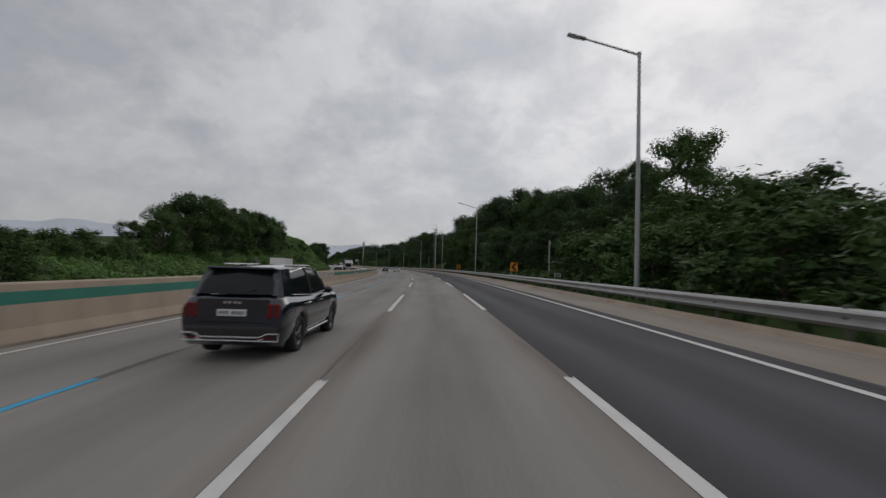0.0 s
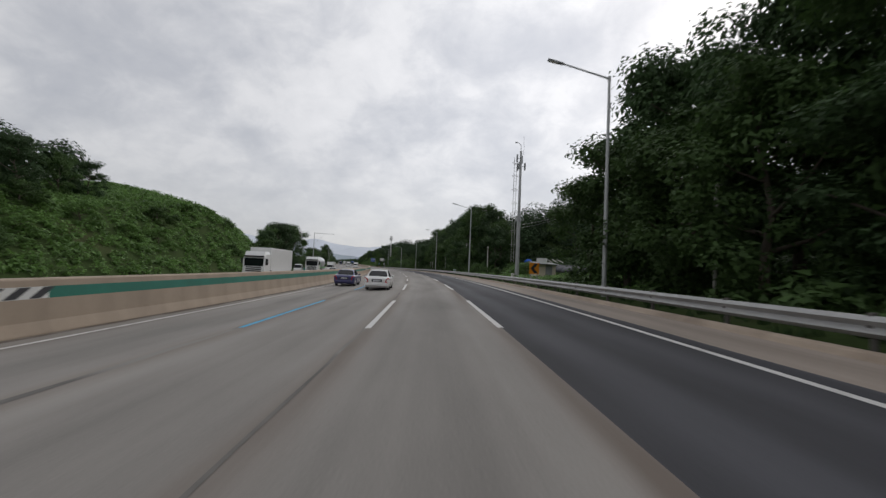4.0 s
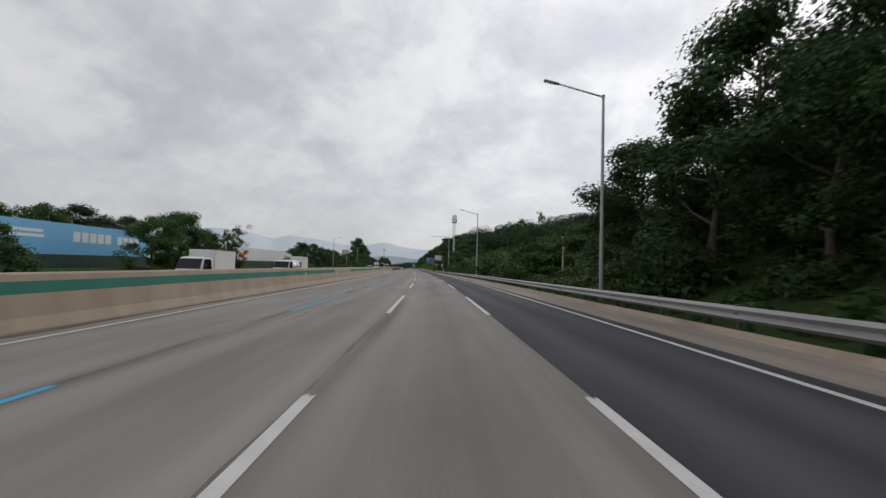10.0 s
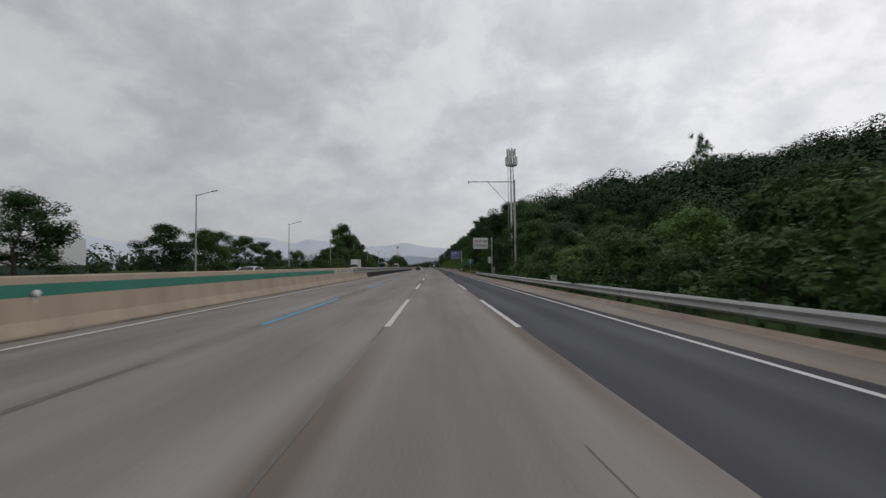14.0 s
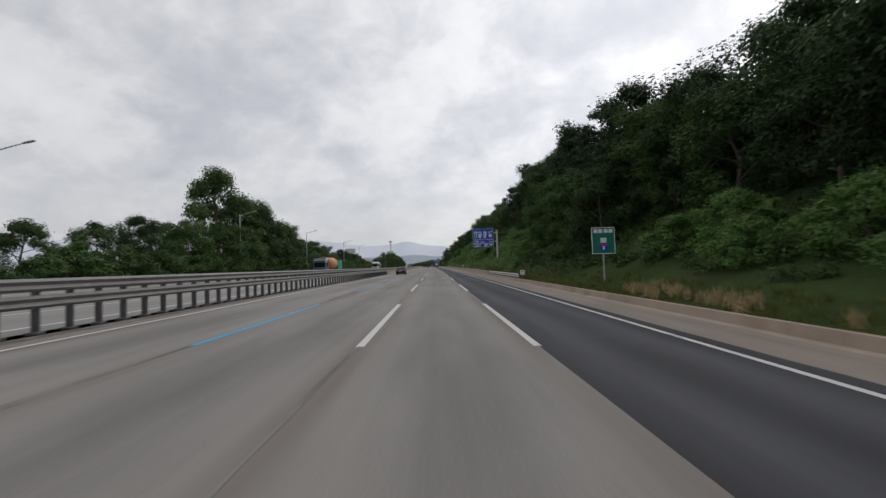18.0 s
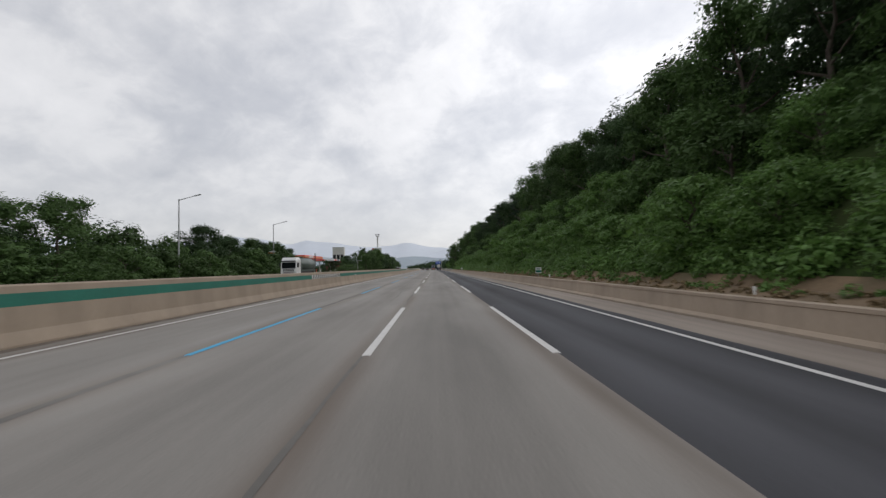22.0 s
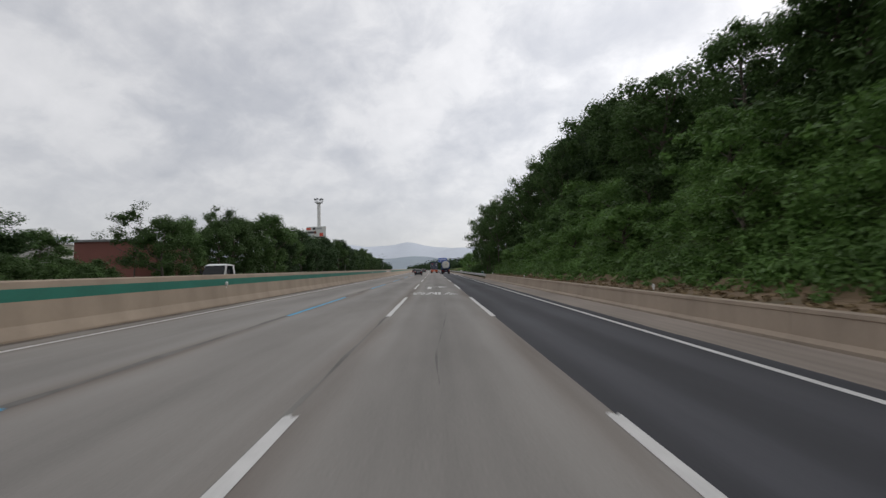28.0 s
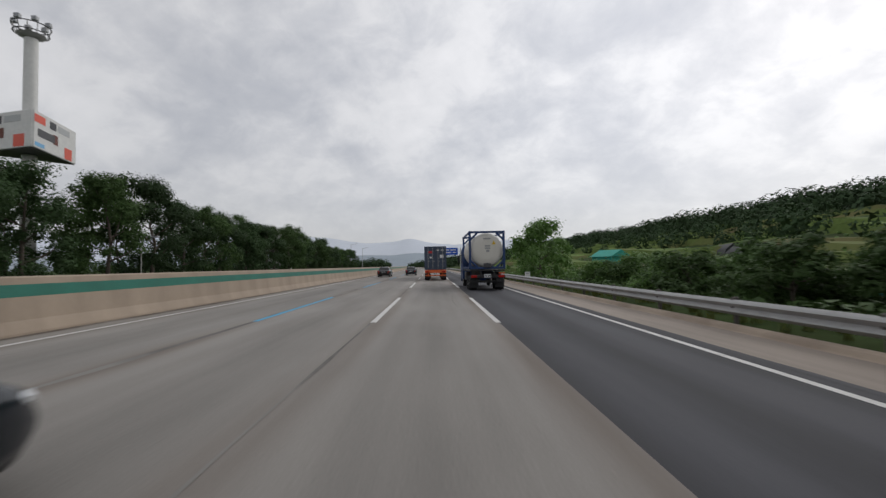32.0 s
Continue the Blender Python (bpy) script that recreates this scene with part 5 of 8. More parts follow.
def mast_tower():
    """Radio mast: steel tube, ladder with hoops, head with aerials."""
    t = thing("radio_mast", "grey steel radio mast with a hooped ladder and small aerials", "mast", m=on_land(154, 11.0, -.1))
    p = Shape()
    p.rod((0, 0, 0), (0, 0, 7.2), .24, .21, 14)
    p.rod((0, 0, 7.2), (0, 0, 15.2), .17, .13, 14)
    p.rod((0, 0, 6.95), (0, 0, 7.35), .29, n=14)
    part("tube", p, M_POLE, t)
    l = Shape()
    for x in (-.45, -.75):
        l.rod((x, 0, 2.2), (x, 0, 14.4), .025, n=6)
    for i in range(30):
        l.rod((-.45, 0, 2.4 + i * .4), (-.75, 0, 2.4 + i * .4), .015, n=5)
    part("ladder", l, M_ZINC, t)
    for i in range(7):
        h = Shape()
        z = 4.2 + i * 1.6
        ring = [(-.60 + .38 * math.cos(a * math.pi / 8), .38 * math.sin(a * math.pi / 8), z) for a in range(17)]
        for a, b in zip(ring, ring[1:]):
            h.rod(a, b, .018, n=5, caps=False)
        part("ladder_hoop", h, M_ZINC, t)
    for i, (a, z) in enumerate(((0, 13.4), (120, 13.4), (240, 13.4), (60, 14.3), (200, 14.3))):
        d = Vector((math.cos(radians(a)), math.sin(radians(a)), 0)) * .5
        h = Shape()
        h.rod((0, 0, z), d + Vector((0, 0, z)), .03, n=6)
        h.box(d + Vector((0, 0, z)), (.18, .18, .9), .03)
        part("aerial", h, M_LAMP_HEAD, t)
    c = Shape()
    c.rod((0, 0, 15.1), (-.05, 0, 16.0), .04, .03, 6)
    c.rod((-.05, 0, 16.0), (-.5, 0, 16.25), .03, .03, 6)
    c.box((-.6, 0, 16.2), (.3, .14, .14), .03)
    part("camera_arm", c, M_LAMP_HEAD, t)
    w = Shape()
    w.rod((.3, 0, 14.8), (.3, 0, 17.0), .014, n=5)
    part("whip_aerial", w, M_DARKSTEEL, t)
    return t


mast_tower()
p = Shape()
p.rod((0, 0, -1.0), (0, 0, 22.0 - ground_at(215, 52)), .16, .11, 10)
for dz in (.25, 1.1):
    p.box((0, 0, 21.9 - ground_at(215, 52) - dz), (1.6, .10, .12), .01)
solid("utility_pole", p, M_POLE, "tall utility pole among the trees behind the farm", "pole", m=on_land(215, 52))
for k in (0, 1):
    a, b = spot(154, 10.9, 6.2 + .35 * k), spot(215, 52 - .5 * k, 21.5 + .3 * k)
    p = Shape()
    pts = [a.lerp(b, i / 10) - Vector((0, 0, 3.2 * (i / 10) * (1 - i / 10))) for i in range(11)]
    for c, d in zip(pts, pts[1:]):
        p.rod(c, d, .017, n=5, caps=False)
    solid("power_cable", p, M_DARKSTEEL, "thin dark power cable from the radio mast into the trees", "cable", group="overhead cables")


def cell_tower():
    t = thing("antenna_tower", "slim white antenna tower with a ring of panel antennas", "tower", m=on_land(451, 15.8, -.2))
    z0 = 20.6
    p = Shape()
    for a in (0, 120, 240):
        d = Vector((math.cos(radians(a)), math.sin(radians(a)), 0)) * .42
        p.rod(d, d * .8 + Vector((0, 0, z0)), .12, .10, 10)
    for i in range(16):
        z = 1.0 + i * 1.25
        pts = [Vector((math.cos(radians(a)) * .39, math.sin(radians(a)) * .39, z)) for a in (0, 120, 240)]
        for a, b in zip(pts, pts[1:] + pts[:1]):
            p.rod(a, b, .03, n=5)
    part("lattice", p, M_HATCH_W, t)
    l = Shape()
    for y in (-.15, .15):
        l.rod((-.75, y, 1.5), (-.7, y, z0), .025, n=5)
    for i in range(44):
        l.rod((-.74, -.15, 2 + i * .42), (-.74, .15, 2 + i * .42), .014, n=4)
    part("ladder", l, M_ZINC, t)
    b = Shape()
    b.lathe([(0, .35), (.25, 1.15), (.45, 1.2), (.55, 1.0)], (0, 0, z0), (0, 0, 1), 18)
    part("platform", b, M_HATCH_W, t)
    for k, (n, r, z, hh) in enumerate(((9, 1.15, z0 + .5, 1.5), (8, .85, z0 + 1.9, 1.7))):
        for i in range(n):
            a = 2 * math.pi * i / n
            q = Shape()
            q.box((0, 0, hh / 2), (.16, .36, hh), .03, Matrix.Translation((math.cos(a) * r, math.sin(a) * r, z)) @ Matrix.Rotation(a, 4, "Z"))
            part("panel_antenna", q, M_HATCH_W, t)
    c = Shape()
    c.rod((0, 0, z0), (0, 0, z0 + 3.4), .09, n=8)
    c.rod((0, 0, z0 + 3.4), (0, 0, z0 + 5.6), .02, n=5)
    part("lightning_rod", c, M_ZINC, t)


cell_tower()
M_POST = mat("pale_concrete_post", (0.42, 0.41, 0.38), 0.8, vary=0.12, scale=1.5)
for i, (s, u, h) in enumerate(((39.6, 11.2, 3.7), (74.9, 10.9, 5.4), (123, 12.5, 5.0), (183.4, 13.3, 5.4), (206, 13.2, 6.6), (232, 12.2, 3.6), (254, 11.5, 2.8), (258, 11.5, 3.2), (304, 13.5, 3.0))):
    p = Shape()
    p.rod((0, 0, -.5), (0, 0, h - .5), .078, .068, 10)
    p.rod((0, 0, h - .5), (0, 0, h), .068, .06, 10)
    p.box((.0, -.12, h - .25), (.22, .08, .30), .02)
    for z in (.9, 1.2):
        p.rod((0, 0, z), (0, 0, z + .12), .084, n=10)
    solid("utility_post", p, M_POST, "plain pale grey utility post among the weeds", "post", m=on_land(s, u), group="utility posts")

# small flat-headed lamps by the long row of trees
for s in (737, 869, 1000):
    t = thing("park_lamp", "small lamp post with a flat sideways head", "lamp", "small lamps", m=stand(s, -29.8))
    p = Shape()
    p.rod((0, 0, -.3), (0, 0, 4.6), .06, .05, 8)
    part("pole", p, M_POST, t)
    p = Shape()
    p.box((.75, 0, 4.62), (1.5, .12, .10), .03)
    p.box((1.35, 0, 4.60), (.9, .34, .16), .04)
    part("lamp_head", p, M_LAMP_HEAD, t)

# ---- signs ----
M_SIGN_BLUE = mat("blue_sign_sheet", (0.008, 0.082, 0.50), 0.4, vary=0.06, scale=1.0)
M_SIGN_GREEN = mat("green_sign_sheet", (0.01, 0.17, 0.12), 0.4, vary=0.06)
M_SIGN_WHITE = mat("white_sign_sheet", (0.72, 0.72, 0.71), 0.4, vary=0.05)
M_SIGN_BLACK = mat("black_sign_paint", (0.025, 0.025, 0.03), 0.5, vary=0.1)
M_SIGN_RED = mat("red_sign_paint", (0.55, 0.035, 0.04), 0.5, vary=0.1)
M_SIGN_YELLOW = mat("orange_yellow_reflective_sheet", (0.75, 0.27, 0.012), 0.4, vary=0.06)
M_TAN_POLE = mat("cream_painted_steel", (0.56, 0.54, 0.49), 0.5, 0.1, vary=0.1)


def lettering(name, words, size, x, z, y, material, parent, centre=False, flat=False):
    """Words standing up, seen from the road (from -y), as a mesh part; flat: lying on the ground."""
    cu = bpy.data.curves.new(name, "FONT")
    cu.body, cu.size, cu.extrude, cu.offset = words, size, 0.002, size * 0.016
    cu.align_x = "CENTER" if centre else "LEFT"
    ob = bpy.data.objects.new(name, cu)
    scene.collection.objects.link(ob)
    bpy.context.view_layer.update()
    me = bpy.data.meshes.new_from_object(ob.evaluated_get(bpy.context.evaluated_depsgraph_get()))
    bpy.data.objects.remove(ob)
    me.materials.clear()
    me.materials.append(material)
    t = new(name, me)
    t.matrix_basis = pose(x, y, z, 0 if flat else 90, 0, 0)
    t.parent = parent
    return t


def board(t, name, cx, z0, w, h, material, y=0.0, thick=.05, rim=None, label=""):
    s = Shape()
    s.box((cx, y, z0 + h / 2), (w, thick, h), .01)
    b = part(name, s, material, t, label)
    if rim:
        f = Shape()
        for px, pz, sx, sz in ((cx, z0 + .02, w, .04), (cx, z0 + h - .02, w, .04), (cx - w / 2 + .02, z0 + h / 2, .04, h), (cx + w / 2 - .02, z0 + h / 2, .04, h)):
            f.box((px, y - thick / 2 - .004, pz), (sx, .012, sz), .002)
        part("border", f, rim, b)
    return b


def bars(parent, rows, material, y, name="writing_bar"):
    """Writing too small to read: plain bars (x, z, width, height)."""
    for x, z, w, h in rows:
        s = Shape()
        s.box((x, y, z), (w, .01, h), .002)
        part(name, s, material, parent)


# blue rest-area sign on one leg
t = thing("rest_area_sign", "large blue rest-area sign with white symbols on a cream pole", "road sign", m=stand(552.0, 12.4, .48))
g0 = ground_at(551, 12.4)
p = Shape()
p.rod((0, 0, g0 - .5), (0, 0, 7.9), .20, .18, 14)
p.rod((0, 0, 7.9), (0, 0, 7.95), .20, n=14)
part("pole", p, M_TAN_POLE, t)
for z in (7.35, 5.75):
    p = Shape()
    p.rod((0.25, 0, z), (-1.3, 0, z), .07, n=8)
    p.box((-.25, 0, z), (.25, .32, .25), .03)
    part("bracket", p, M_TAN_POLE, t)
top_board = board(t, "sign_board", -2.75, 6.15, 4.0, 2.1, M_SIGN_BLUE, -.22, rim=M_SIGN_WHITE)
mid_board = board(t, "sign_board", -2.75, 5.42, 4.0, .70, M_SIGN_BLUE, -.22, rim=M_SIGN_WHITE)
low_board = board(t, "sign_board", -2.75, 4.72, 4.0, .66, M_SIGN_BLUE, -.22, rim=M_SIGN_WHITE)
fy = -.262


def symbol(name, boxes, rods=()):
    s = Shape()
    for x, z, w, h in boxes:
        s.box((x, fy, z), (w, .012, h), .02)
    for (x0, z0), (x1, z1), r in rods:
        s.rod((x0, fy, z0), (x1, fy, z1), r, n=8)
    part(name, s, M_SIGN_WHITE, top_board)


symbol("fork_and_spoon_symbol", [(-4.35, 6.95, .10, 1.0), (-4.35, 7.45, .30, .10), (-4.47, 7.60, .06, .34), (-4.35, 7.60, .06, .34), (-4.23, 7.60, .06, .34), (-4.0, 6.95, .10, 1.0), (-4.0, 7.55, .24, .40)])
symbol("fuel_pump_symbol", [(-3.40, 7.0, .50, 1.1), (-3.40, 7.62, .50, .20), (-3.08, 7.15, .08, .75), (-3.16, 6.80, .14, .08)])
symbol("charger_symbol", [(-2.42, 7.0, .46, 1.1), (-2.42, 7.62, .46, .20), (-2.10, 7.25, .08, .60), (-2.10, 7.58, .22, .12)])
symbol("repair_symbol", [(-1.35, 6.85, .62, .40), (-1.35, 7.12, .44, .24), (-1.52, 6.60, .12, .14), (-1.18, 6.60, .12, .14)], [((-1.62, 7.45), (-1.08, 7.68), .07), ((-1.62, 7.66), (-1.62, 7.36), .06), ((-1.08, 7.80), (-1.08, 7.52), .06)])
s_ = Shape()
s_.box((-3.40, fy - .008, 7.35), (.34, .008, .28), .01)
part("pump_window", s_, M_SIGN_BLUE, top_board)
s_ = Shape()
s_.add([(-2.36, fy - .010, 7.50), (-2.56, fy - .010, 7.08), (-2.42, fy - .010, 7.08), (-2.48, fy - .010, 6.72), (-2.28, fy - .010, 7.18), (-2.42, fy - .010, 7.18)], [(0, 1, 2, 3, 4, 5)])
part("bolt", s_, M_SIGN_BLUE, top_board)
lettering("sign_lettering", "죽암", .50, -4.55, 5.57, fy, M_SIGN_WHITE, mid_board)
lettering("sign_lettering", "Jugam", .36, -3.30, 5.60, fy, M_SIGN_WHITE, mid_board)
lettering("sign_lettering", "1", .58, -1.68, 5.56, fy, M_SIGN_WHITE, mid_board)
lettering("sign_lettering", "km", .38, -1.38, 5.57, fy, M_SIGN_WHITE, mid_board)
lettering("sign_lettering", "다음휴게소", .32, -4.60, 5.02, fy, M_SIGN_WHITE, low_board)
bars(low_board, [(-2.25, 5.12, .62, .26), (-1.30, 5.10, .75, .24), (-3.9, 4.84, 1.25, .10), (-2.25, 4.84, .60, .10)], M_SIGN_WHITE, fy)

# white warning board by the antenna tower
t = thing("warning_sign", "white board with red and black words on a grey post", "road sign", m=stand(446.3, 10.9))
p = Shape()
p.rod((0, 0, -.3), (0, 0, 7.45), .14, .13, 12)
part("post", p, M_POLE, t)
for z in (6.95, 5.85):
    p = Shape()
    p.rod((.15, 0, z), (-.95, 0, z), .05, n=8)
    part("bracket", p, M_POLE, t)
b_ = board(t, "sign_board", -2.15, 5.25, 2.85, 2.15, M_SIGN_WHITE, -.12, rim=M_ZINC)
lettering("sign_lettering", "과속", .50, -3.32, 6.52, -.155, M_SIGN_RED, b_)
lettering("sign_lettering", "은 위험", .50, -2.40, 6.52, -.155, M_SIGN_BLACK, b_)
lettering("sign_lettering", "안전거리유지", .455, -3.32, 5.68, -.155, M_SIGN_BLACK, b_)
n_ = board(t, "notice_board", -.42, 2.55, .62, 1.2, M_SIGN_WHITE, .35)
bars(n_, [(-.42, 3.5, .40, .06), (-.42, 3.25, .46, .06), (-.42, 3.0, .44, .06), (-.42, 2.78, .46, .06)], M_POLE, .318)
p = Shape()
p.box((.35, .3, 1.2), (.45, .35, 1.3), .03)
p.rod((.35, .3, -.2), (.35, .3, .7), .06, n=8)
part("control_box", p, M_TAN_POLE, t)

# green route sign
t = thing("route_sign", "green route-number sign with white writing on a grey post", "road sign", m=stand(496, 11.2))
p = Shape()
p.rod((0, .06, -.2), (0, .06, 3.6), .06, n=10)
part("post", p, M_POLE, t)
b_ = board(t, "sign_board", 0, 2.35, 1.55, 1.75, M_SIGN_GREEN, 0, rim=M_SIGN_WHITE)
bars(b_, [(-.50, 3.86, .26, .24), (-.18, 3.86, .26, .24), (.18, 3.86, .26, .24), (.50, 3.86, .26, .24), (0, 3.25, .40, .32)], M_SIGN_WHITE, -.033)
s_ = Shape()
s_.add([(-.28, -.034, 3.02), (-.30, -.034, 2.72), (0, -.034, 2.45), (.30, -.034, 2.72), (.28, -.034, 3.02), (0, -.034, 3.08)], [(0, 1, 2, 3, 4, 5)])
part("shield", s_, M_SIGN_BLUE, b_)
bars(b_, [(0, 2.95, .52, .10)], M_SIGN_RED, -.036, "shield_band")
bars(b_, [(0, 2.74, .12, .22)], M_SIGN_WHITE, -.038)


def chevron(s, u, z):
    t = thing("chevron_sign", "orange curve chevron sign with a black arrow pointing to the inside", "road sign", "curve chevrons", m=stand(s, u, 0, 0))
    for x in (-.28, .28):
        p = Shape()
        p.rod((x, .05, -.4), (x, .05, z + .4), .035, n=8)
        part("post", p, M_ZINC, t)
    b = board(t, "sign_board", 0, z - .48, .86, .98, M_SIGN_YELLOW, 0, .03)
    a = Shape()
    y = -.021
    a.add([(.02, y, z + .44), (.34, y, z + .44), (-.02, y, z + .01), (.34, y, z - .42), (.02, y, z - .42), (-.34, y, z + .01)], [(0, 1, 2, 5), (5, 2, 3, 4)])
    part("arrow", a, M_SIGN_BLACK, b)


chevron(47.6, 9.7, 1.55)
chevron(95.5, 9.15, 1.45)
chevron(142.0, 9.6, 1.55)
for s, u, g in ((32, 9.6, 1), (202, 9.9, 1), (400, 9.6, 0), (515, 9.6, 0), (608, 9.3, 1), (716, 9.2, 0), (812, 10.2, 1), (866, 9.4, 0)):
    z = max(0.1, ground_at(s, u))
    t = thing("distance_marker", "small square green and white roadside distance marker" if g else "small square white roadside marker", "marker", "roadside markers", m=stand(s, u, z))
    p = Shape()
    p.rod((0, .04, -.3), (0, .04, .75), .03, n=8)
    part("post", p, M_ZINC, t)
    b = board(t, "plate", 0, .42, .52, .52, M_SIGN_WHITE, 0, .02)
    if g:
        bars(b, [(0, .58, .46, .20)], M_SIGN_GREEN, -.012, "green_field")
    bars(b, [(0, .80, .30, .10)], M_SIGN_GREEN if g else M_POLE, -.012)
for i, s in enumerate((560, 580, 601, 622, 643, 664, 690, 738, 762, 784)):
    p = Shape()
    p.rod((0, 0, 0), (0, 0, .12), .03, n=8)
    p.box((0, 0, .16), (.10, .05, .12), .015)
    solid("reflector", p, M_SIGN_WHITE, "small white delineator on top of the low wall", "reflector", m=stand(s, 8.45, .84), group="wall reflectors")
for i, s in enumerate((25, 62, 101, 166, 214, 252, 295, 345, 375, 412, 620, 662, 700, 742, 790)):
    p = Shape()
    p.lathe([(0, .09), (.05, .09), (.06, .02)], (0, 0, 0), (1, 0, 0), 12)
    p.box((-.02, 0, -.14), (.05, .05, .24), .01)
    solid("reflector", p, M_SIGN_WHITE, "round reflector fixed to the median barrier", "reflector", m=stand(s, -9.74, .98), group="barrier reflectors")

# ---- blue sign far along the road ----
t = thing("direction_sign", "blue direction sign on a cream pole far along the road", "road sign", m=stand(962, 10.2))
p = Shape()
p.rod((0, 0, -.5), (0, 0, 7.6), .19, .16, 12)
part("pole", p, M_TAN_POLE, t)
p = Shape()
p.rod((.2, 0, 6.4), (-3.6, 0, 6.4), .08, n=8)
part("arm", p, M_TAN_POLE, t)
b_ = board(t, "sign_board", -3.2, 5.2, 4.6, 2.3, M_SIGN_BLUE, -.14, rim=M_SIGN_WHITE)
bars(b_, [(-4.3, 6.8, 1.2, .35), (-2.4, 6.8, 1.8, .35), (-4.0, 6.0, 1.8, .3), (-2.0, 6.0, 1.0, .3)], M_SIGN_WHITE, -.18)

# ---- writing and arrow on the road ----


def stencil(name, strokes, rings, s0):
    """Stretched road lettering: strokes (across, along, across, along, width) and oval rings, lying on the paving."""
    sh = Shape()
    for x0, y0, x1, y1, w in strokes:
        if abs(y1 - y0) < abs(x1 - x0) * 1.2:
            dx, dy = 0.0, w
        else:
            dx, dy = w / 2, 0.0
        sh.add([(x0 - dx, y0 - dy, 0), (x1 - dx, y1 - dy, 0), (x1 + dx, y1 + dy, 0), (x0 + dx, y0 + dy, 0)], [(0, 1, 2, 3)])
    for cx, cy, rx, ry, w in rings:
        n = 20
        pts = [(cx + math.cos(a * 2 * math.pi / n) * (rx - k * w), cy + math.sin(a * 2 * math.pi / n) * (ry - k * w * 1.4), 0) for k in (0, 1) for a in range(n)]
        sh.add(pts, [(a, (a + 1) % n, n + (a + 1) % n, n + a) for a in range(n)])
    sh.v = [tuple(q) for q in spots([s0 + y for x, y, z in sh.v], [x for x, y, z in sh.v], [.007] * len(sh.v))]
    return part(name, sh, M_WHITE_LINE, road)


stencil("road_letter", [(-1.0, 2.45, -1.0, 2.2, .16), (-1.42, 2.12, -.58, 2.12, .11), (-1.55, .60, -.5, .60, .11), (-1.2, .52, -1.3, .0, .17), (-.86, .52, -.76, .0, .17)],
        [(-1.0, 1.38, .42, .62, .16)], 749.1)
stencil("road_letter", [(-.52, 2.42, -.20, 2.42, .10), (-.13, 2.52, -.50, .0, .19), (-.04, 1.80, -.04, .70, .14), (.11, 2.52, .11, .0, .17), (.34, 2.52, .34, .0, .17)], [], 749.1)
stencil("road_letter", [(1.05, 2.48, .74, .85, .17), (1.0, 1.75, 1.42, .82, .19), (1.05, .85, 1.06, .2, .17), (.58, .11, 1.52, .11, .11)], [], 749.1)
stencil("road_arrow", [(-.42, .0, -.42, 3.7, .34), (-.58, 3.72, .42, 3.72, .24)], [], 756.6)
a = Shape()
a.add(spots([759.05, 760.35, 761.55], [.40, 1.22, .40], [.007] * 3).tolist(), [(0, 1, 2)])
part("road_arrow_head", a, M_WHITE_LINE, road)

# ---- vehicles ----
M_TYRE = mat("black_rubber", (0.018, 0.018, 0.019), 0.85, vary=0.2, scale=8)
M_RIM = mat("silver_alloy", (0.42, 0.43, 0.44), 0.35, 0.8, vary=0.08)
M_DARKRIM = mat("dark_machined_alloy", (0.10, 0.10, 0.105), 0.35, 0.7, vary=0.1)
M_CHROME = mat("bright_chrome", (0.72, 0.72, 0.72), 0.12, 1.0, vary=0.03)
M_GLASS = mat("dark_tinted_glass", (0.010, 0.012, 0.014), 0.08, vary=0.1, spec=0.32)
M_TRIM = mat("black_plastic_trim", (0.02, 0.02, 0.022), 0.6, vary=0.15)
M_RED_LENS = mat("red_lamp_lens", (0.42, 0.016, 0.012), 0.15, vary=0.1)
M_DARK_LENS = mat("deep_red_lamp_lens", (0.17, 0.010, 0.010), 0.12, vary=0.1)
M_CLEAR_LENS = mat("clear_lamp_lens", (0.62, 0.64, 0.66), 0.12, vary=0.1)
M_PLATE = mat("white_number_plate", (0.70, 0.72, 0.74), 0.4, vary=0.04)
M_NAVY = mat("dark_navy_car_paint", (0.007, 0.010, 0.021), 0.12, 0.0, vary=0.05, coat=1.0)
M_BLACKCAR = mat("black_car_paint", (0.003, 0.003, 0.0045), 0.10, 0.0, vary=0.05)
M_GREYBLUE = mat("dark_slate_car_paint", (0.012, 0.016, 0.022), 0.15, 0.0, vary=0.05)
M_WHITECAR = mat("white_vehicle_paint", (0.74, 0.74, 0.73), 0.35, vary=0.05, coat=0.5, stain=(0.55, 0.53, 0.50), stain_at=(0.6, 0.9))
M_SILVER = mat("silver_car_paint", (0.50, 0.51, 0.53), 0.3, 0.5, vary=0.06, coat=0.6)
M_PURPLE = mat("blue_violet_car_paint", (0.035, 0.035, 0.12), 0.3, 0.3, vary=0.08, coat=0.7)
M_ORANGE = mat("orange_chassis_paint", (0.62, 0.12, 0.03), 0.55, vary=0.18, scale=2)
M_CONTAINER = mat("slate_blue_container_paint", (0.055, 0.075, 0.115), 0.55, 0.1, vary=0.18, scale=1.5, stain=(0.10, 0.06, 0.04), stain_at=(0.66, 0.85))
M_FRAME_BLUE = mat("blue_steel_frame_paint", (0.022, 0.055, 0.16), 0.5, 0.1, vary=0.15, scale=2)
M_TANK_WHITE = mat("white_tank_shell", (0.70, 0.68, 0.62), 0.4, vary=0.08, scale=1.2, stain=(0.5, 0.46, 0.38), stain_at=(0.58, 0.85))
M_YELLOW = mat("yellow_label", (0.75, 0.50, 0.02), 0.5, vary=0.08)
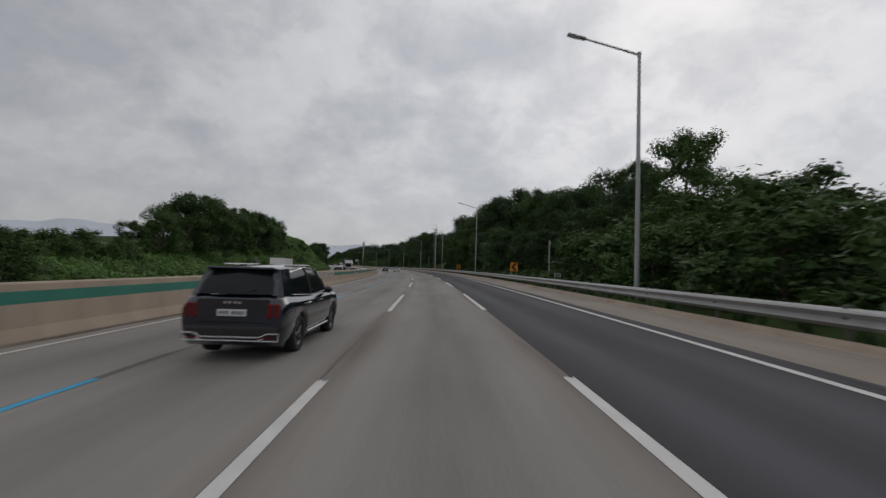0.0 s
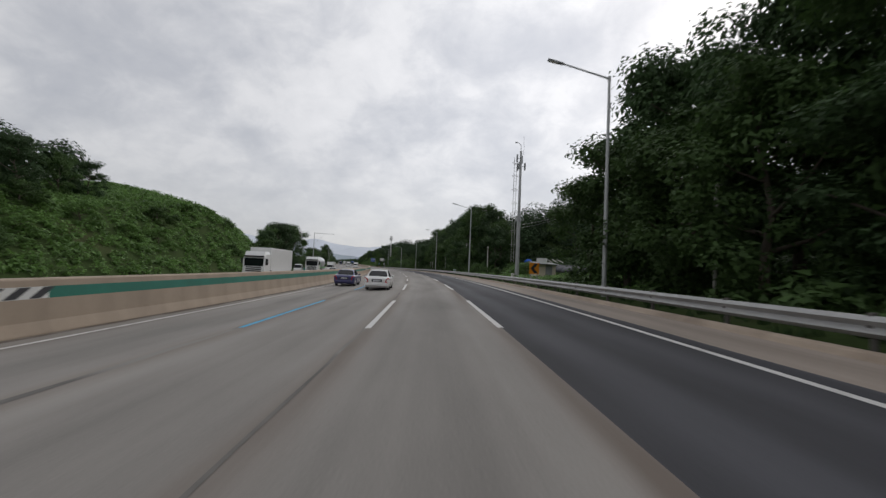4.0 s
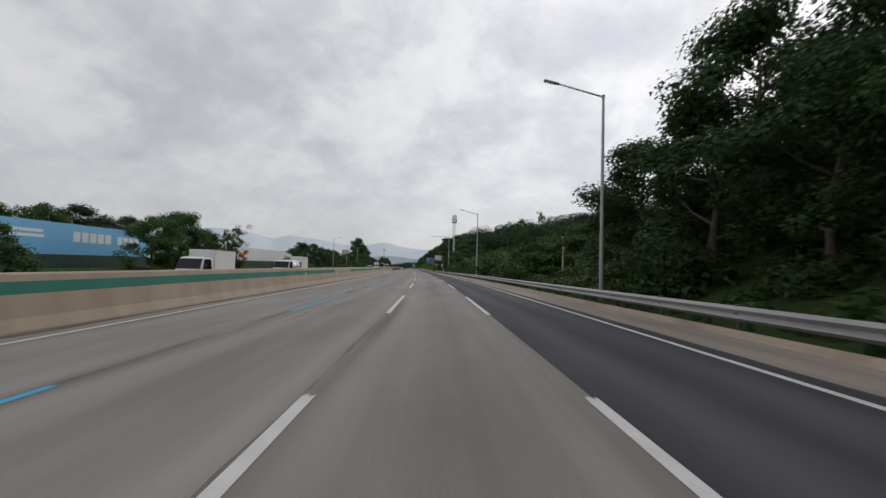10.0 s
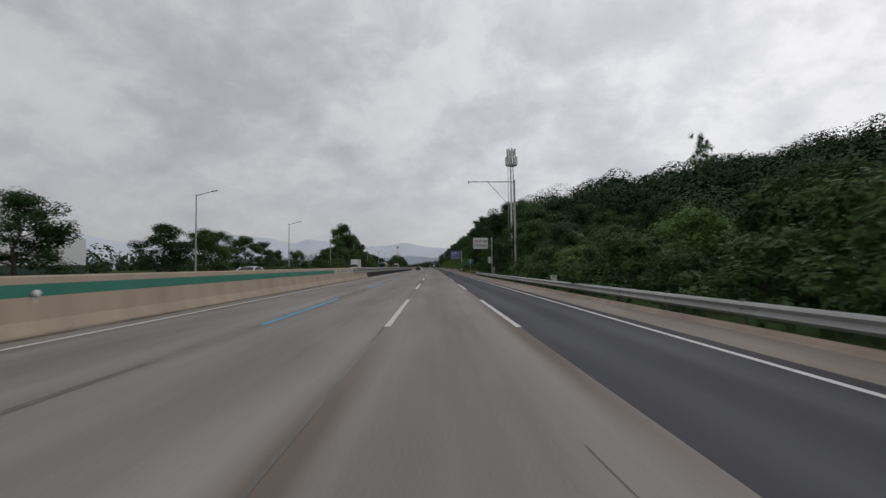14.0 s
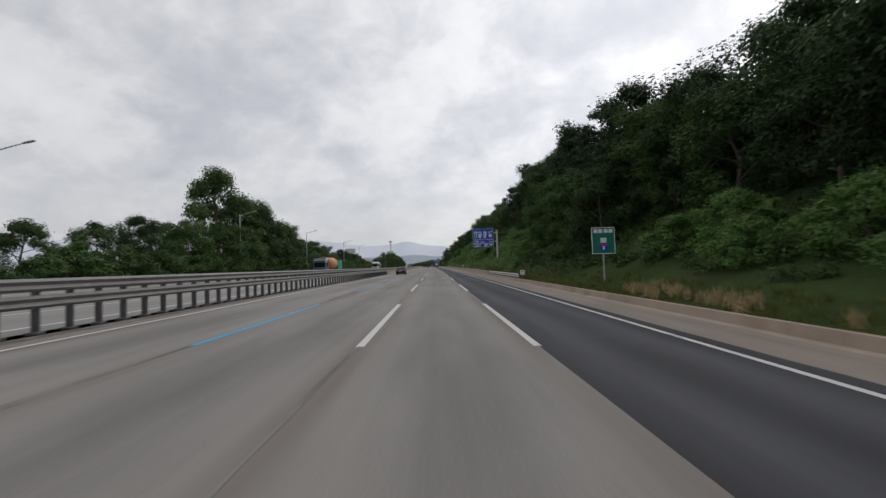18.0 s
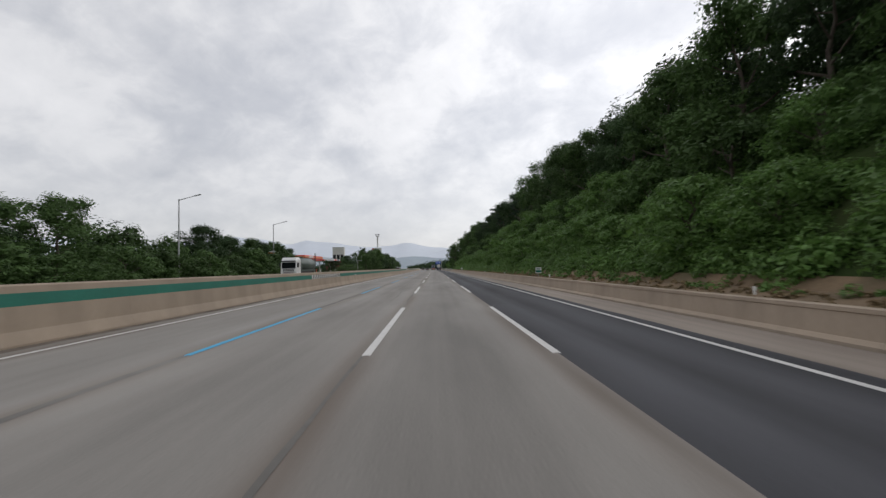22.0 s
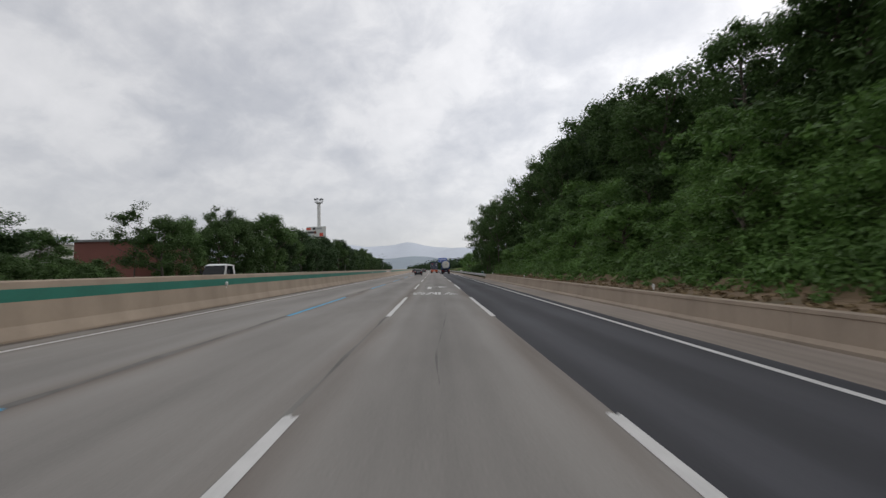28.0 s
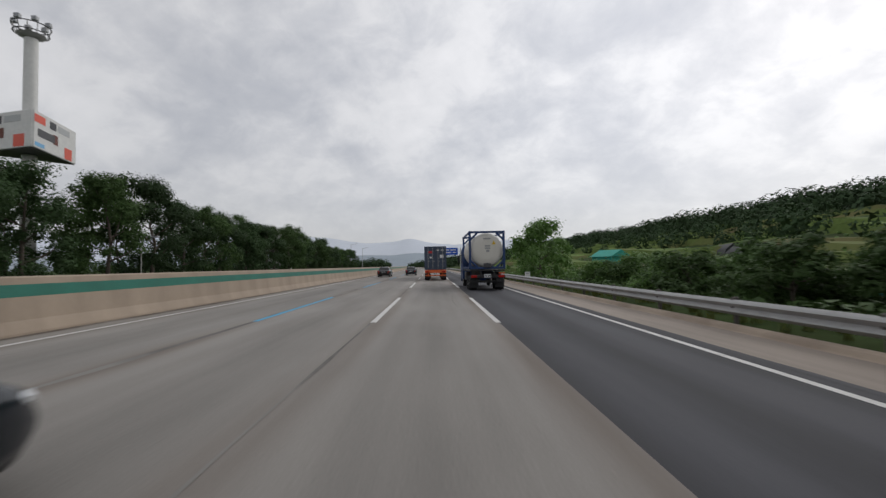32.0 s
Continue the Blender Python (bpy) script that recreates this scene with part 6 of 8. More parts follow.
M_CAB_BLUE = mat("slate_blue_cab_paint", (0.12, 0.15, 0.24), 0.35, 0.2, vary=0.1, coat=0.4)
M_TEAL = mat("teal_tarpaulin", (0.02, 0.30, 0.24), 0.7, vary=0.2, scale=1.5)
M_RUST_TANK = mat("orange_brown_drum", (0.50, 0.22, 0.07), 0.6, vary=0.2, scale=1.2)
M_LIME = mat("green_vehicle_paint", (0.05, 0.35, 0.06), 0.4, vary=0.1, coat=0.3)
M_GALV_TANK = mat("dull_silver_tank", (0.48, 0.50, 0.52), 0.35, 0.6, vary=0.12, scale=1.0)


def wheel(parent, x, y, r, w, side, spokes=5, rim_material=None, cover=False):
    """side: +1 has its face to the right."""
    rim_material = rim_material or M_RIM
    t = Shape()
    prof = [(-w / 2, r * .66), (-w / 2, r * .90), (-w * .36, r), (w * .36, r), (w / 2, r * .90), (w / 2, r * .66), (w * .28, r * .64)]
    t.lathe([(d * side, q) for d, q in prof], (x, y, r), (1, 0, 0), 26)
    wh = part("wheel", t, M_TYRE, parent)
    rs = Shape()
    rs.lathe([(side * w * .10, r * .64), (side * w * .42, r * .64), (side * w * .44, r * .58), (side * w * (.40 if cover else .18), r * .54)], (x, y, r), (1, 0, 0), 26)
    for i in range(spokes):
        a = 2 * math.pi * i / spokes + .3
        m = Matrix.Translation((x + side * w * .36, y, r)) @ Matrix.Rotation(a, 4, "X")
        rs.box((0, 0, r * .31), (w * .12, r * (.17 if not cover else .28), r * .60), .01, m)
    rs.lathe([(side * w * .2, r * .14), (side * w * .45, r * .13), (side * w * .47, r * .05)], (x, y, r), (1, 0, 0), 14)
    part("rim", rs, rim_material, wh)
    return wh


def car_body(spec):
    """The lower body as rings from tail to nose. spec: length, width, axles, wheel radius, lines of belt and nose."""
    L, W, R = spec["length"], spec["width"], spec["r"]
    axles = spec["axles"]
    top_line, low = spec["top"], spec["low"]
    ys = sorted(set([0, .03, .08, .16, .28, .42] + [L - q for q in (0, .03, .08, .16, .28, .45)] + [i * .11 for i in range(4, int(L / .11) - 3)]))
    sh = Shape()
    rings = []
    for y in ys:
        tail, nose = y, L - y
        sq = 1 - spec.get("tail_round", .10) * max(0, 1 - tail / .35) ** 2.2 - spec.get("nose_round", .20) * max(0, 1 - nose / .55) ** 2
        w = W / 2 * sq
        zt = float(np.interp(y, *zip(*top_line)))
        zb = low + .16 * max(0, 1 - tail / .25) ** 2 + .10 * max(0, 1 - nose / .3) ** 2
        arch = 0.0
        for a in axles:
            d = abs(y - a)
            if d < R * 1.16:
                arch = max(arch, math.sqrt((R * 1.16) ** 2 - d * d) + R * .95)
        zb2 = max(zb, arch) if arch else zb
        zs = zb + (zt - zb) * .62
        end = max(max(0, 1 - tail / .10), max(0, 1 - nose / .12))
        zt2 = zt - .05 * end
        flare = 1.0 + (.012 if arch else 0.0)
        half = [(w * .90 * flare, zb2), (w * .975 * flare, max(zb2 + .01, zb + (zt - zb) * .25)), (w * flare, max(zb2 + .02, zs * .94)), (w * .985, max(zb2 + .03, zs + (zt - zs) * .45)), (w * .93, zt2 - .02), (w * .80, zt2 + .005)]
        ring = [(-x, y, z) for x, z in half] + [(0, y, zt2 + .022)] + [(x, y, z) for x, z in reversed(half)]
        rings.append(ring)
    sh.loft(rings, closed=True, caps=True, smooth=True)
    return sh


def greenhouse(t, belt, roof, zb, zr, paint, mid=None, chrome=False, crown=.05, rear_pillar=.075):
    """Glass between the belt and the roof outlines; pillars and the roof panel in body colour. Outlines: (half width, y), tail to nose, three each."""
    (w0, y0), (w1, y1), (w2, y2) = belt
    (v0, q0), (v1, q1), (v2, q2) = roof
    z0, z1, z2 = zb
    r0, r1, r2 = zr
    low = [(-w0, y0, z0), (-w1, y1, z1), (-w2, y2, z2), (w2, y2, z2), (w1, y1, z1), (w0, y0, z0)]
    high = [(-v0, q0, r0), (-v1, q1, r1), (-v2, q2, r2), (v2, q2, r2), (v1, q1, r1), (v0, q0, r0)]
    for name, (a, b) in (("side_window", (0, 1)), ("side_window", (1, 2)), ("windscreen", (2, 3)), ("side_window", (3, 4)), ("side_window", (4, 5)), ("rear_window", (5, 0))):
        g = Shape()
        rows = []
        for f in (0, .35, .7, 1):
            bulge = .035 * math.sin(math.pi * f)
            row = []
            for e in (0, .5, 1):
                p = Vector(low[a]).lerp(Vector(low[b]), e).lerp(Vector(high[a]).lerp(Vector(high[b]), e), f)
                if name == "side_window":
                    p.x += bulge * (1 if p.x > 0 else -1)
                else:
                    p.y += (bulge + .08 * math.sin(math.pi * e)) * (1 if name == "windscreen" else -1) * (1 if e == .5 else .6)
                row.append(tuple(p))
            rows.append(row)
        g.loft(rows, closed=False, caps=False, smooth=True)
        part(name, g, M_GLASS, t)
    rf = Shape()
    n = 7
    rings = []
    for f in (0, .25, .5, .75, 1):
        y = q0 + (q2 - q0) * f
        hw = float(np.interp(y, (q0, q1, q2), (v0, v1, v2))) + .02
        z = float(np.interp(y, (q0, q1, q2), (r0, r1, r2)))
        rings.append([(hw * (2 * i / (n - 1) - 1), y, z - .01 + crown * (1 - (2 * i / (n - 1) - 1) ** 2)) for i in range(n)])
    under = [[(x, y, z - .03) for x, y, z in reversed(r)] for r in rings]
    rf.loft([a + b for a, b in zip(rings, under)], closed=True, caps=True, smooth=True)
    part("roof", rf, paint, t)
    for k, (i, r) in enumerate(((0, rear_pillar), (1, .035), (2, .045), (3, .045), (4, .035), (5, rear_pillar))):
        p = Shape()
        a, b = Vector(low[i]), Vector(high[i])
        sgn = 1 if a.x > 0 else -1
        m_ = a.lerp(b, .5) + Vector((sgn * .035, 0, 0))
        for c, d in ((a, m_), (m_, b)):
            p.rod(c + Vector((0, 0, -.03)), d, r, r, 6)
        part("pillar", p, M_TRIM if i in (1, 4) else paint, t)
    if chrome:
        for sgn in (-1, 1):
            c = Shape()
            pts = [(sgn * (w0 + .01), y0, z0 + .01), (sgn * (w1 + .02), y1, z1 + .01), (sgn * (w2 + .01), y2, z2 + .01)]
            for a, b in zip(pts, pts[1:]):
                c.rod(a, b, .012, n=5)
            up = [(sgn * (w0 + .015), y0, z0), (sgn * (v0 + .045), q0 + .1, r0 - .10), (sgn * (v1 + .04), q1, r1 - .02), (sgn * (v2 + .03), q2, r2 - .03), (sgn * (w2 + .01), y2, z2)]
            for a, b in zip(up, up[1:]):
                c.rod(a, b, .011, n=5)
            part("window_trim", c, M_CHROME, t)


def box_part(t, name, c, size, material, bevel=.015, label="", m=None):
    s = Shape()
    s.box(c, size, bevel, m)
    return part(name, s, material, t, label)


def rear_plate(t, y, z, x=0.0, w=.52, h=.115):
    p = box_part(t, "number_plate", (x, y, z), (w, .02, h), M_PLATE, .006)
    for i, dx in enumerate((-.20, -.14, -.08, 0.02, .08, .14, .20)):
        box_part(p, "plate_bar", (x + dx * w / .52, y - .013, z), (.035, .004, h * .55), M_SIGN_BLACK, .001)


def suv(name, label, paint, m, rear=True, group=""):
    t = thing(name, label, "car", group, m=m)
    spec = dict(length=4.81, width=1.90, r=.37, axles=(1.02, 3.83), low=.24, tail_round=.05, nose_round=.16,
                top=[(0, 1.05), (.10, 1.12), (.5, 1.11), (1.6, 1.06), (3.3, 1.05), (3.75, 1.07), (4.5, .97), (4.70, .86), (4.81, .74)])
    part("body", car_body(spec), paint, t)
    greenhouse(t, [(.71, .12), (.84, 2.0), (.74, 3.72)], [(.57, .40), (.66, 1.9), (.60, 2.95)], (1.16, 1.05, 1.06), (1.585, 1.665, 1.60), paint, chrome=True, rear_pillar=.045)
    for s in (-1, 1):
        q = Shape()
        q.loft([[(s * .80, .14, 1.02), (s * .845, .75, 1.03), (s * .72, .80, 1.62), (s * .66, .36, 1.60)], [(s * .76, .14, 1.02), (s * .80, .75, 1.03), (s * .68, .80, 1.62), (s * .62, .36, 1.60)]])
        part("quarter_panel", q, paint, t)
        q = Shape()
        q.loft([[(s * .68, .11, 1.12), (s * .86, .17, 1.10), (s * .69, .42, 1.60), (s * .555, .385, 1.60)], [(s * .68, .15, 1.12), (s * .83, .22, 1.10), (s * .66, .46, 1.58), (s * .555, .425, 1.58)]])
        part("rear_corner_panel", q, paint, t)
    for x, s in ((-.80, -1), (.80, 1)):
        wheel(t, x, 1.02, .37, .24, s, 5, M_DARKRIM)
        wheel(t, x, 3.83, .37, .24, s, 5, M_DARKRIM)
        c = Shape()
        c.box((s * .99, 3.05, 1.12), (.20, .14, .15), .05)
        c.rod((s * .86, 3.08, 1.06), (s * .95, 3.06, 1.09), .03, n=6)
        part("wing_mirror", c, paint, t)
        for y in (1.55, 2.55):
            box_part(t, "door_handle", (s * .955, y, .93), (.03, .20, .035), M_CHROME, .01)
        box_part(t, "sill_trim", (s * .925, 2.42, .34), (.04, 1.75, .05), M_CHROME, .012)
        box_part(t, "roof_rail", (s * .60, 1.75, 1.672), (.035, 1.7, .04), M_CHROME, .012)
        for k in (0, 1):
            lens = box_part(t, "tail_light", (s * (.80 - .13 * k), .025 - .01 * k, .885), (.095, .10, .27), M_DARK_LENS, .03)
        box_part(t, "head_light", (s * .74, 4.70, .78), (.26, .16, .12), M_CLEAR_LENS, .03)
        box_part(t, "fog_reflector", (s * .62, -.012, .44), (.32, .03, .075), M_DARK_LENS, .012)
    sp = Shape()
    sp.box((0, .30, 1.63), (1.28, .34, .045), .018, pose(0, 0, 0, -4, 0, 0))
    part("roof_spoiler", sp, paint, t)
    f = Shape()
    f.add([(-.025, .85, 1.70), (.025, .85, 1.70), (.025, 1.08, 1.70), (-.025, 1.08, 1.70), (0, .86, 1.82), (0, .92, 1.81)], [(0, 1, 4), (1, 2, 5, 4), (2, 3, 5), (3, 0, 4, 5)])
    part("aerial_fin", f, M_TRIM, t)
    tg = Shape()
    tg.box((0, .012, .88), (1.30, .05, .44), .05)
    part("tailgate", tg, paint, t)
    rear_plate(t, -.025, .845)
    lo = Shape()
    for i, x in enumerate((-.13, -.05, .05, .13)):
        lo.box((x, -.02, 1.02), (.055, .012, .035), .004)
    part("maker_mark", lo, M_CHROME, t)
    bp = Shape()
    bp.box((0, -.01, .52), (1.72, .10, .20), .05)
    part("bumper", bp, M_TRIM, t)
    st = Shape()
    for pts in ([(-.86, .50), (-.66, .50), (-.52, .435), (.52, .435), (.66, .50), (.86, .50)], [(-.86, .375), (.86, .375)], [(-.86, .50), (-.86, .375)], [(.86, .50), (.86, .375)], [(-.50, .375), (-.60, .42)], [(.50, .375), (.60, .42)]):
        for (a, c), (b, d) in zip(pts, pts[1:]):
            st.rod((a, -.066, c), (b, -.066, d), .014, n=6)
    part("bumper_trim", st, M_CHROME, t)
    wp = Shape()
    wp.rod((0, .085, 1.19), (.36, .10, 1.24), .012, n=5)
    part("rear_wiper", wp, M_TRIM, t)
    pan = Shape()
    pan.box((0, 2.4, .30), (1.30, 4.0, .14), .04)
    part("underbody", pan, M_TRIM, t)
    return t


suv("suv", "dark navy estate car with chrome bumper trim and tinted windows", M_NAVY, stand(7.95, -3.62) @ Matrix.Diagonal((1, 1, 1.05, 1)))


def saloon(name, label, paint, m, luxury=False, group="", turn_lamps=True):
    t = thing(name, label, "car", group, m=m)
    spec = dict(length=4.78, width=1.87, r=.335, axles=(.95, 3.80), low=.20, tail_round=.08, nose_round=.18,
                top=[(0, .86), (.06, .93), (.35, 1.00), (1.1, .985), (3.4, .965), (3.55, .97), (4.42, .84), (4.65, .74), (4.78, .60)])
    part("body", car_body(spec), paint, t)
    greenhouse(t, [(.72, .62), (.83, 1.95), (.72, 3.50)], [(.58, 1.22), (.63, 1.92), (.58, 2.62)], (.99, .975, .97), (1.40, 1.46, 1.41), paint, chrome=luxury, crown=.05, rear_pillar=.045)
    for s in (-1, 1):
        q = Shape()
        q.loft([[(s * .735, .60, .97), (s * .795, 1.05, .96), (s * .645, 1.46, 1.40), (s * .60, 1.20, 1.39)], [(s * .70, .60, .97), (s * .76, 1.05, .96), (s * .60, 1.46, 1.40), (s * .56, 1.20, 1.39)]])
        part("quarter_panel", q, paint, t)
    for x, s in ((-.78, -1), (.78, 1)):
        for y in (.95, 3.80):
            wheel(t, x, y, .335, .22, s, 12 if luxury else 5, None, luxury)
        c = Shape()
        c.box((s * .96, 3.05, 1.02), (.18, .13, .13), .045)
        c.rod((s * .82, 3.08, .97), (s * .92, 3.06, 1.0), .025, n=6)
        part("wing_mirror", c, paint, t)
        for y in (1.75, 2.75):
            box_part(t, "door_handle", (s * .93, y, .86), (.025, .19, .03), M_CHROME if luxury else paint, .008)
        tl = Shape()
        ring = [(.60, .60), (.64, .80), (.72, .90), (.84, .93), (.905, .88), (.90, .70), (.84, .57), (.70, .55)]
        tl.loft([[(s * (x_ * .97 + .02), y_ + max(0, x_ - .74) * .75, .74 + (z_ - .74) * k_) for x_, z_ in ring] for y_, k_ in ((-.03, .75), (-.018, .95), (.06, 1.0))], closed=True, caps=True, smooth=False)
        part("tail_light", tl, M_RED_LENS, t)
        box_part(t, "head_light", (s * .70, 4.62, .66), (.30, .16, .12), M_CLEAR_LENS, .04)
        if luxury:
            box_part(t, "side_strip", (s * .938, 2.6, .52), (.012, 2.1, .022), M_CHROME, .004)
    if luxury:
        st = Shape()
        pts = [(-.90, .12), (-.80, .0), (-.4, -.045), (.4, -.045), (.80, .0), (.90, .12), (.925, .60)]
        for (a, b), (c, d) in zip(pts, pts[1:]):
            st.rod((a, b, .50), (c, d, .50), .012, n=5)
        part("bumper_strip", st, M_CHROME, t)
        pf = Shape()
        pf.box((0, -.018, .83), (.80, .03, .035), .01)
        for s in (-1, 1):
            pf.rod((s * .40, -.02, .83), (s * .34, -.02, .62), .014, n=5)
        part("plate_surround", pf, M_CHROME, t)
    pr = Shape()
    pr.box((0, .005, .72), (.74, .03, .20), .02)
    part("plate_recess", pr, M_TRIM, t)
    rear_plate(t, -.020, .715, 0, .36 if luxury else .52, .15 if luxury else .11)
    bp = Shape()
    bp.box((0, .0, .42), (1.66, .10, .20), .05)
    part("bumper", bp, paint, t)
    f = Shape()
    f.rod((0, 1.42, 1.44), (0, 1.30, 1.53), .012, n=5)
    part("aerial", f, M_TRIM, t)
    pan = Shape()
    pan.box((0, 2.5, .26), (1.30, 4.1, .12), .04)
    part("underbody", pan, M_TRIM, t)
    return t


saloon("saloon_car", "black polished limousine with chrome trim and disc-like wheels", M_BLACKCAR, stand(550.95, -6.62), True)
saloon("saloon_car", "dark slate saloon car with a slim bright head lamp", M_GREYBLUE, stand(827.35 - 4.78, -3.66))
saloon("saloon_car", "white saloon car in the second lane", M_WHITECAR, stand(136, -3.5))
saloon("saloon_car", "blue-violet saloon car in the first lane", M_PURPLE, stand(143, -7.0))
saloon("saloon_car", "dark saloon car far along the second lane", M_GREYBLUE, stand(897, -3.5))
saloon("saloon_car", "brown-black saloon car far along the first lane", M_BLACKCAR, stand(886, -6.9))
saloon("saloon_car", "grey saloon car in the opposite lanes", M_SILVER, stand(182, -14, 0, 180))
suv("suv", "silver estate car in the opposite lanes", M_SILVER, stand(101, -14.2, 0, 180))
saloon("saloon_car", "silver saloon car in the opposite lanes", M_SILVER, stand(404, -16, 0, 180))


def heavy_axle(t, y, x, r=.50, w=.30, dual=True):
    for s in (-1, 1):
        wheel(t, s * x, y, r, w * (1.9 if dual else 1), s, 8)


def container_lorry(m):
    t = thing("container_lorry", "slate blue shipping container on an orange semi-trailer", "lorry", m=m)
    W, z0, H, L = 2.44, 1.22, 2.62, 12.2
    b = Shape()
    b.box((0, L / 2, z0 + H / 2), (W - .10, L - .12, H - .10), .02)
    for i in range(40):
        for s in (-1, 1):
            b.box((s * (W / 2 - .05), .35 + i * .295, z0 + H / 2), (.06, .15, H - .3), .02)
    con = part("container", b, M_CONTAINER, t)
    f = Shape()
    for s in (-1, 1):
        f.box((s * (W / 2 - .07), .05, z0 + H / 2), (.16, .14, H), .015)
    for z in (z0 + .08, z0 + H - .07):
        f.box((0, .05, z), (W - .3, .13, .15), .015)
    part("door_frame", f, M_CONTAINER, con)
    for s in (-1, 1):
        d = Shape()
        d.box((s * .57, .015, z0 + H / 2), (1.06, .04, H - .34), .012)
        for k in range(5):
            d.box((s * .57, -.012, z0 + .42 + k * .45), (.98, .03, .22), .012)
        dr = part("door", d, M_CONTAINER, con)
    for x in (-.82, -.30, .30, .82):
        r = Shape()
        r.rod((x, -.055, z0 + .12), (x, -.055, z0 + H - .12), .022, n=8)
        r.box((x + .10, -.07, z0 + .95), (.30, .03, .05), .008)
        for z in (.5, 1.3, 2.1):
            r.box((x, -.05, z0 + z), (.10, .05, .08), .01)
        part("lock_rod", r, M_ZINC, con)
    for x, z, w, h, mt in ((-.56, z0 + 1.98, .38, .26, M_SIGN_RED), (.72, z0 + 1.5, .40, .36, M_SIGN_WHITE), (-.52, z0 + 1.38, .22, .2, M_SIGN_WHITE), (.30, z0 + 2.2, .25, .12, M_SIGN_WHITE), (.78, z0 + 2.2, .30, .1, M_SIGN_WHITE)):
        box_part(con, "door_label", (x, -.032, z), (w, .008, h), mt, .002)
    c = Shape()
    for s in (-1, 1):
        c.box((s * .48, L / 2, 1.02), (.16, L - .2, .36), .02)
    for i in range(7):
        c.box((0, .5 + i * 1.85, 1.05), (2.3, .14, .16), .02)
    c.box((0, .04, 1.02), (2.42, .16, .34), .03)
    c.box((0, .10, .58), (2.36, .12, .14), .02)
    for s in (-1, 1):
        c.box((s * .8, .12, .78), (.10, .10, .36), .01)
    part("chassis", c, M_ORANGE, t)
    for s in (-1, 1):
        box_part(t, "tail_light", (s * .92, -.06, 1.0), (.42, .05, .14), M_RED_LENS, .02)
        box_part(t, "mud_flap", (s * .82, .35, .50), (.55, .02, .50), M_TRIM, .005)
    rear_plate(t, -.06, .78, 0, .45, .2)
    for y in (1.6, 2.9, 4.2):
        heavy_axle(t, y, .95)
    cab = Shape()
    cab.box((0, L + 1.9, 2.15), (2.46, 2.1, 2.9), .18)
    cb = part("cab", cab, M_WHITECAR, t)
    box_part(cb, "windscreen", (0, L + 2.95, 2.5), (2.1, .06, 1.0), M_GLASS, .02)
    heavy_axle(t, L + 2.3, 1.0, dual=False)
    heavy_axle(t, L - .4, .95)
    return t


container_lorry(stand(872.5, .45))


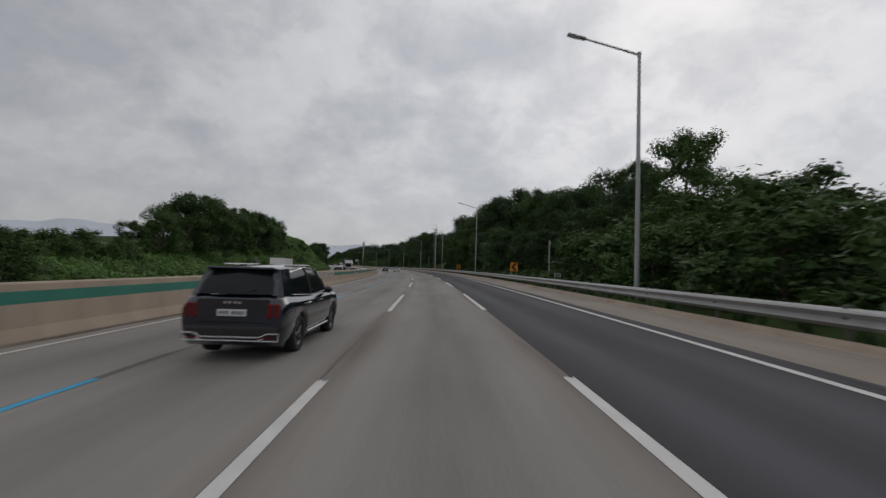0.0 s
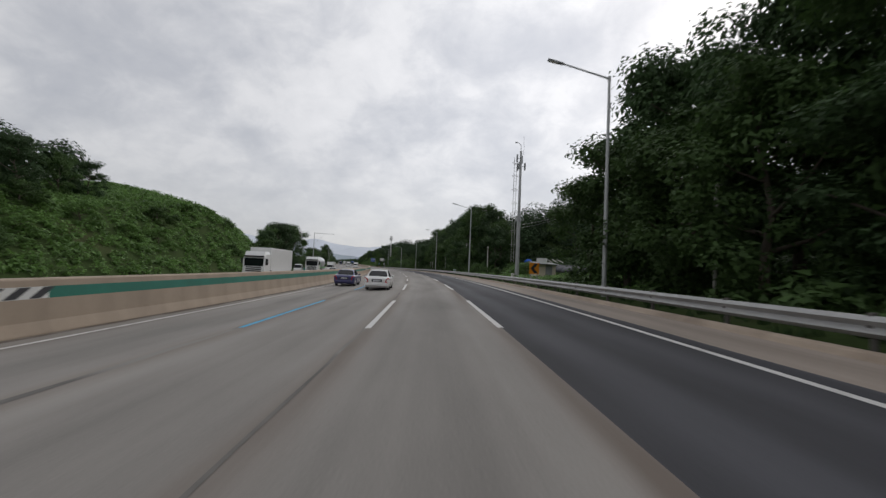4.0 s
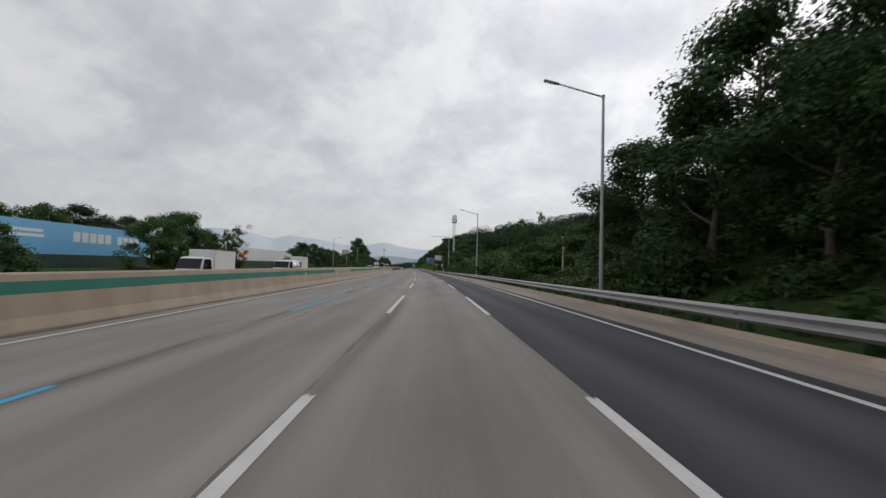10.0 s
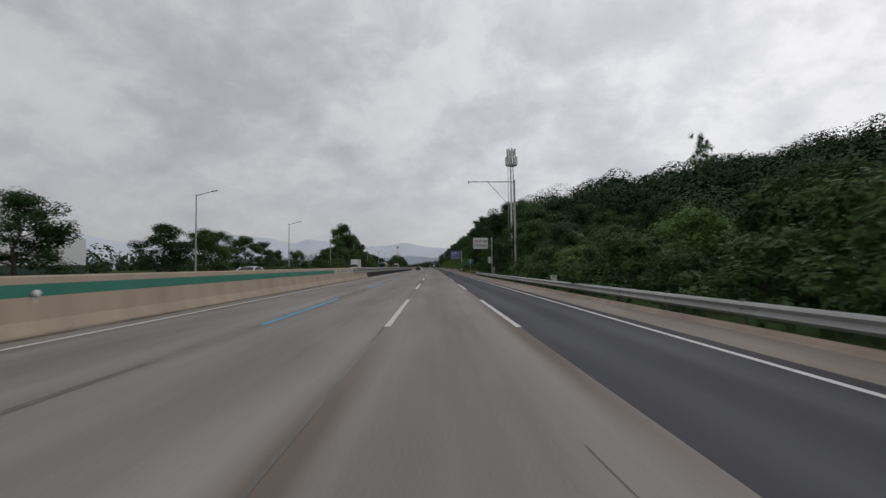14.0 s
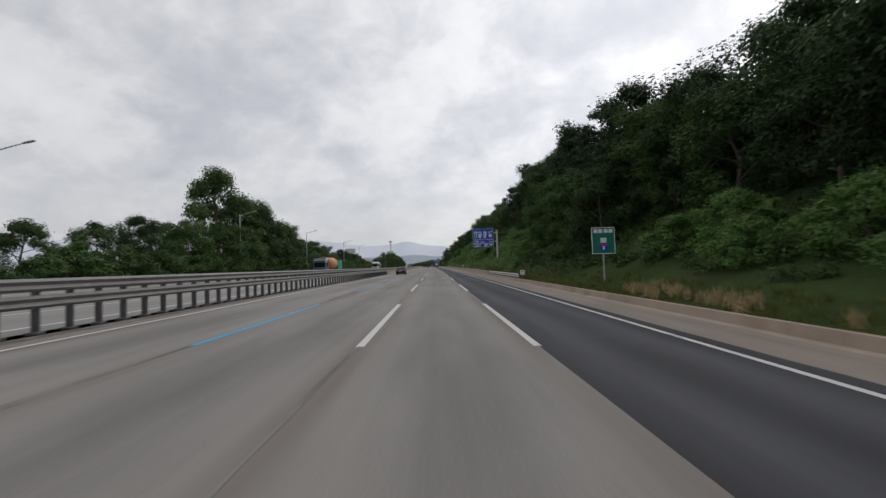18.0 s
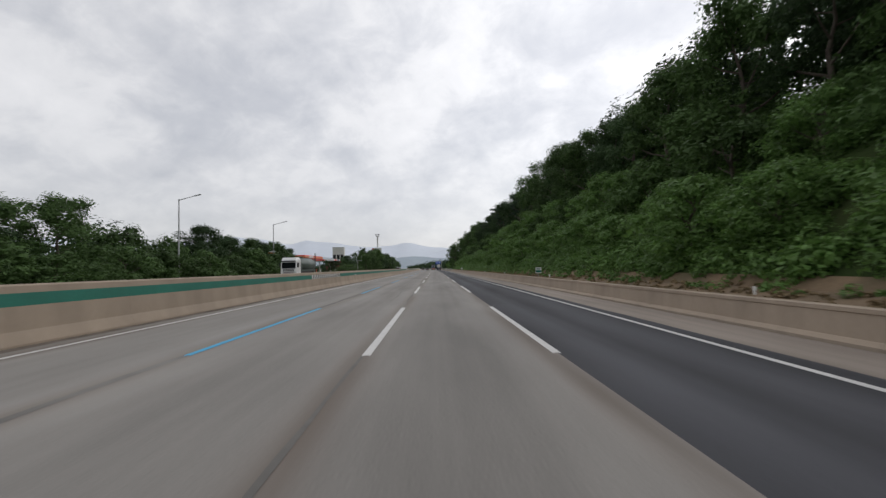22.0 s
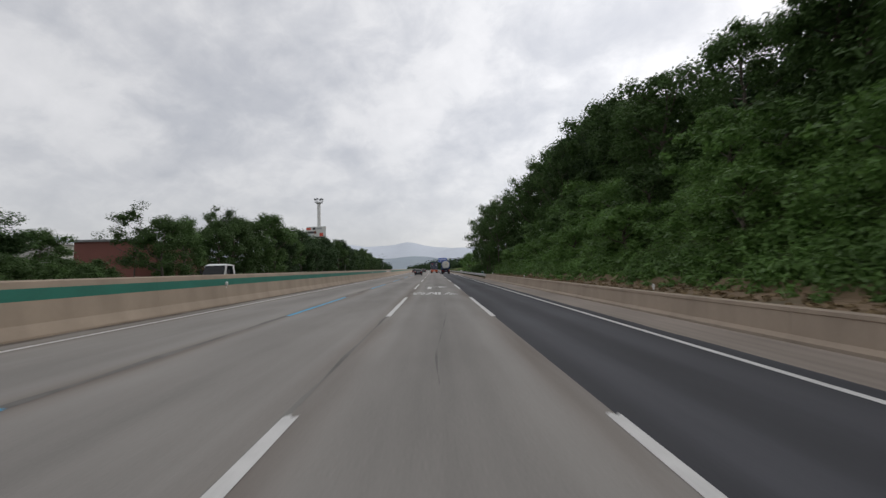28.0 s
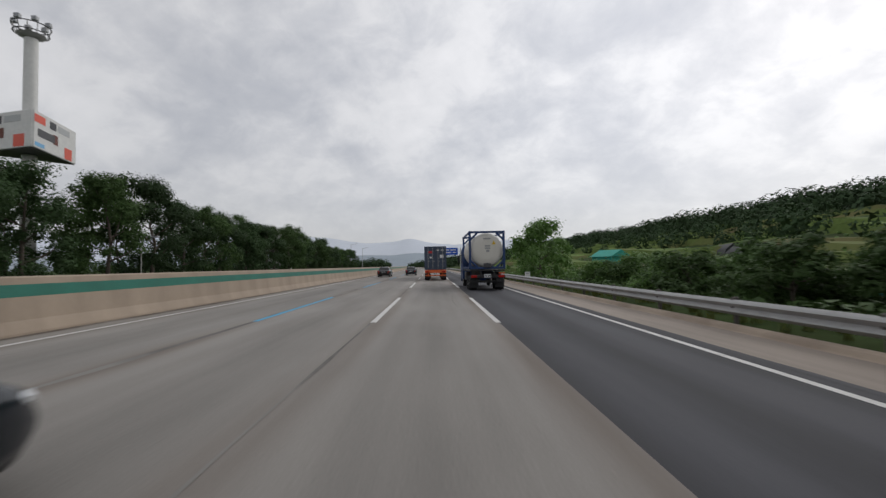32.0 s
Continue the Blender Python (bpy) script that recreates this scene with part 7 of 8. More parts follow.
def tank_container_lorry(m):
    t = thing("tank_lorry", "white tank in a blue steel frame on a dark lorry", "lorry", m=m)
    W, z0, H, L = 2.44, 1.45, 2.58, 6.06
    fr = Shape()

    def beam(a, b, w=.15):
        a, b = Vector(a), Vector(b)
        q = (b - a).to_track_quat("Y", "Z").to_matrix().to_4x4()
        fr.box((0, (b - a).length / 2, 0), (w, (b - a).length, w), .015, Matrix.Translation(a) @ q)

    x1 = W / 2 - .075
    for y in (.08, L - .08):
        for s in (-1, 1):
            beam((s * x1, y, z0), (s * x1, y, z0 + H), .15)
            for z, dz in ((z0 + .08, .55), (z0 + H - .08, -.55)):
                beam((s * x1, y, z + dz), (s * (x1 - .55), y, z), .12)
        for z in (z0 + .08, z0 + H - .08):
            beam((-x1, y, z), (x1, y, z), .14)
    for s in (-1, 1):
        beam((s * x1, 0, z0 + .08), (s * x1, L, z0 + .08), .14)
        beam((s * x1, 0, z0 + H - .08), (s * x1, L, z0 + H - .08), .12)
        beam((s * x1, .1, z0 + H * .35), (s * x1, 1.4, z0 + .1), .10)
    part("frame", fr, M_FRAME_BLUE, t)
    tk = Shape()
    r = 1.14
    zc = z0 + H / 2
    tk.lathe([(.02, .62), (.05, .90), (.11, 1.05), (.22, r), (L - .4, r), (L - .2, .98), (L - .08, .5), (L - .06, .1)], (0, .05, zc), (0, 1, 0), 34)
    tank = part("tank", tk, M_TANK_WHITE, t)
    rg = Shape()
    for y in (.45, 1.6, 2.9, 4.3, 5.6):
        rg.lathe([(-.03, r), (-.03, r + .02), (.03, r + .02), (.03, r)], (0, y, zc), (0, 1, 0), 34)
    part("tank_hoop", rg, M_TANK_WHITE, tank)
    yl = Shape()
    yl.add([(.34, .035, zc + .38), (.60, .035, zc + .38), (.47, .025, zc + .62)], [(0, 1, 2)])
    part("hazard_label", yl, M_YELLOW, tank)
    for x, z, w, h in ((.05, zc + .28, .36, .10), (.05, zc + .12, .36, .10), (.06, zc - .06, .22, .16), (.02, zc + .78, .5, .08)):
        box_part(tank, "tank_label", (x, .062, z), (w, .02, h), M_POLE, .003)
    vb = Shape()
    vb.rod((0, -.02, z0 + .28), (0, .4, z0 + .28), .14, n=12)
    vb.box((0, .02, z0 + .25), (.5, .2, .3), .03)
    part("outlet_valve", vb, M_DARKSTEEL, t)
    ch = Shape()
    for s in (-1, 1):
        ch.box((s * .45, L / 2 + .6, 1.10), (.14, L + 1.4, .34), .02)
    ch.box((0, .02, .95), (2.36, .18, .22), .03)
    ch.box((0, .20, .62), (2.30, .12, .16), .02)
    ch.box((0, L / 2, 1.36), (2.36, L, .10), .02)
    for s in (-1, 1):
        ch.box((s * .62, .12, .78), (.12, .12, .30), .01)
        ch.box((s * 1.12, 3.0, .95), (.30, 1.6, .60), .04)
    part("chassis", ch, M_TRIM, t)
    for s in (-1, 1):
        box_part(t, "tail_light", (s * .92, -.08, .97), (.40, .05, .17), M_RED_LENS, .02)
        box_part(t, "mud_flap", (s * .88, .45, .46), (.6, .02, .50), M_TRIM, .005)
    box_part(t, "marker_light", (.95, -.085, 1.18), (.42, .03, .08), M_ORANGE, .01)
    rear_plate(t, -.085, 1.0, 0, .46, .22)
    for y in (1.05, 2.35):
        heavy_axle(t, y, .92, .50)
    cab = Shape()
    rings = []
    for y, zt in ((L + .35, 3.05), (L + .5, 3.25), (L + 2.0, 3.25), (L + 2.35, 2.9), (L + 2.5, 2.0), (L + 2.55, .7)):
        rings.append([(-1.22, y, .6), (-1.24, y, zt - .3), (-1.1, y, zt), (1.1, y, zt), (1.24, y, zt - .3), (1.22, y, .6)])
    cab.loft(rings, smooth=False)
    cb = part("cab", cab, M_FRAME_BLUE, t)
    box_part(cb, "windscreen", (0, L + 2.44, 2.3), (2.15, .20, .95), M_GLASS, .03)
    for s in (-1, 1):
        box_part(cb, "side_window", (s * 1.235, L + 1.5, 2.3), (.03, 1.0, .75), M_GLASS, .02)
        mr = Shape()
        mr.box((s * 1.42, L + 2.35, 2.25), (.14, .18, .62), .04)
        mr.rod((s * 1.2, L + 2.3, 2.6), (s * 1.42, L + 2.35, 2.5), .03, n=6)
        part("wing_mirror", mr, M_TRIM, cb)
    heavy_axle(t, L + 1.3, 1.0, dual=False)
    return t


tank_container_lorry(stand(852.8, 3.80))


def small_lorry(label, m, box_h=2.1, box_l=3.2, body=None, cab_paint=None, tank=None, pickup=False):
    """A light lorry; origin at its tail, cab in front."""
    body, cab_paint = body or M_WHITECAR, cab_paint or M_WHITECAR
    t = thing("small_lorry", label, "lorry", m=m)
    c0 = box_l + .12
    cab = Shape()
    rings = []
    for y, zb, zt in ((c0, .42, 1.96), (c0 + .9, .42, 2.0), (c0 + 1.15, .40, 1.92), (c0 + 1.55, .40, 1.25), (c0 + 1.72, .42, 1.02), (c0 + 1.76, .5, .8)):
        rings.append([(-.82, y, zb), (-.85, y, zb + (zt - zb) * .5), (-.74, y, zt - .04), (-.6, y, zt), (.6, y, zt), (.74, y, zt - .04), (.85, y, zb + (zt - zb) * .5), (.82, y, zb)])
    cab.loft(rings)
    cb = part("cab", cab, cab_paint, t)
    ws = Shape()
    ws.add([(-.70, c0 + 1.20, 1.88), (.70, c0 + 1.20, 1.88), (.76, c0 + 1.575, 1.24), (-.76, c0 + 1.575, 1.24)], [(3, 2, 1, 0)])
    part("windscreen", ws, M_GLASS, cb)
    for s in (-1, 1):
        sw = Shape()
        sw.add([(s * .86, c0 + .25, 1.2), (s * .86, c0 + 1.35, 1.2), (s * .775, c0 + 1.1, 1.86), (s * .775, c0 + .25, 1.86)], [(0, 1, 2, 3)])
        part("side_window", sw, M_GLASS, cb)
        box_part(cb, "head_light", (s * .62, c0 + 1.74, .78), (.30, .06, .16), M_CLEAR_LENS, .02)
        box_part(cb, "wing_mirror", (s * .98, c0 + 1.3, 1.45), (.10, .12, .26), M_TRIM, .03)
        for y in (.85, c0 + 1.0):
            wheel(t, s * .74, y, .31, .2, s)
    box_part(cb, "bumper", (0, c0 + 1.75, .52), (1.6, .14, .2), M_TRIM, .03)
    ch = Shape()
    ch.box((0, box_l / 2 + .1, .55), (.9, box_l + .4, .2), .02)
    part("chassis", ch, M_TRIM, t)
    if tank:
        tk = Shape()
        tk.lathe([(0, .3), (.06, .72), (box_l - .06, .72), (box_l, .3)], (0, 0, 1.35), (0, 1, 0), 22)
        part("tank", tk, tank, t)
    elif pickup:
        b = Shape()
        b.box((0, box_l / 2, .78), (1.66, box_l, .10), .02)
        for s in (-1, 1):
            b.box((s * .82, box_l / 2, 1.0), (.05, box_l, .42), .01)
        b.box((0, .02, 1.0), (1.66, .05, .42), .01)
        part("flat_bed", b, body, t)
    else:
        b = Shape()
        b.box((0, box_l / 2, .75 + box_h / 2), (1.76, box_l, box_h), .03)
        bx = part("cargo_box", b, body, t)
        tr = Shape()
        for s in (-1, 1):
            for z in (.78, .72 + box_h):
                tr.box((s * .885, box_l / 2, z), (.03, box_l, .06), .01)
        part("box_trim", tr, M_ZINC, bx)
    return t


small_lorry("white box lorry in the opposite lanes", stand(55.5, -17.6, 0, 180), 2.2, 3.2)
small_lorry("white box lorry with a roof fairing in the opposite lanes", stand(293, -15.2, 0, 180), 1.75, 3.0)
small_lorry("white light lorry with a silver and green tank", stand(310.5, -15.2, 0, 180), tank=M_GALV_TANK, box_l=3.0)
small_lorry("white box lorry among the opposite traffic", stand(326, -18.5, 0, 180), 1.9, 3.0)
small_lorry("white box lorry in the opposite lanes", stand(221, -19.5, 0, 180), 1.9, 3.2)
small_lorry("tall white box lorry in the opposite lanes", stand(475, -19.5, 0, 180), 2.35, 4.2)
small_lorry("white pickup lorry in the opposite lanes", stand(200, -23.2, 0, 180), pickup=True, body=M_TEAL)
small_lorry("white pickup lorry in the opposite lanes", stand(757, -15.5, 0, 180), pickup=True)
small_lorry("white box lorry parked at the service area", stand(846, -48, 0, 180), 2.6, 5.0)


def van(label, m):
    t = thing("minivan", label, "van", m=m)
    spec = dict(length=5.1, width=1.92, r=.34, axles=(1.1, 4.15), low=.24, tail_round=.05, nose_round=.15,
                top=[(0, 1.06), (.1, 1.12), (3.9, 1.08), (4.4, 1.06), (4.9, .86), (5.1, .68)])
    part("body", car_body(spec), M_SILVER, t)
    greenhouse(t, [(.86, .08), (.88, 2.2), (.78, 4.35)], [(.74, .22), (.76, 2.1), (.68, 3.35)], (1.1, 1.09, 1.07), (1.88, 1.92, 1.84), M_SILVER)
    for s in (-1, 1):
        for y in (1.1, 4.15):
            wheel(t, s * .82, y, .34, .22, s)
        box_part(t, "head_light", (s * .72, 4.98, .80), (.28, .14, .14), M_CLEAR_LENS, .03)
        box_part(t, "wing_mirror", (s * 1.02, 3.75, 1.2), (.18, .12, .16), M_SILVER, .04)


van("silver-grey minivan in the opposite lanes", stand(78.5, -14.2, 0, 180))


def heavy_cab(t, y, paint, h=3.5, w=2.45):
    """A tall lorry cab whose front is at y + 2.2."""
    c = Shape()
    rings = []
    for dy, zb, zt in ((0, .7, h - .15), (.25, .6, h), (1.7, .5, h - .05), (2.05, .5, h - .5), (2.15, .5, h - 1.5), (2.2, .55, .9)):
        rings.append([(-w / 2, y + dy, zb), (-w / 2, y + dy, zt - .35), (-w / 2 + .15, y + dy, zt), (w / 2 - .15, y + dy, zt), (w / 2, y + dy, zt - .35), (w / 2, y + dy, zb)])
    c.loft(rings)
    cb = part("cab", c, paint, t)
    ws = Shape()
    ws.box((0, y + 2.12, h - 1.30), (w - .3, .10, .95), .03)
    part("windscreen", ws, M_GLASS, cb)
    vz = Shape()
    vz.box((0, y + 2.18, h - .62), (w - .2, .22, .16), .04)
    part("sun_visor", vz, M_TRIM, cb)
    gr = Shape()
    for k in range(4):
        gr.box((0, y + 2.21, .95 + k * .22), (w - .7, .05, .12), .02)
    part("grille", gr, M_TRIM, cb)
    for s in (-1, 1):
        box_part(cb, "side_window", (s * (w / 2 + .005), y + 1.4, h - 1.25), (.03, .95, .75), M_GLASS, .02)
        box_part(cb, "head_light", (s * (w / 2 - .30), y + 2.2, .85), (.42, .08, .24), M_CLEAR_LENS, .03)
        box_part(cb, "wing_mirror", (s * (w / 2 + .22), y + 1.95, h - 1.2), (.16, .18, .60), M_TRIM, .04)
    heavy_axle(t, y + 1.4, w / 2 - .2, .48, dual=False)


def heavy_lorry(label, m, load, paint, length=9.0, tank_paint=None):
    t = thing("heavy_lorry", label, "lorry", m=m)
    ch = Shape()
    for s in (-1, 1):
        ch.box((s * .45, length / 2, 1.0), (.14, length, .32), .02)
    ch.box((0, length / 2, 1.22), (2.4, length - .2, .12), .02)
    part("chassis", ch, M_TRIM, t)
    for y in (1.2, 2.5, length - 1.2):
        heavy_axle(t, y, .95, .48)
    heavy_cab(t, length + .1, paint)
    if load == "drum":
        d = Shape()
        y0 = length * .40
        d.lathe([(0, 1.22), (.02, 1.25), (length - y0 - .3, 1.25), (length - y0 - .3, 1.16), (.25, 1.16), (.25, .1)], (0, y0, 2.52), (0, 1, 0), 30)
        part("steel_pipe_load", d, M_RUST_TANK, t)
        b = Shape()
        b.box((0, y0 * .45, 2.25), (2.3, y0 * .78, 1.9), .06)
        for k in range(4):
            b.box((0, y0 * (.12 + k * .2), 2.25), (2.36, .08, 1.96), .02)
        part("tarpaulin_load", b, M_TEAL, t)
    elif load == "tank":
        d = Shape()
        d.lathe([(0, .4), (.25, 1.0), (.5, 1.2), (length * .55, 1.2), (length * .80, .95), (length - .2, .55)], (0, 0, 2.35), (0, 1, 0), 28)
        tk = part("cement_tank", d, tank_paint or M_GALV_TANK, t)
        r = Shape()
        r.box((0, length * .4, 3.6), (.5, length * .7, .05), .01)
        for s in (-1, 1):
            r.rod((s * .3, .6, 3.85), (s * .3, length * .72, 3.7), .025, n=5)
        part("catwalk", r, M_DARKSTEEL, tk)
        g = Shape()
        g.box((0, length - .7, 1.9), (2.3, .5, 1.2), .05)
        for s in (-1, 1):
            g.box((s * 1.1, length * .5, 1.35), (.12, length * .9, .35), .03)
        part("side_panel", g, tank_paint or M_LIME, t)
    else:
        b = Shape()
        b.box((0, length / 2, 2.62), (2.5, length, 2.75), .04)
        bx = part("cargo_box", b, M_WHITECAR, t)
        k_ = Shape()
        for s in (-1, 1):
            k_.box((s * 1.235, length / 2, .92), (.05, length - 1.0, .65), .02)
        part("side_skirt", k_, M_WHITECAR, t)
        box_part(bx, "blue_mark", (1.262, .6, 3.75), (.01, .55, .32), M_SIGN_BLUE, .003)
    return t


heavy_lorry("long white box lorry in the opposite lanes", stand(169.0, -19.6, 0, 180), "box", M_WHITECAR, 10.0)
heavy_lorry("white cab lorry with a dull silver cement tank and green panels", stand(201.0, -19.8, 0, 180), "tank", M_WHITECAR, 7.5)
heavy_lorry("slate blue lorry carrying a large orange pipe and teal tarpaulin", stand(566.0, -22.0, 0, 180), "drum", M_CAB_BLUE, 13.0)
M_TANK_GREEN = mat("dark_green_tank_paint", (0.035, 0.055, 0.043), 0.45, 0.1, vary=0.15, scale=1.0)
heavy_lorry("white cab lorry with a dark green tank body", stand(647.5, -23.0, 0, 180), "tank", M_WHITECAR, 9.0, M_TANK_GREEN)

# ---- hoardings beside the opposite carriageway ----
M_HOARD_WHITE = mat("white_hoarding_sheet", (0.68, 0.69, 0.70), 0.5, vary=0.05, scale=0.3, by_object=0.05)
M_HOARD_BLUE = mat("sky_blue_hoarding_print", (0.16, 0.42, 0.68), 0.5, vary=0.08, scale=0.2, by_object=0.05)
M_FENCE_GREEN = mat("dark_green_mesh_fence", (0.02, 0.05, 0.035), 0.7, vary=0.2, scale=0.5)
M_ORANGE_RED = mat("orange_red_print", (0.70, 0.09, 0.045), 0.5, vary=0.08)
M_TEALPRINT = mat("teal_print", (0.03, 0.35, 0.33), 0.5, vary=0.08)


def hoarding(s0, s1, u, z0, z1, material, label):
    t = thing("hoarding", label, "hoarding", "site hoardings")
    n = int(round((s1 - s0) / 3.0))
    for i in range(n):
        a = s0 + i * 3.0
        m, _ = chord(a, 3.0, u)
        p = Shape()
        p.box((0, 1.5, (z0 + z1) / 2), (.10, 2.99, z1 - z0), .01)
        q = part("panel", p, material, t)
        q.matrix_basis = m
        p = Shape()
        p.box((-.02, 1.5, z0 / 2 - .3), (.06, 2.99, z0 + .5), .01)
        p.rod((-.15, .05, -.6), (-.15, .05, z1 - .2), .06, n=6)
        q = part("fence_panel", p, M_FENCE_GREEN, t)
        q.matrix_basis = m
    return t


def on_board(t, s, u, z, boxes, material):
    """Bars of print on a hoarding facing the road; x runs along the road away from the viewer."""
    m = stand(s, u, z) @ Matrix.Rotation(radians(90), 4, "Z")
    for x, zz, w, h in boxes:
        p = Shape()
        p.box((x, -.062, zz), (w, .02, h), .004)
        q = part("print_bar", p, material, t)
        q.matrix_basis = m


HU = -46.5
white1 = hoarding(249, 291, HU, 2.1, 6.0, M_HOARD_WHITE, "long white site hoarding with dark blue words")
words = lettering("hoarding_lettering", "산업단지", 2.1, 0, 0, 0, M_SIGN_BLUE, white1, True)
words.matrix_basis = stand(272, HU + .07, 3.5) @ pose(0, 0, 0, 90, 0, 90)
on_board(white1, 283, HU, 0, [(0, 2.7 + .34 * i, 13, .10) for i in range(10)], M_TAN_POLE)
blue1 = hoarding(291, 336, HU, 1.9, 5.9, M_HOARD_BLUE, "long sky blue site hoarding with white print")
on_board(blue1, 324, HU, 0, [(-3.6 + 1.45 * i, 4.25, 1.15, 1.35) for i in range(5)] + [(4.6 + 1.3 * i, 4.2, 1.0, 1.2) for i in range(4)], M_HOARD_WHITE)
on_board(blue1, 313, HU, 0, [(0, 4.7, 4.0, .35), (0, 4.1, 4.4, .35)], M_HOARD_WHITE)
on_board(blue1, 305, HU, 0, [(-3, 4.4, .9, 1.0), (.2, 4.6, 1.1, 1.3)], M_SIGN_BLUE)
on_board(blue1, 305, HU, 0, [(-1, 4.9, .8, 1.0), (1.6, 4.9, .8, 1.0)], M_YELLOW)
white2 = hoarding(336, 423, HU, 1.6, 5.1, M_HOARD_WHITE, "long white site hoarding with red, black and teal print")
city = lettering("hoarding_lettering", "청주", 1.7, 0, 0, 0, M_SIGN_RED, white2, True)
city.matrix_basis = stand(364, HU + .07, 3.55) @ pose(0, 0, 0, 90, 0, 90)
on_board(white2, 364, HU, 0, [(2.9, 4.5, .9, 1.0), (4.0, 4.6, .8, .9), (5.0, 4.2, .7, 1.1), (3.9, 3.5, .14, 1.3)], M_SIGN_BLACK)
on_board(white2, 364, HU, 0, [(6.7, 4.4, .9, .8), (8.0, 4.3, 1.0, .8)], M_TEALPRINT)
f = Shape()
f.add([(0, -.065, 2.4), (4.4, -.065, 2.4), (4.4, -.065, 4.7), (3.9, -.065, 4.0), (3.0, -.065, 3.6), (1.2, -.065, 3.75), (.4, -.065, 3.3)], [(0, 1, 2, 3, 4, 5, 6)])
flag = part("flag_print", f, M_ORANGE_RED, white2)
flag.matrix_basis = stand(373.5, HU) @ Matrix.Rotation(radians(90), 4, "Z")
guard = thing("guard_rail", "short galvanised guard rail round the camera pole", "guard rail")
for i in range(4):
    b = new("rail_beam", med_beam_mesh)
    b.matrix_basis = chord(272 + 4 * i, 4.0, -29.0, .45)[0]
    b.parent = guard
    p_ = new("rail_post", post_mesh)
    p_.matrix_basis = stand(273 + 4 * i, -29.2, -.1)
    p_.parent = guard

# ---- the small farm behind the guard rail ----
M_CREAM_WALL = mat("cream_board_wall", (0.52, 0.46, 0.36), 0.8, vary=0.15, scale=1.0, stain=(0.35, 0.29, 0.22), stain_at=(0.55, 0.8))
M_GREY_ROOF = mat("grey_sheet_roof", (0.20, 0.21, 0.21), 0.7, vary=0.2, scale=1.5)
M_BLUE_TANK = mat("bright_blue_plastic", (0.012, 0.11, 0.55), 0.4, vary=0.1)
M_BLACK_SHEET = mat("black_plastic_sheet", (0.03, 0.032, 0.04), 0.5, vary=0.2, scale=1.0)


def shed(s, u, w, d, h, label, lean_roof, door):
    t = thing("shed", label, "shed", m=on_land(s, u, -.15, 6))
    b = Shape()
    for c, sz in (((-w / 2, 0, h / 2), (.10, d, h)), ((w / 2, 0, h / 2), (.10, d, h)), ((0, -d / 2, h / 2), (w + .1, .10, h)), ((0, d / 2, h / 2), (w + .1, .10, h))):
        b.box(c, sz, .01)
    part("wall", b, M_CREAM_WALL, t)
    r = Shape()
    r.box((0, 0, h + .1), (w + .5, d + .7, .08), .02, pose(0, 0, 0, lean_roof, 0, 0))
    rf = part("roof", r, M_GREY_ROOF, t)
    if door:
        box_part(t, "door", (.35, -d / 2 - .07, 1.0), (.95, .05, 2.0), M_GREY_ROOF, .01)
        box_part(t, "fascia", (-w / 2 + .5, -d / 2 - .3, h + .35), (1.5, .06, .75), M_SIGN_WHITE, .01)
        rt = Shape()
        for k in range(5):
            rt.rod((w / 2 - 2.2 + k * .8, -d / 2 - .3, h + .2), (w / 2 - 1.6 + k * .8, d / 2 + .5, h + .7), .05, n=6)
        part("roof_batten", rt, M_POST, rf)
    else:
        box_part(t, "red_notice", (.2, -d / 2 - .06, 1.25), (.5, .02, .55), M_SIGN_RED, .004)
    return t


shed(162.8, 16.9, 2.6, 2.2, 2.2, "small cream farm shed with a sagging sheet roof", 6, True)
shed(172.6, 19.3, 1.7, 1.6, 2.3, "narrow cream hut with a flat grey roof", 2, False)
t = thing("water_tank", "bright blue plastic water tank on a low stand", "tank", m=on_land(197.5, 25.7, 1.1))
p = Shape()
p.lathe([(0, .80), (.05, .85), (1.0, .85), (1.25, .60), (1.35, .25), (1.42, .25)], (0, 0, .3), (0, 0, 1), 20)
part("tank", p, M_BLUE_TANK, t)
p = Shape()
for sx in (-.55, .55):
    for sy in (-.55, .55):
        p.rod((sx, sy, -2.4), (sx, sy, .32), .05, n=6)
part("stand", p, M_POLE, t)
for i, (s, u) in enumerate(((171, 25), (176, 26), (181, 27.5))):
    p = Shape()
    rings = []
    for y in (-2.4, -2.0, 0, 2.0, 2.4):
        k = .75 if abs(y) > 2.2 else 1.0
        rings.append([(-1.4 * k, y, 0), (-1.1 * k, y, .7 * k), (-.4 * k, y, 1.15 * k), (.4 * k, y, 1.15 * k), (1.1 * k, y, .7 * k), (1.4 * k, y, 0)])
    p.loft(rings, smooth=True)
    solid("sheeted_heap", p, M_BLACK_SHEET, "low heap covered with black plastic sheet", "heap", m=on_land(s, u, 0, 20), group="sheeted heaps")
p = Shape()
p.box((0, 0, .7), (.16, .16, 1.9), .02)
solid("gate_post", p, M_POST, "white painted gate post in the weeds", "post", m=on_land(176, 18.5, 0))
p = Shape()
p.box((0, 0, .35), (.45, .45, .75), .03)
solid("meter_box", p, M_TAN_POLE, "small pale meter box beside the mast", "box", m=on_land(155.3, 10.9, 0))

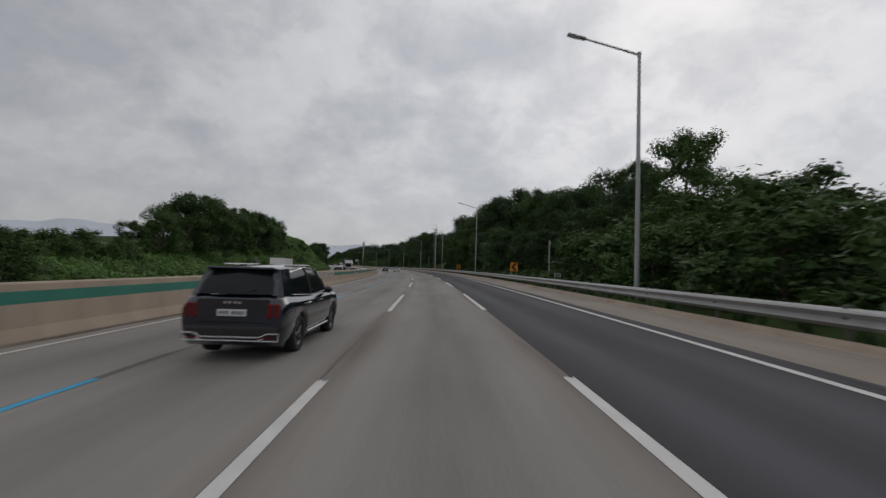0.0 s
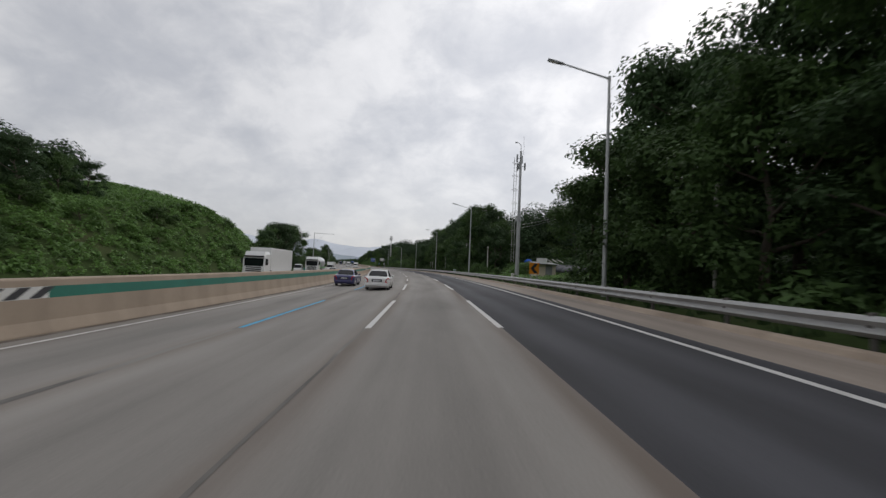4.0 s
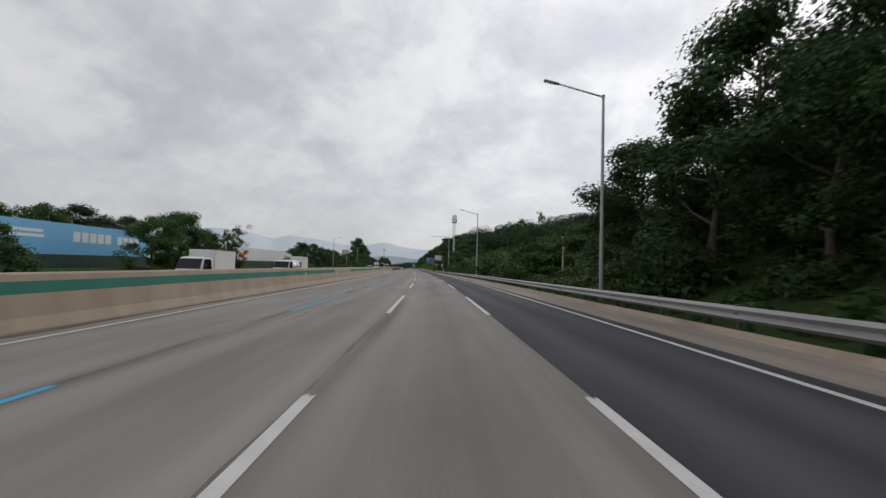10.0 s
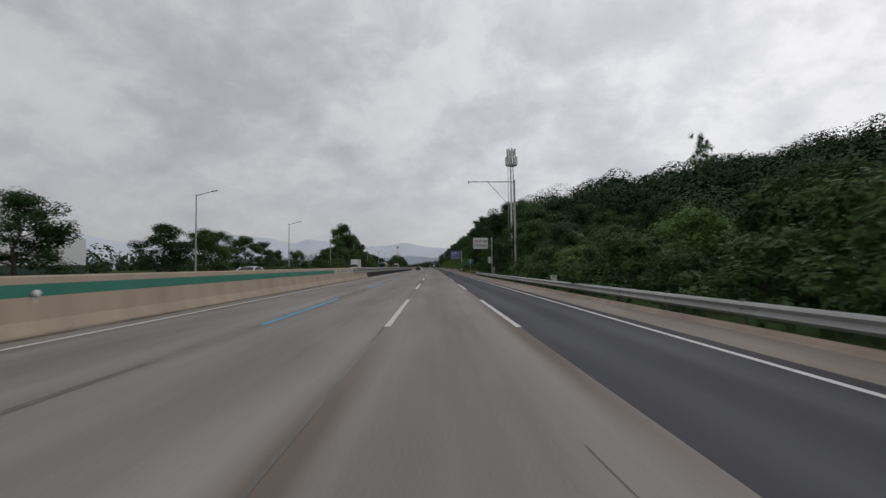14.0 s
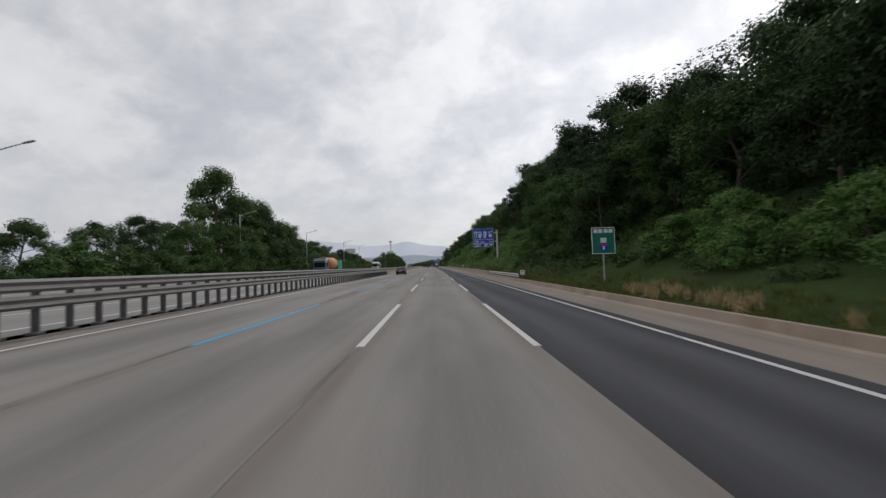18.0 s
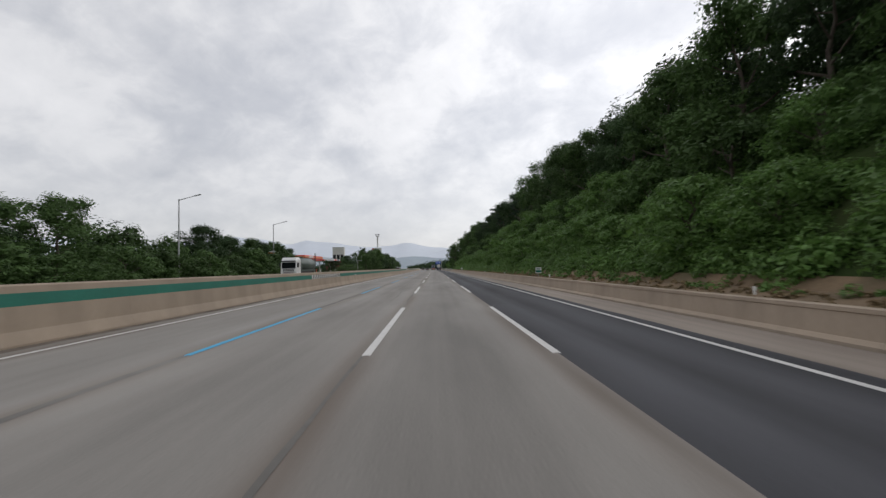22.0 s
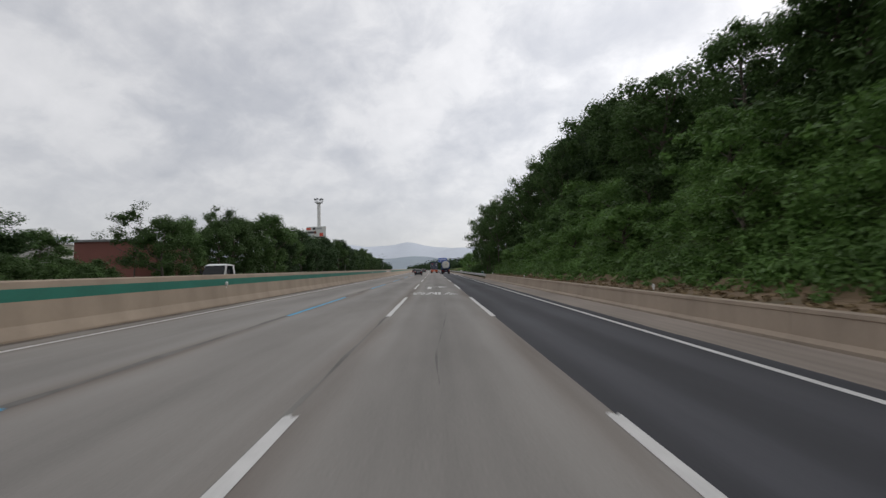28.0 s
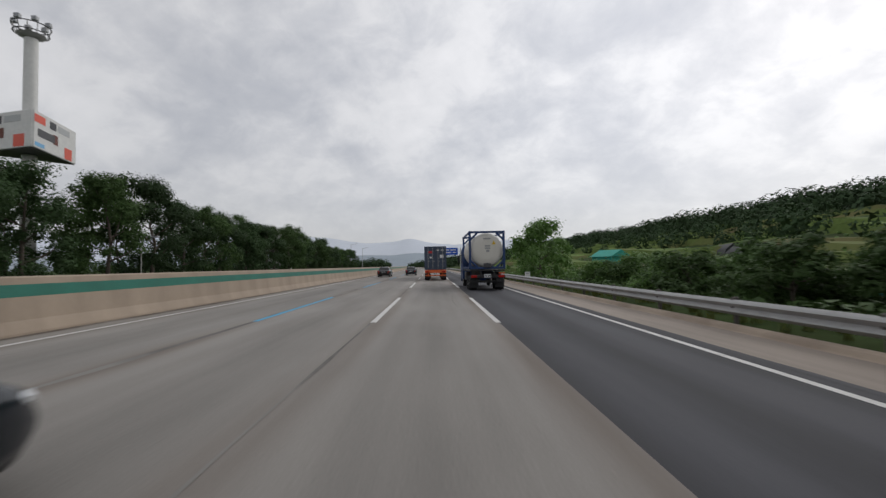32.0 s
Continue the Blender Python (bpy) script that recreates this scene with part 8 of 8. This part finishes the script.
# ---- service area across the road ----
M_CANOPY = mat("red_canopy_fascia", (0.62, 0.05, 0.04), 0.4, vary=0.06)
M_SIGNORANGE = mat("orange_canopy_band", (0.75, 0.22, 0.06), 0.4, vary=0.06)
M_BUILDING = mat("pale_building_wall", (0.50, 0.49, 0.46), 0.7, vary=0.1, scale=0.4)
M_BRICKRED = mat("red_brown_wall_cladding", (0.16, 0.055, 0.04), 0.7, vary=0.15, scale=0.5)
M_YARD = mat("service_yard_paving", (0.23, 0.225, 0.215), 0.9, vary=0.12, scale=0.1)
strip("pavement_yard", 664, 800, 8.0, [-95, -60, -33], [.06, .06, .06], M_YARD, "pale paved yard of the service area", "pavement")
t = thing("fuel_station", "fuel station with a red and orange canopy on columns", "fuel station", m=stand(704, -43.5))
p = Shape()
p.box((0, 0, 5.3), (12, 20, .9), .08)
part("canopy", p, M_CANOPY, t)
p = Shape()
p.box((6.02, 0, 5.25), (.06, 20.0, .42), .01)
p.box((0, -10.02, 5.25), (12.0, .06, .42), .01)
part("canopy_band", p, M_SIGNORANGE, t)
box_part(t, "white_mark", (6.07, -4, 5.3), (.04, 5.0, .5), M_SIGN_WHITE, .01)
box_part(t, "white_mark", (-2, -10.07, 5.3), (4.0, .04, .5), M_SIGN_WHITE, .01)
for x in (-4, 4):
    for y in (-7, 0, 7):
        p = Shape()
        p.box((x, y, 2.4), (.5, .5, 4.9), .03)
        part("column", p, M_BUILDING, t)
        p = Shape()
        p.box((x, y + 1.2, .85), (.7, 1.0, 1.7), .06)
        p.box((x, y + 1.2, .12), (1.2, 2.6, .24), .04)
        part("fuel_pump", p, M_CANOPY, t)


t = thing("fuel_station", "smaller white fuel canopy with blue and red marks on its edge", "fuel station", m=stand(741, -43.5))
p = Shape()
p.box((0, 0, 5.1), (10, 11, .8), .08)
part("canopy", p, M_SIGN_WHITE, t)
box_part(t, "red_mark", (5.02, -3.0, 5.1), (.04, 3.4, .6), M_CANOPY, .01)
box_part(t, "blue_mark", (5.02, 1.4, 5.1), (.04, 3.6, .6), M_CAB_BLUE, .01)
box_part(t, "red_mark", (-1.5, -5.52, 5.1), (5.5, .04, .5), M_CANOPY, .01)
for x in (-3, 3):
    for y in (-3.5, 3.5):
        box_part(t, "column", (x, y, 2.3), (.4, .4, 4.8), M_BUILDING, .03)
        box_part(t, "fuel_pump", (x, y + 1.1, .85), (.6, .9, 1.7), M_SIGN_WHITE, .06)


def low_building(label, s, u, w, length, h, material, roof_m, windows=True, name="service_building"):
    t = thing(name, label, "building", m=stand(s, u))
    b = Shape()
    b.box((0, length / 2, h / 2 - .2), (w, length, h + .4), .05)
    part("wall", b, material, t)
    r = Shape()
    r.box((0, length / 2, h + .15), (w + .8, length + .8, .35), .05)
    part("roof", r, roof_m, t)
    if windows:
        n = int(length / 3)
        for i in range(n):
            wd = Shape()
            wd.box((w / 2 + .02, 1.5 + i * 3.0, h * .5), (.08, 2.3, h * .38), .02)
            wn_ = part("window", wd, M_GLASS, t)
            fr = Shape()
            for dy in (-1.2, 0, 1.2):
                fr.box((w / 2 + .06, 1.5 + i * 3.0 + dy, h * .5), (.06, .08, h * .40), .01)
            part("window_frame", fr, M_SIGN_WHITE, wn_)
        for i in range(3):
            wd = Shape()
            wd.box((-w / 3 + i * w / 3, -.02, h * .5), (w / 4, .08, h * .38), .02)
            part("window", wd, M_GLASS, t)
    return t


low_building("long low pale service building with dark windows", 735, -86, 16, 60, 5.6, M_BUILDING, M_ORANGE_RED)
low_building("grey flat-roofed hall behind the yard", 712, -72, 10, 16, 4.6, M_BUILDING, M_GREY_ROOF)
low_building("red-brown hall behind the roadside trees", 788, -50, 9, 22, 6.2, M_BRICKRED, M_GREY_ROOF, False)
low_building("pale hall with a rounded white roof", 806, -82, 16, 26, 7.4, M_BUILDING, M_SIGN_WHITE, False)
low_building("tall pale apartment block far across the fields", 1210, -120, 16, 14, 34, M_BUILDING, M_SIGN_WHITE, True, "apartment_block")
t = thing("price_sign", "small orange and white price sign on a green post", "sign", m=stand(662.5, -36.5))
p = Shape()
p.rod((0, 0, -.2), (0, 0, 4.4), .10, n=10)
part("post", p, M_SIGN_GREEN, t)
board(t, "sign_board", .9, 4.3, 2.2, 1.1, M_SIGNORANGE, 0, .25)
board(t, "sign_board", .9, 5.4, 2.2, .22, M_SIGN_WHITE, 0, .28)
p = Shape()
p.rod((0, 0, -.3), (0, 0, 6.0), .14, .12, 10)
solid("yard_post", p, M_DARKSTEEL, "dark steel post at the yard's edge", "post", m=stand(690, -33.5))
for i, (s, u, mt) in enumerate(((700, -58, M_WHITECAR), (712, -60, M_SILVER), (722, -56, M_GREYBLUE), (730, -60, M_WHITECAR), (741, -57, M_CAB_BLUE), (748, -60, M_BLACKCAR), (718, -50, M_WHITECAR))):
    saloon("saloon_car", "saloon car parked in the service yard", mt, stand(s, u, .06, 80))
heavy_lorry("white lorry parked under the canopy's edge", stand(684, -50, .06, 180), "box", M_WHITECAR, 6.0)
heavy_lorry("blue lorry parked in the service yard", stand(765, -62, .06, 100), "box", M_CAB_BLUE, 6.0)

# ---- billboard tower ----
t = thing("billboard_tower", "tall grey column with a three-sided billboard and a ring of floodlights", "billboard", m=stand(864.8, -37.4))
p = Shape()
p.rod((0, 0, -.5), (0, 0, 23.6), .62, .52, 24)
part("column", p, M_HATCH_W, t)
R3 = 4.0
corner = [Vector((math.cos(radians(a)) * R3, math.sin(radians(a)) * R3, 0)) for a in (-45, 75, 195)]
for k in range(3):
    a, b = corner[k], corner[(k + 1) % 3]
    q = Shape()
    mid, way = (a + b) / 2, (b - a)
    rot = Matrix.Translation(mid + Vector((0, 0, 13.8))) @ Matrix.Rotation(math.atan2(way.y, way.x), 4, "Z")
    q.box((0, 0, 0), (way.length - .1, .18, 3.3), .03, rot)
    bd = part("billboard_face", q, M_HATCH_W, t)
    for x, z, w, h, mt in ((-2.6, 1.0, 1.6, .7, M_ORANGE_RED), (-.6, 1.0, 1.0, .7, M_SIGN_BLACK), (1.2, 1.0, 2.0, .6, M_POLE), (-1.6, -.2, 2.6, .7, M_DARKSTEEL), (-.2, -.2, .8, .9, M_BRICKRED), (2.0, -1.0, 1.3, 1.1, M_ORANGE_RED), (-2.6, -1.3, 1.4, .35, M_HOARD_BLUE)):
        pr = Shape()
        pr.box((x, -.10, z), (w, .02, h), .004, rot)
        part("print_bar", pr, mt, bd)
pl = Shape()
pl.add([tuple(c * .98 + Vector((0, 0, 12.08))) for c in corner] + [tuple(c * .98 + Vector((0, 0, 12.2))) for c in corner], [(2, 1, 0), (3, 4, 5), (0, 1, 4, 3), (1, 2, 5, 4), (2, 0, 3, 5)])
part("billboard_floor", pl, M_DARKSTEEL, t)
for k, z in enumerate((23.7, 24.4)):
    rg = Shape()
    r = 1.3 + .12 * k
    pts = [(math.cos(i * math.pi / 12) * r, math.sin(i * math.pi / 12) * r, z) for i in range(25)]
    for a, b in zip(pts, pts[1:]):
        rg.rod(a, b, .05, n=6, caps=False)
    part("gallery_ring", rg, M_DARKSTEEL, t)
gal = Shape()
gal.lathe([(0, .55), (.3, 1.1), (.36, 1.1)], (0, 0, 23.2), (0, 0, 1), 24)
for i in range(12):
    a = i * math.pi / 6
    gal.rod((math.cos(a) * 1.15, math.sin(a) * 1.15, 23.5), (math.cos(a) * 1.42, math.sin(a) * 1.42, 24.4), .035, n=5)
part("gallery", gal, M_ZINC, t)
for i in range(6):
    a = i * math.pi / 3 + .4
    fl = Shape()
    fl.box((math.cos(a) * 1.25, math.sin(a) * 1.25, 24.75), (.5, .4, .45), .06)
    part("floodlight", fl, M_LAMP_HEAD, t)

# ---- fields on the open side ----
M_NET = mat("dark_crop_netting", (0.02, 0.022, 0.025), 0.8, vary=0.2, scale=0.6)
for i, (s, u, w, l_, h) in enumerate(((880, 44, 5, 12, 2.6), (892, 50, 5, 12, 2.6), (905, 38, 6, 16, 1.4), (925, 42, 6, 16, 1.4))):
    p = Shape()
    rings = []
    for y in (0, l_ * .33, l_ * .66, l_):
        rings.append([(-w / 2, y, 0), (-w * .42, y, h * .6), (-w * .2, y, h), (w * .2, y, h), (w * .42, y, h * .6), (w / 2, y, 0)])
    p.loft(rings, smooth=True)
    solid("crop_tunnel", p, M_NET, "dark netted crop tunnel in the field", "tunnel", m=on_land(s, u, -.1, -25), group="crop tunnels")
p = Shape()
p.box((0, 0, 1.2), (5, 4, 2.6), .05)
p.loft([[(-2.8, -2.3, 2.5), (2.8, -2.3, 2.5), (0, -2.3, 3.7)], [(-2.8, 2.3, 2.5), (2.8, 2.3, 2.5), (0, 2.3, 3.7)]])
solid("field_hut", p, M_TEAL, "small teal hut among the fields", "hut", m=on_land(900, 32, 0, 30))
p = Shape()
p.box((0, 0, .7), (3.2, 1.6, 1.6), .08)
solid("field_bin", p, M_TEALPRINT, "green field bin beside the fence", "bin", m=on_land(843.5, 20, -.2, 10))
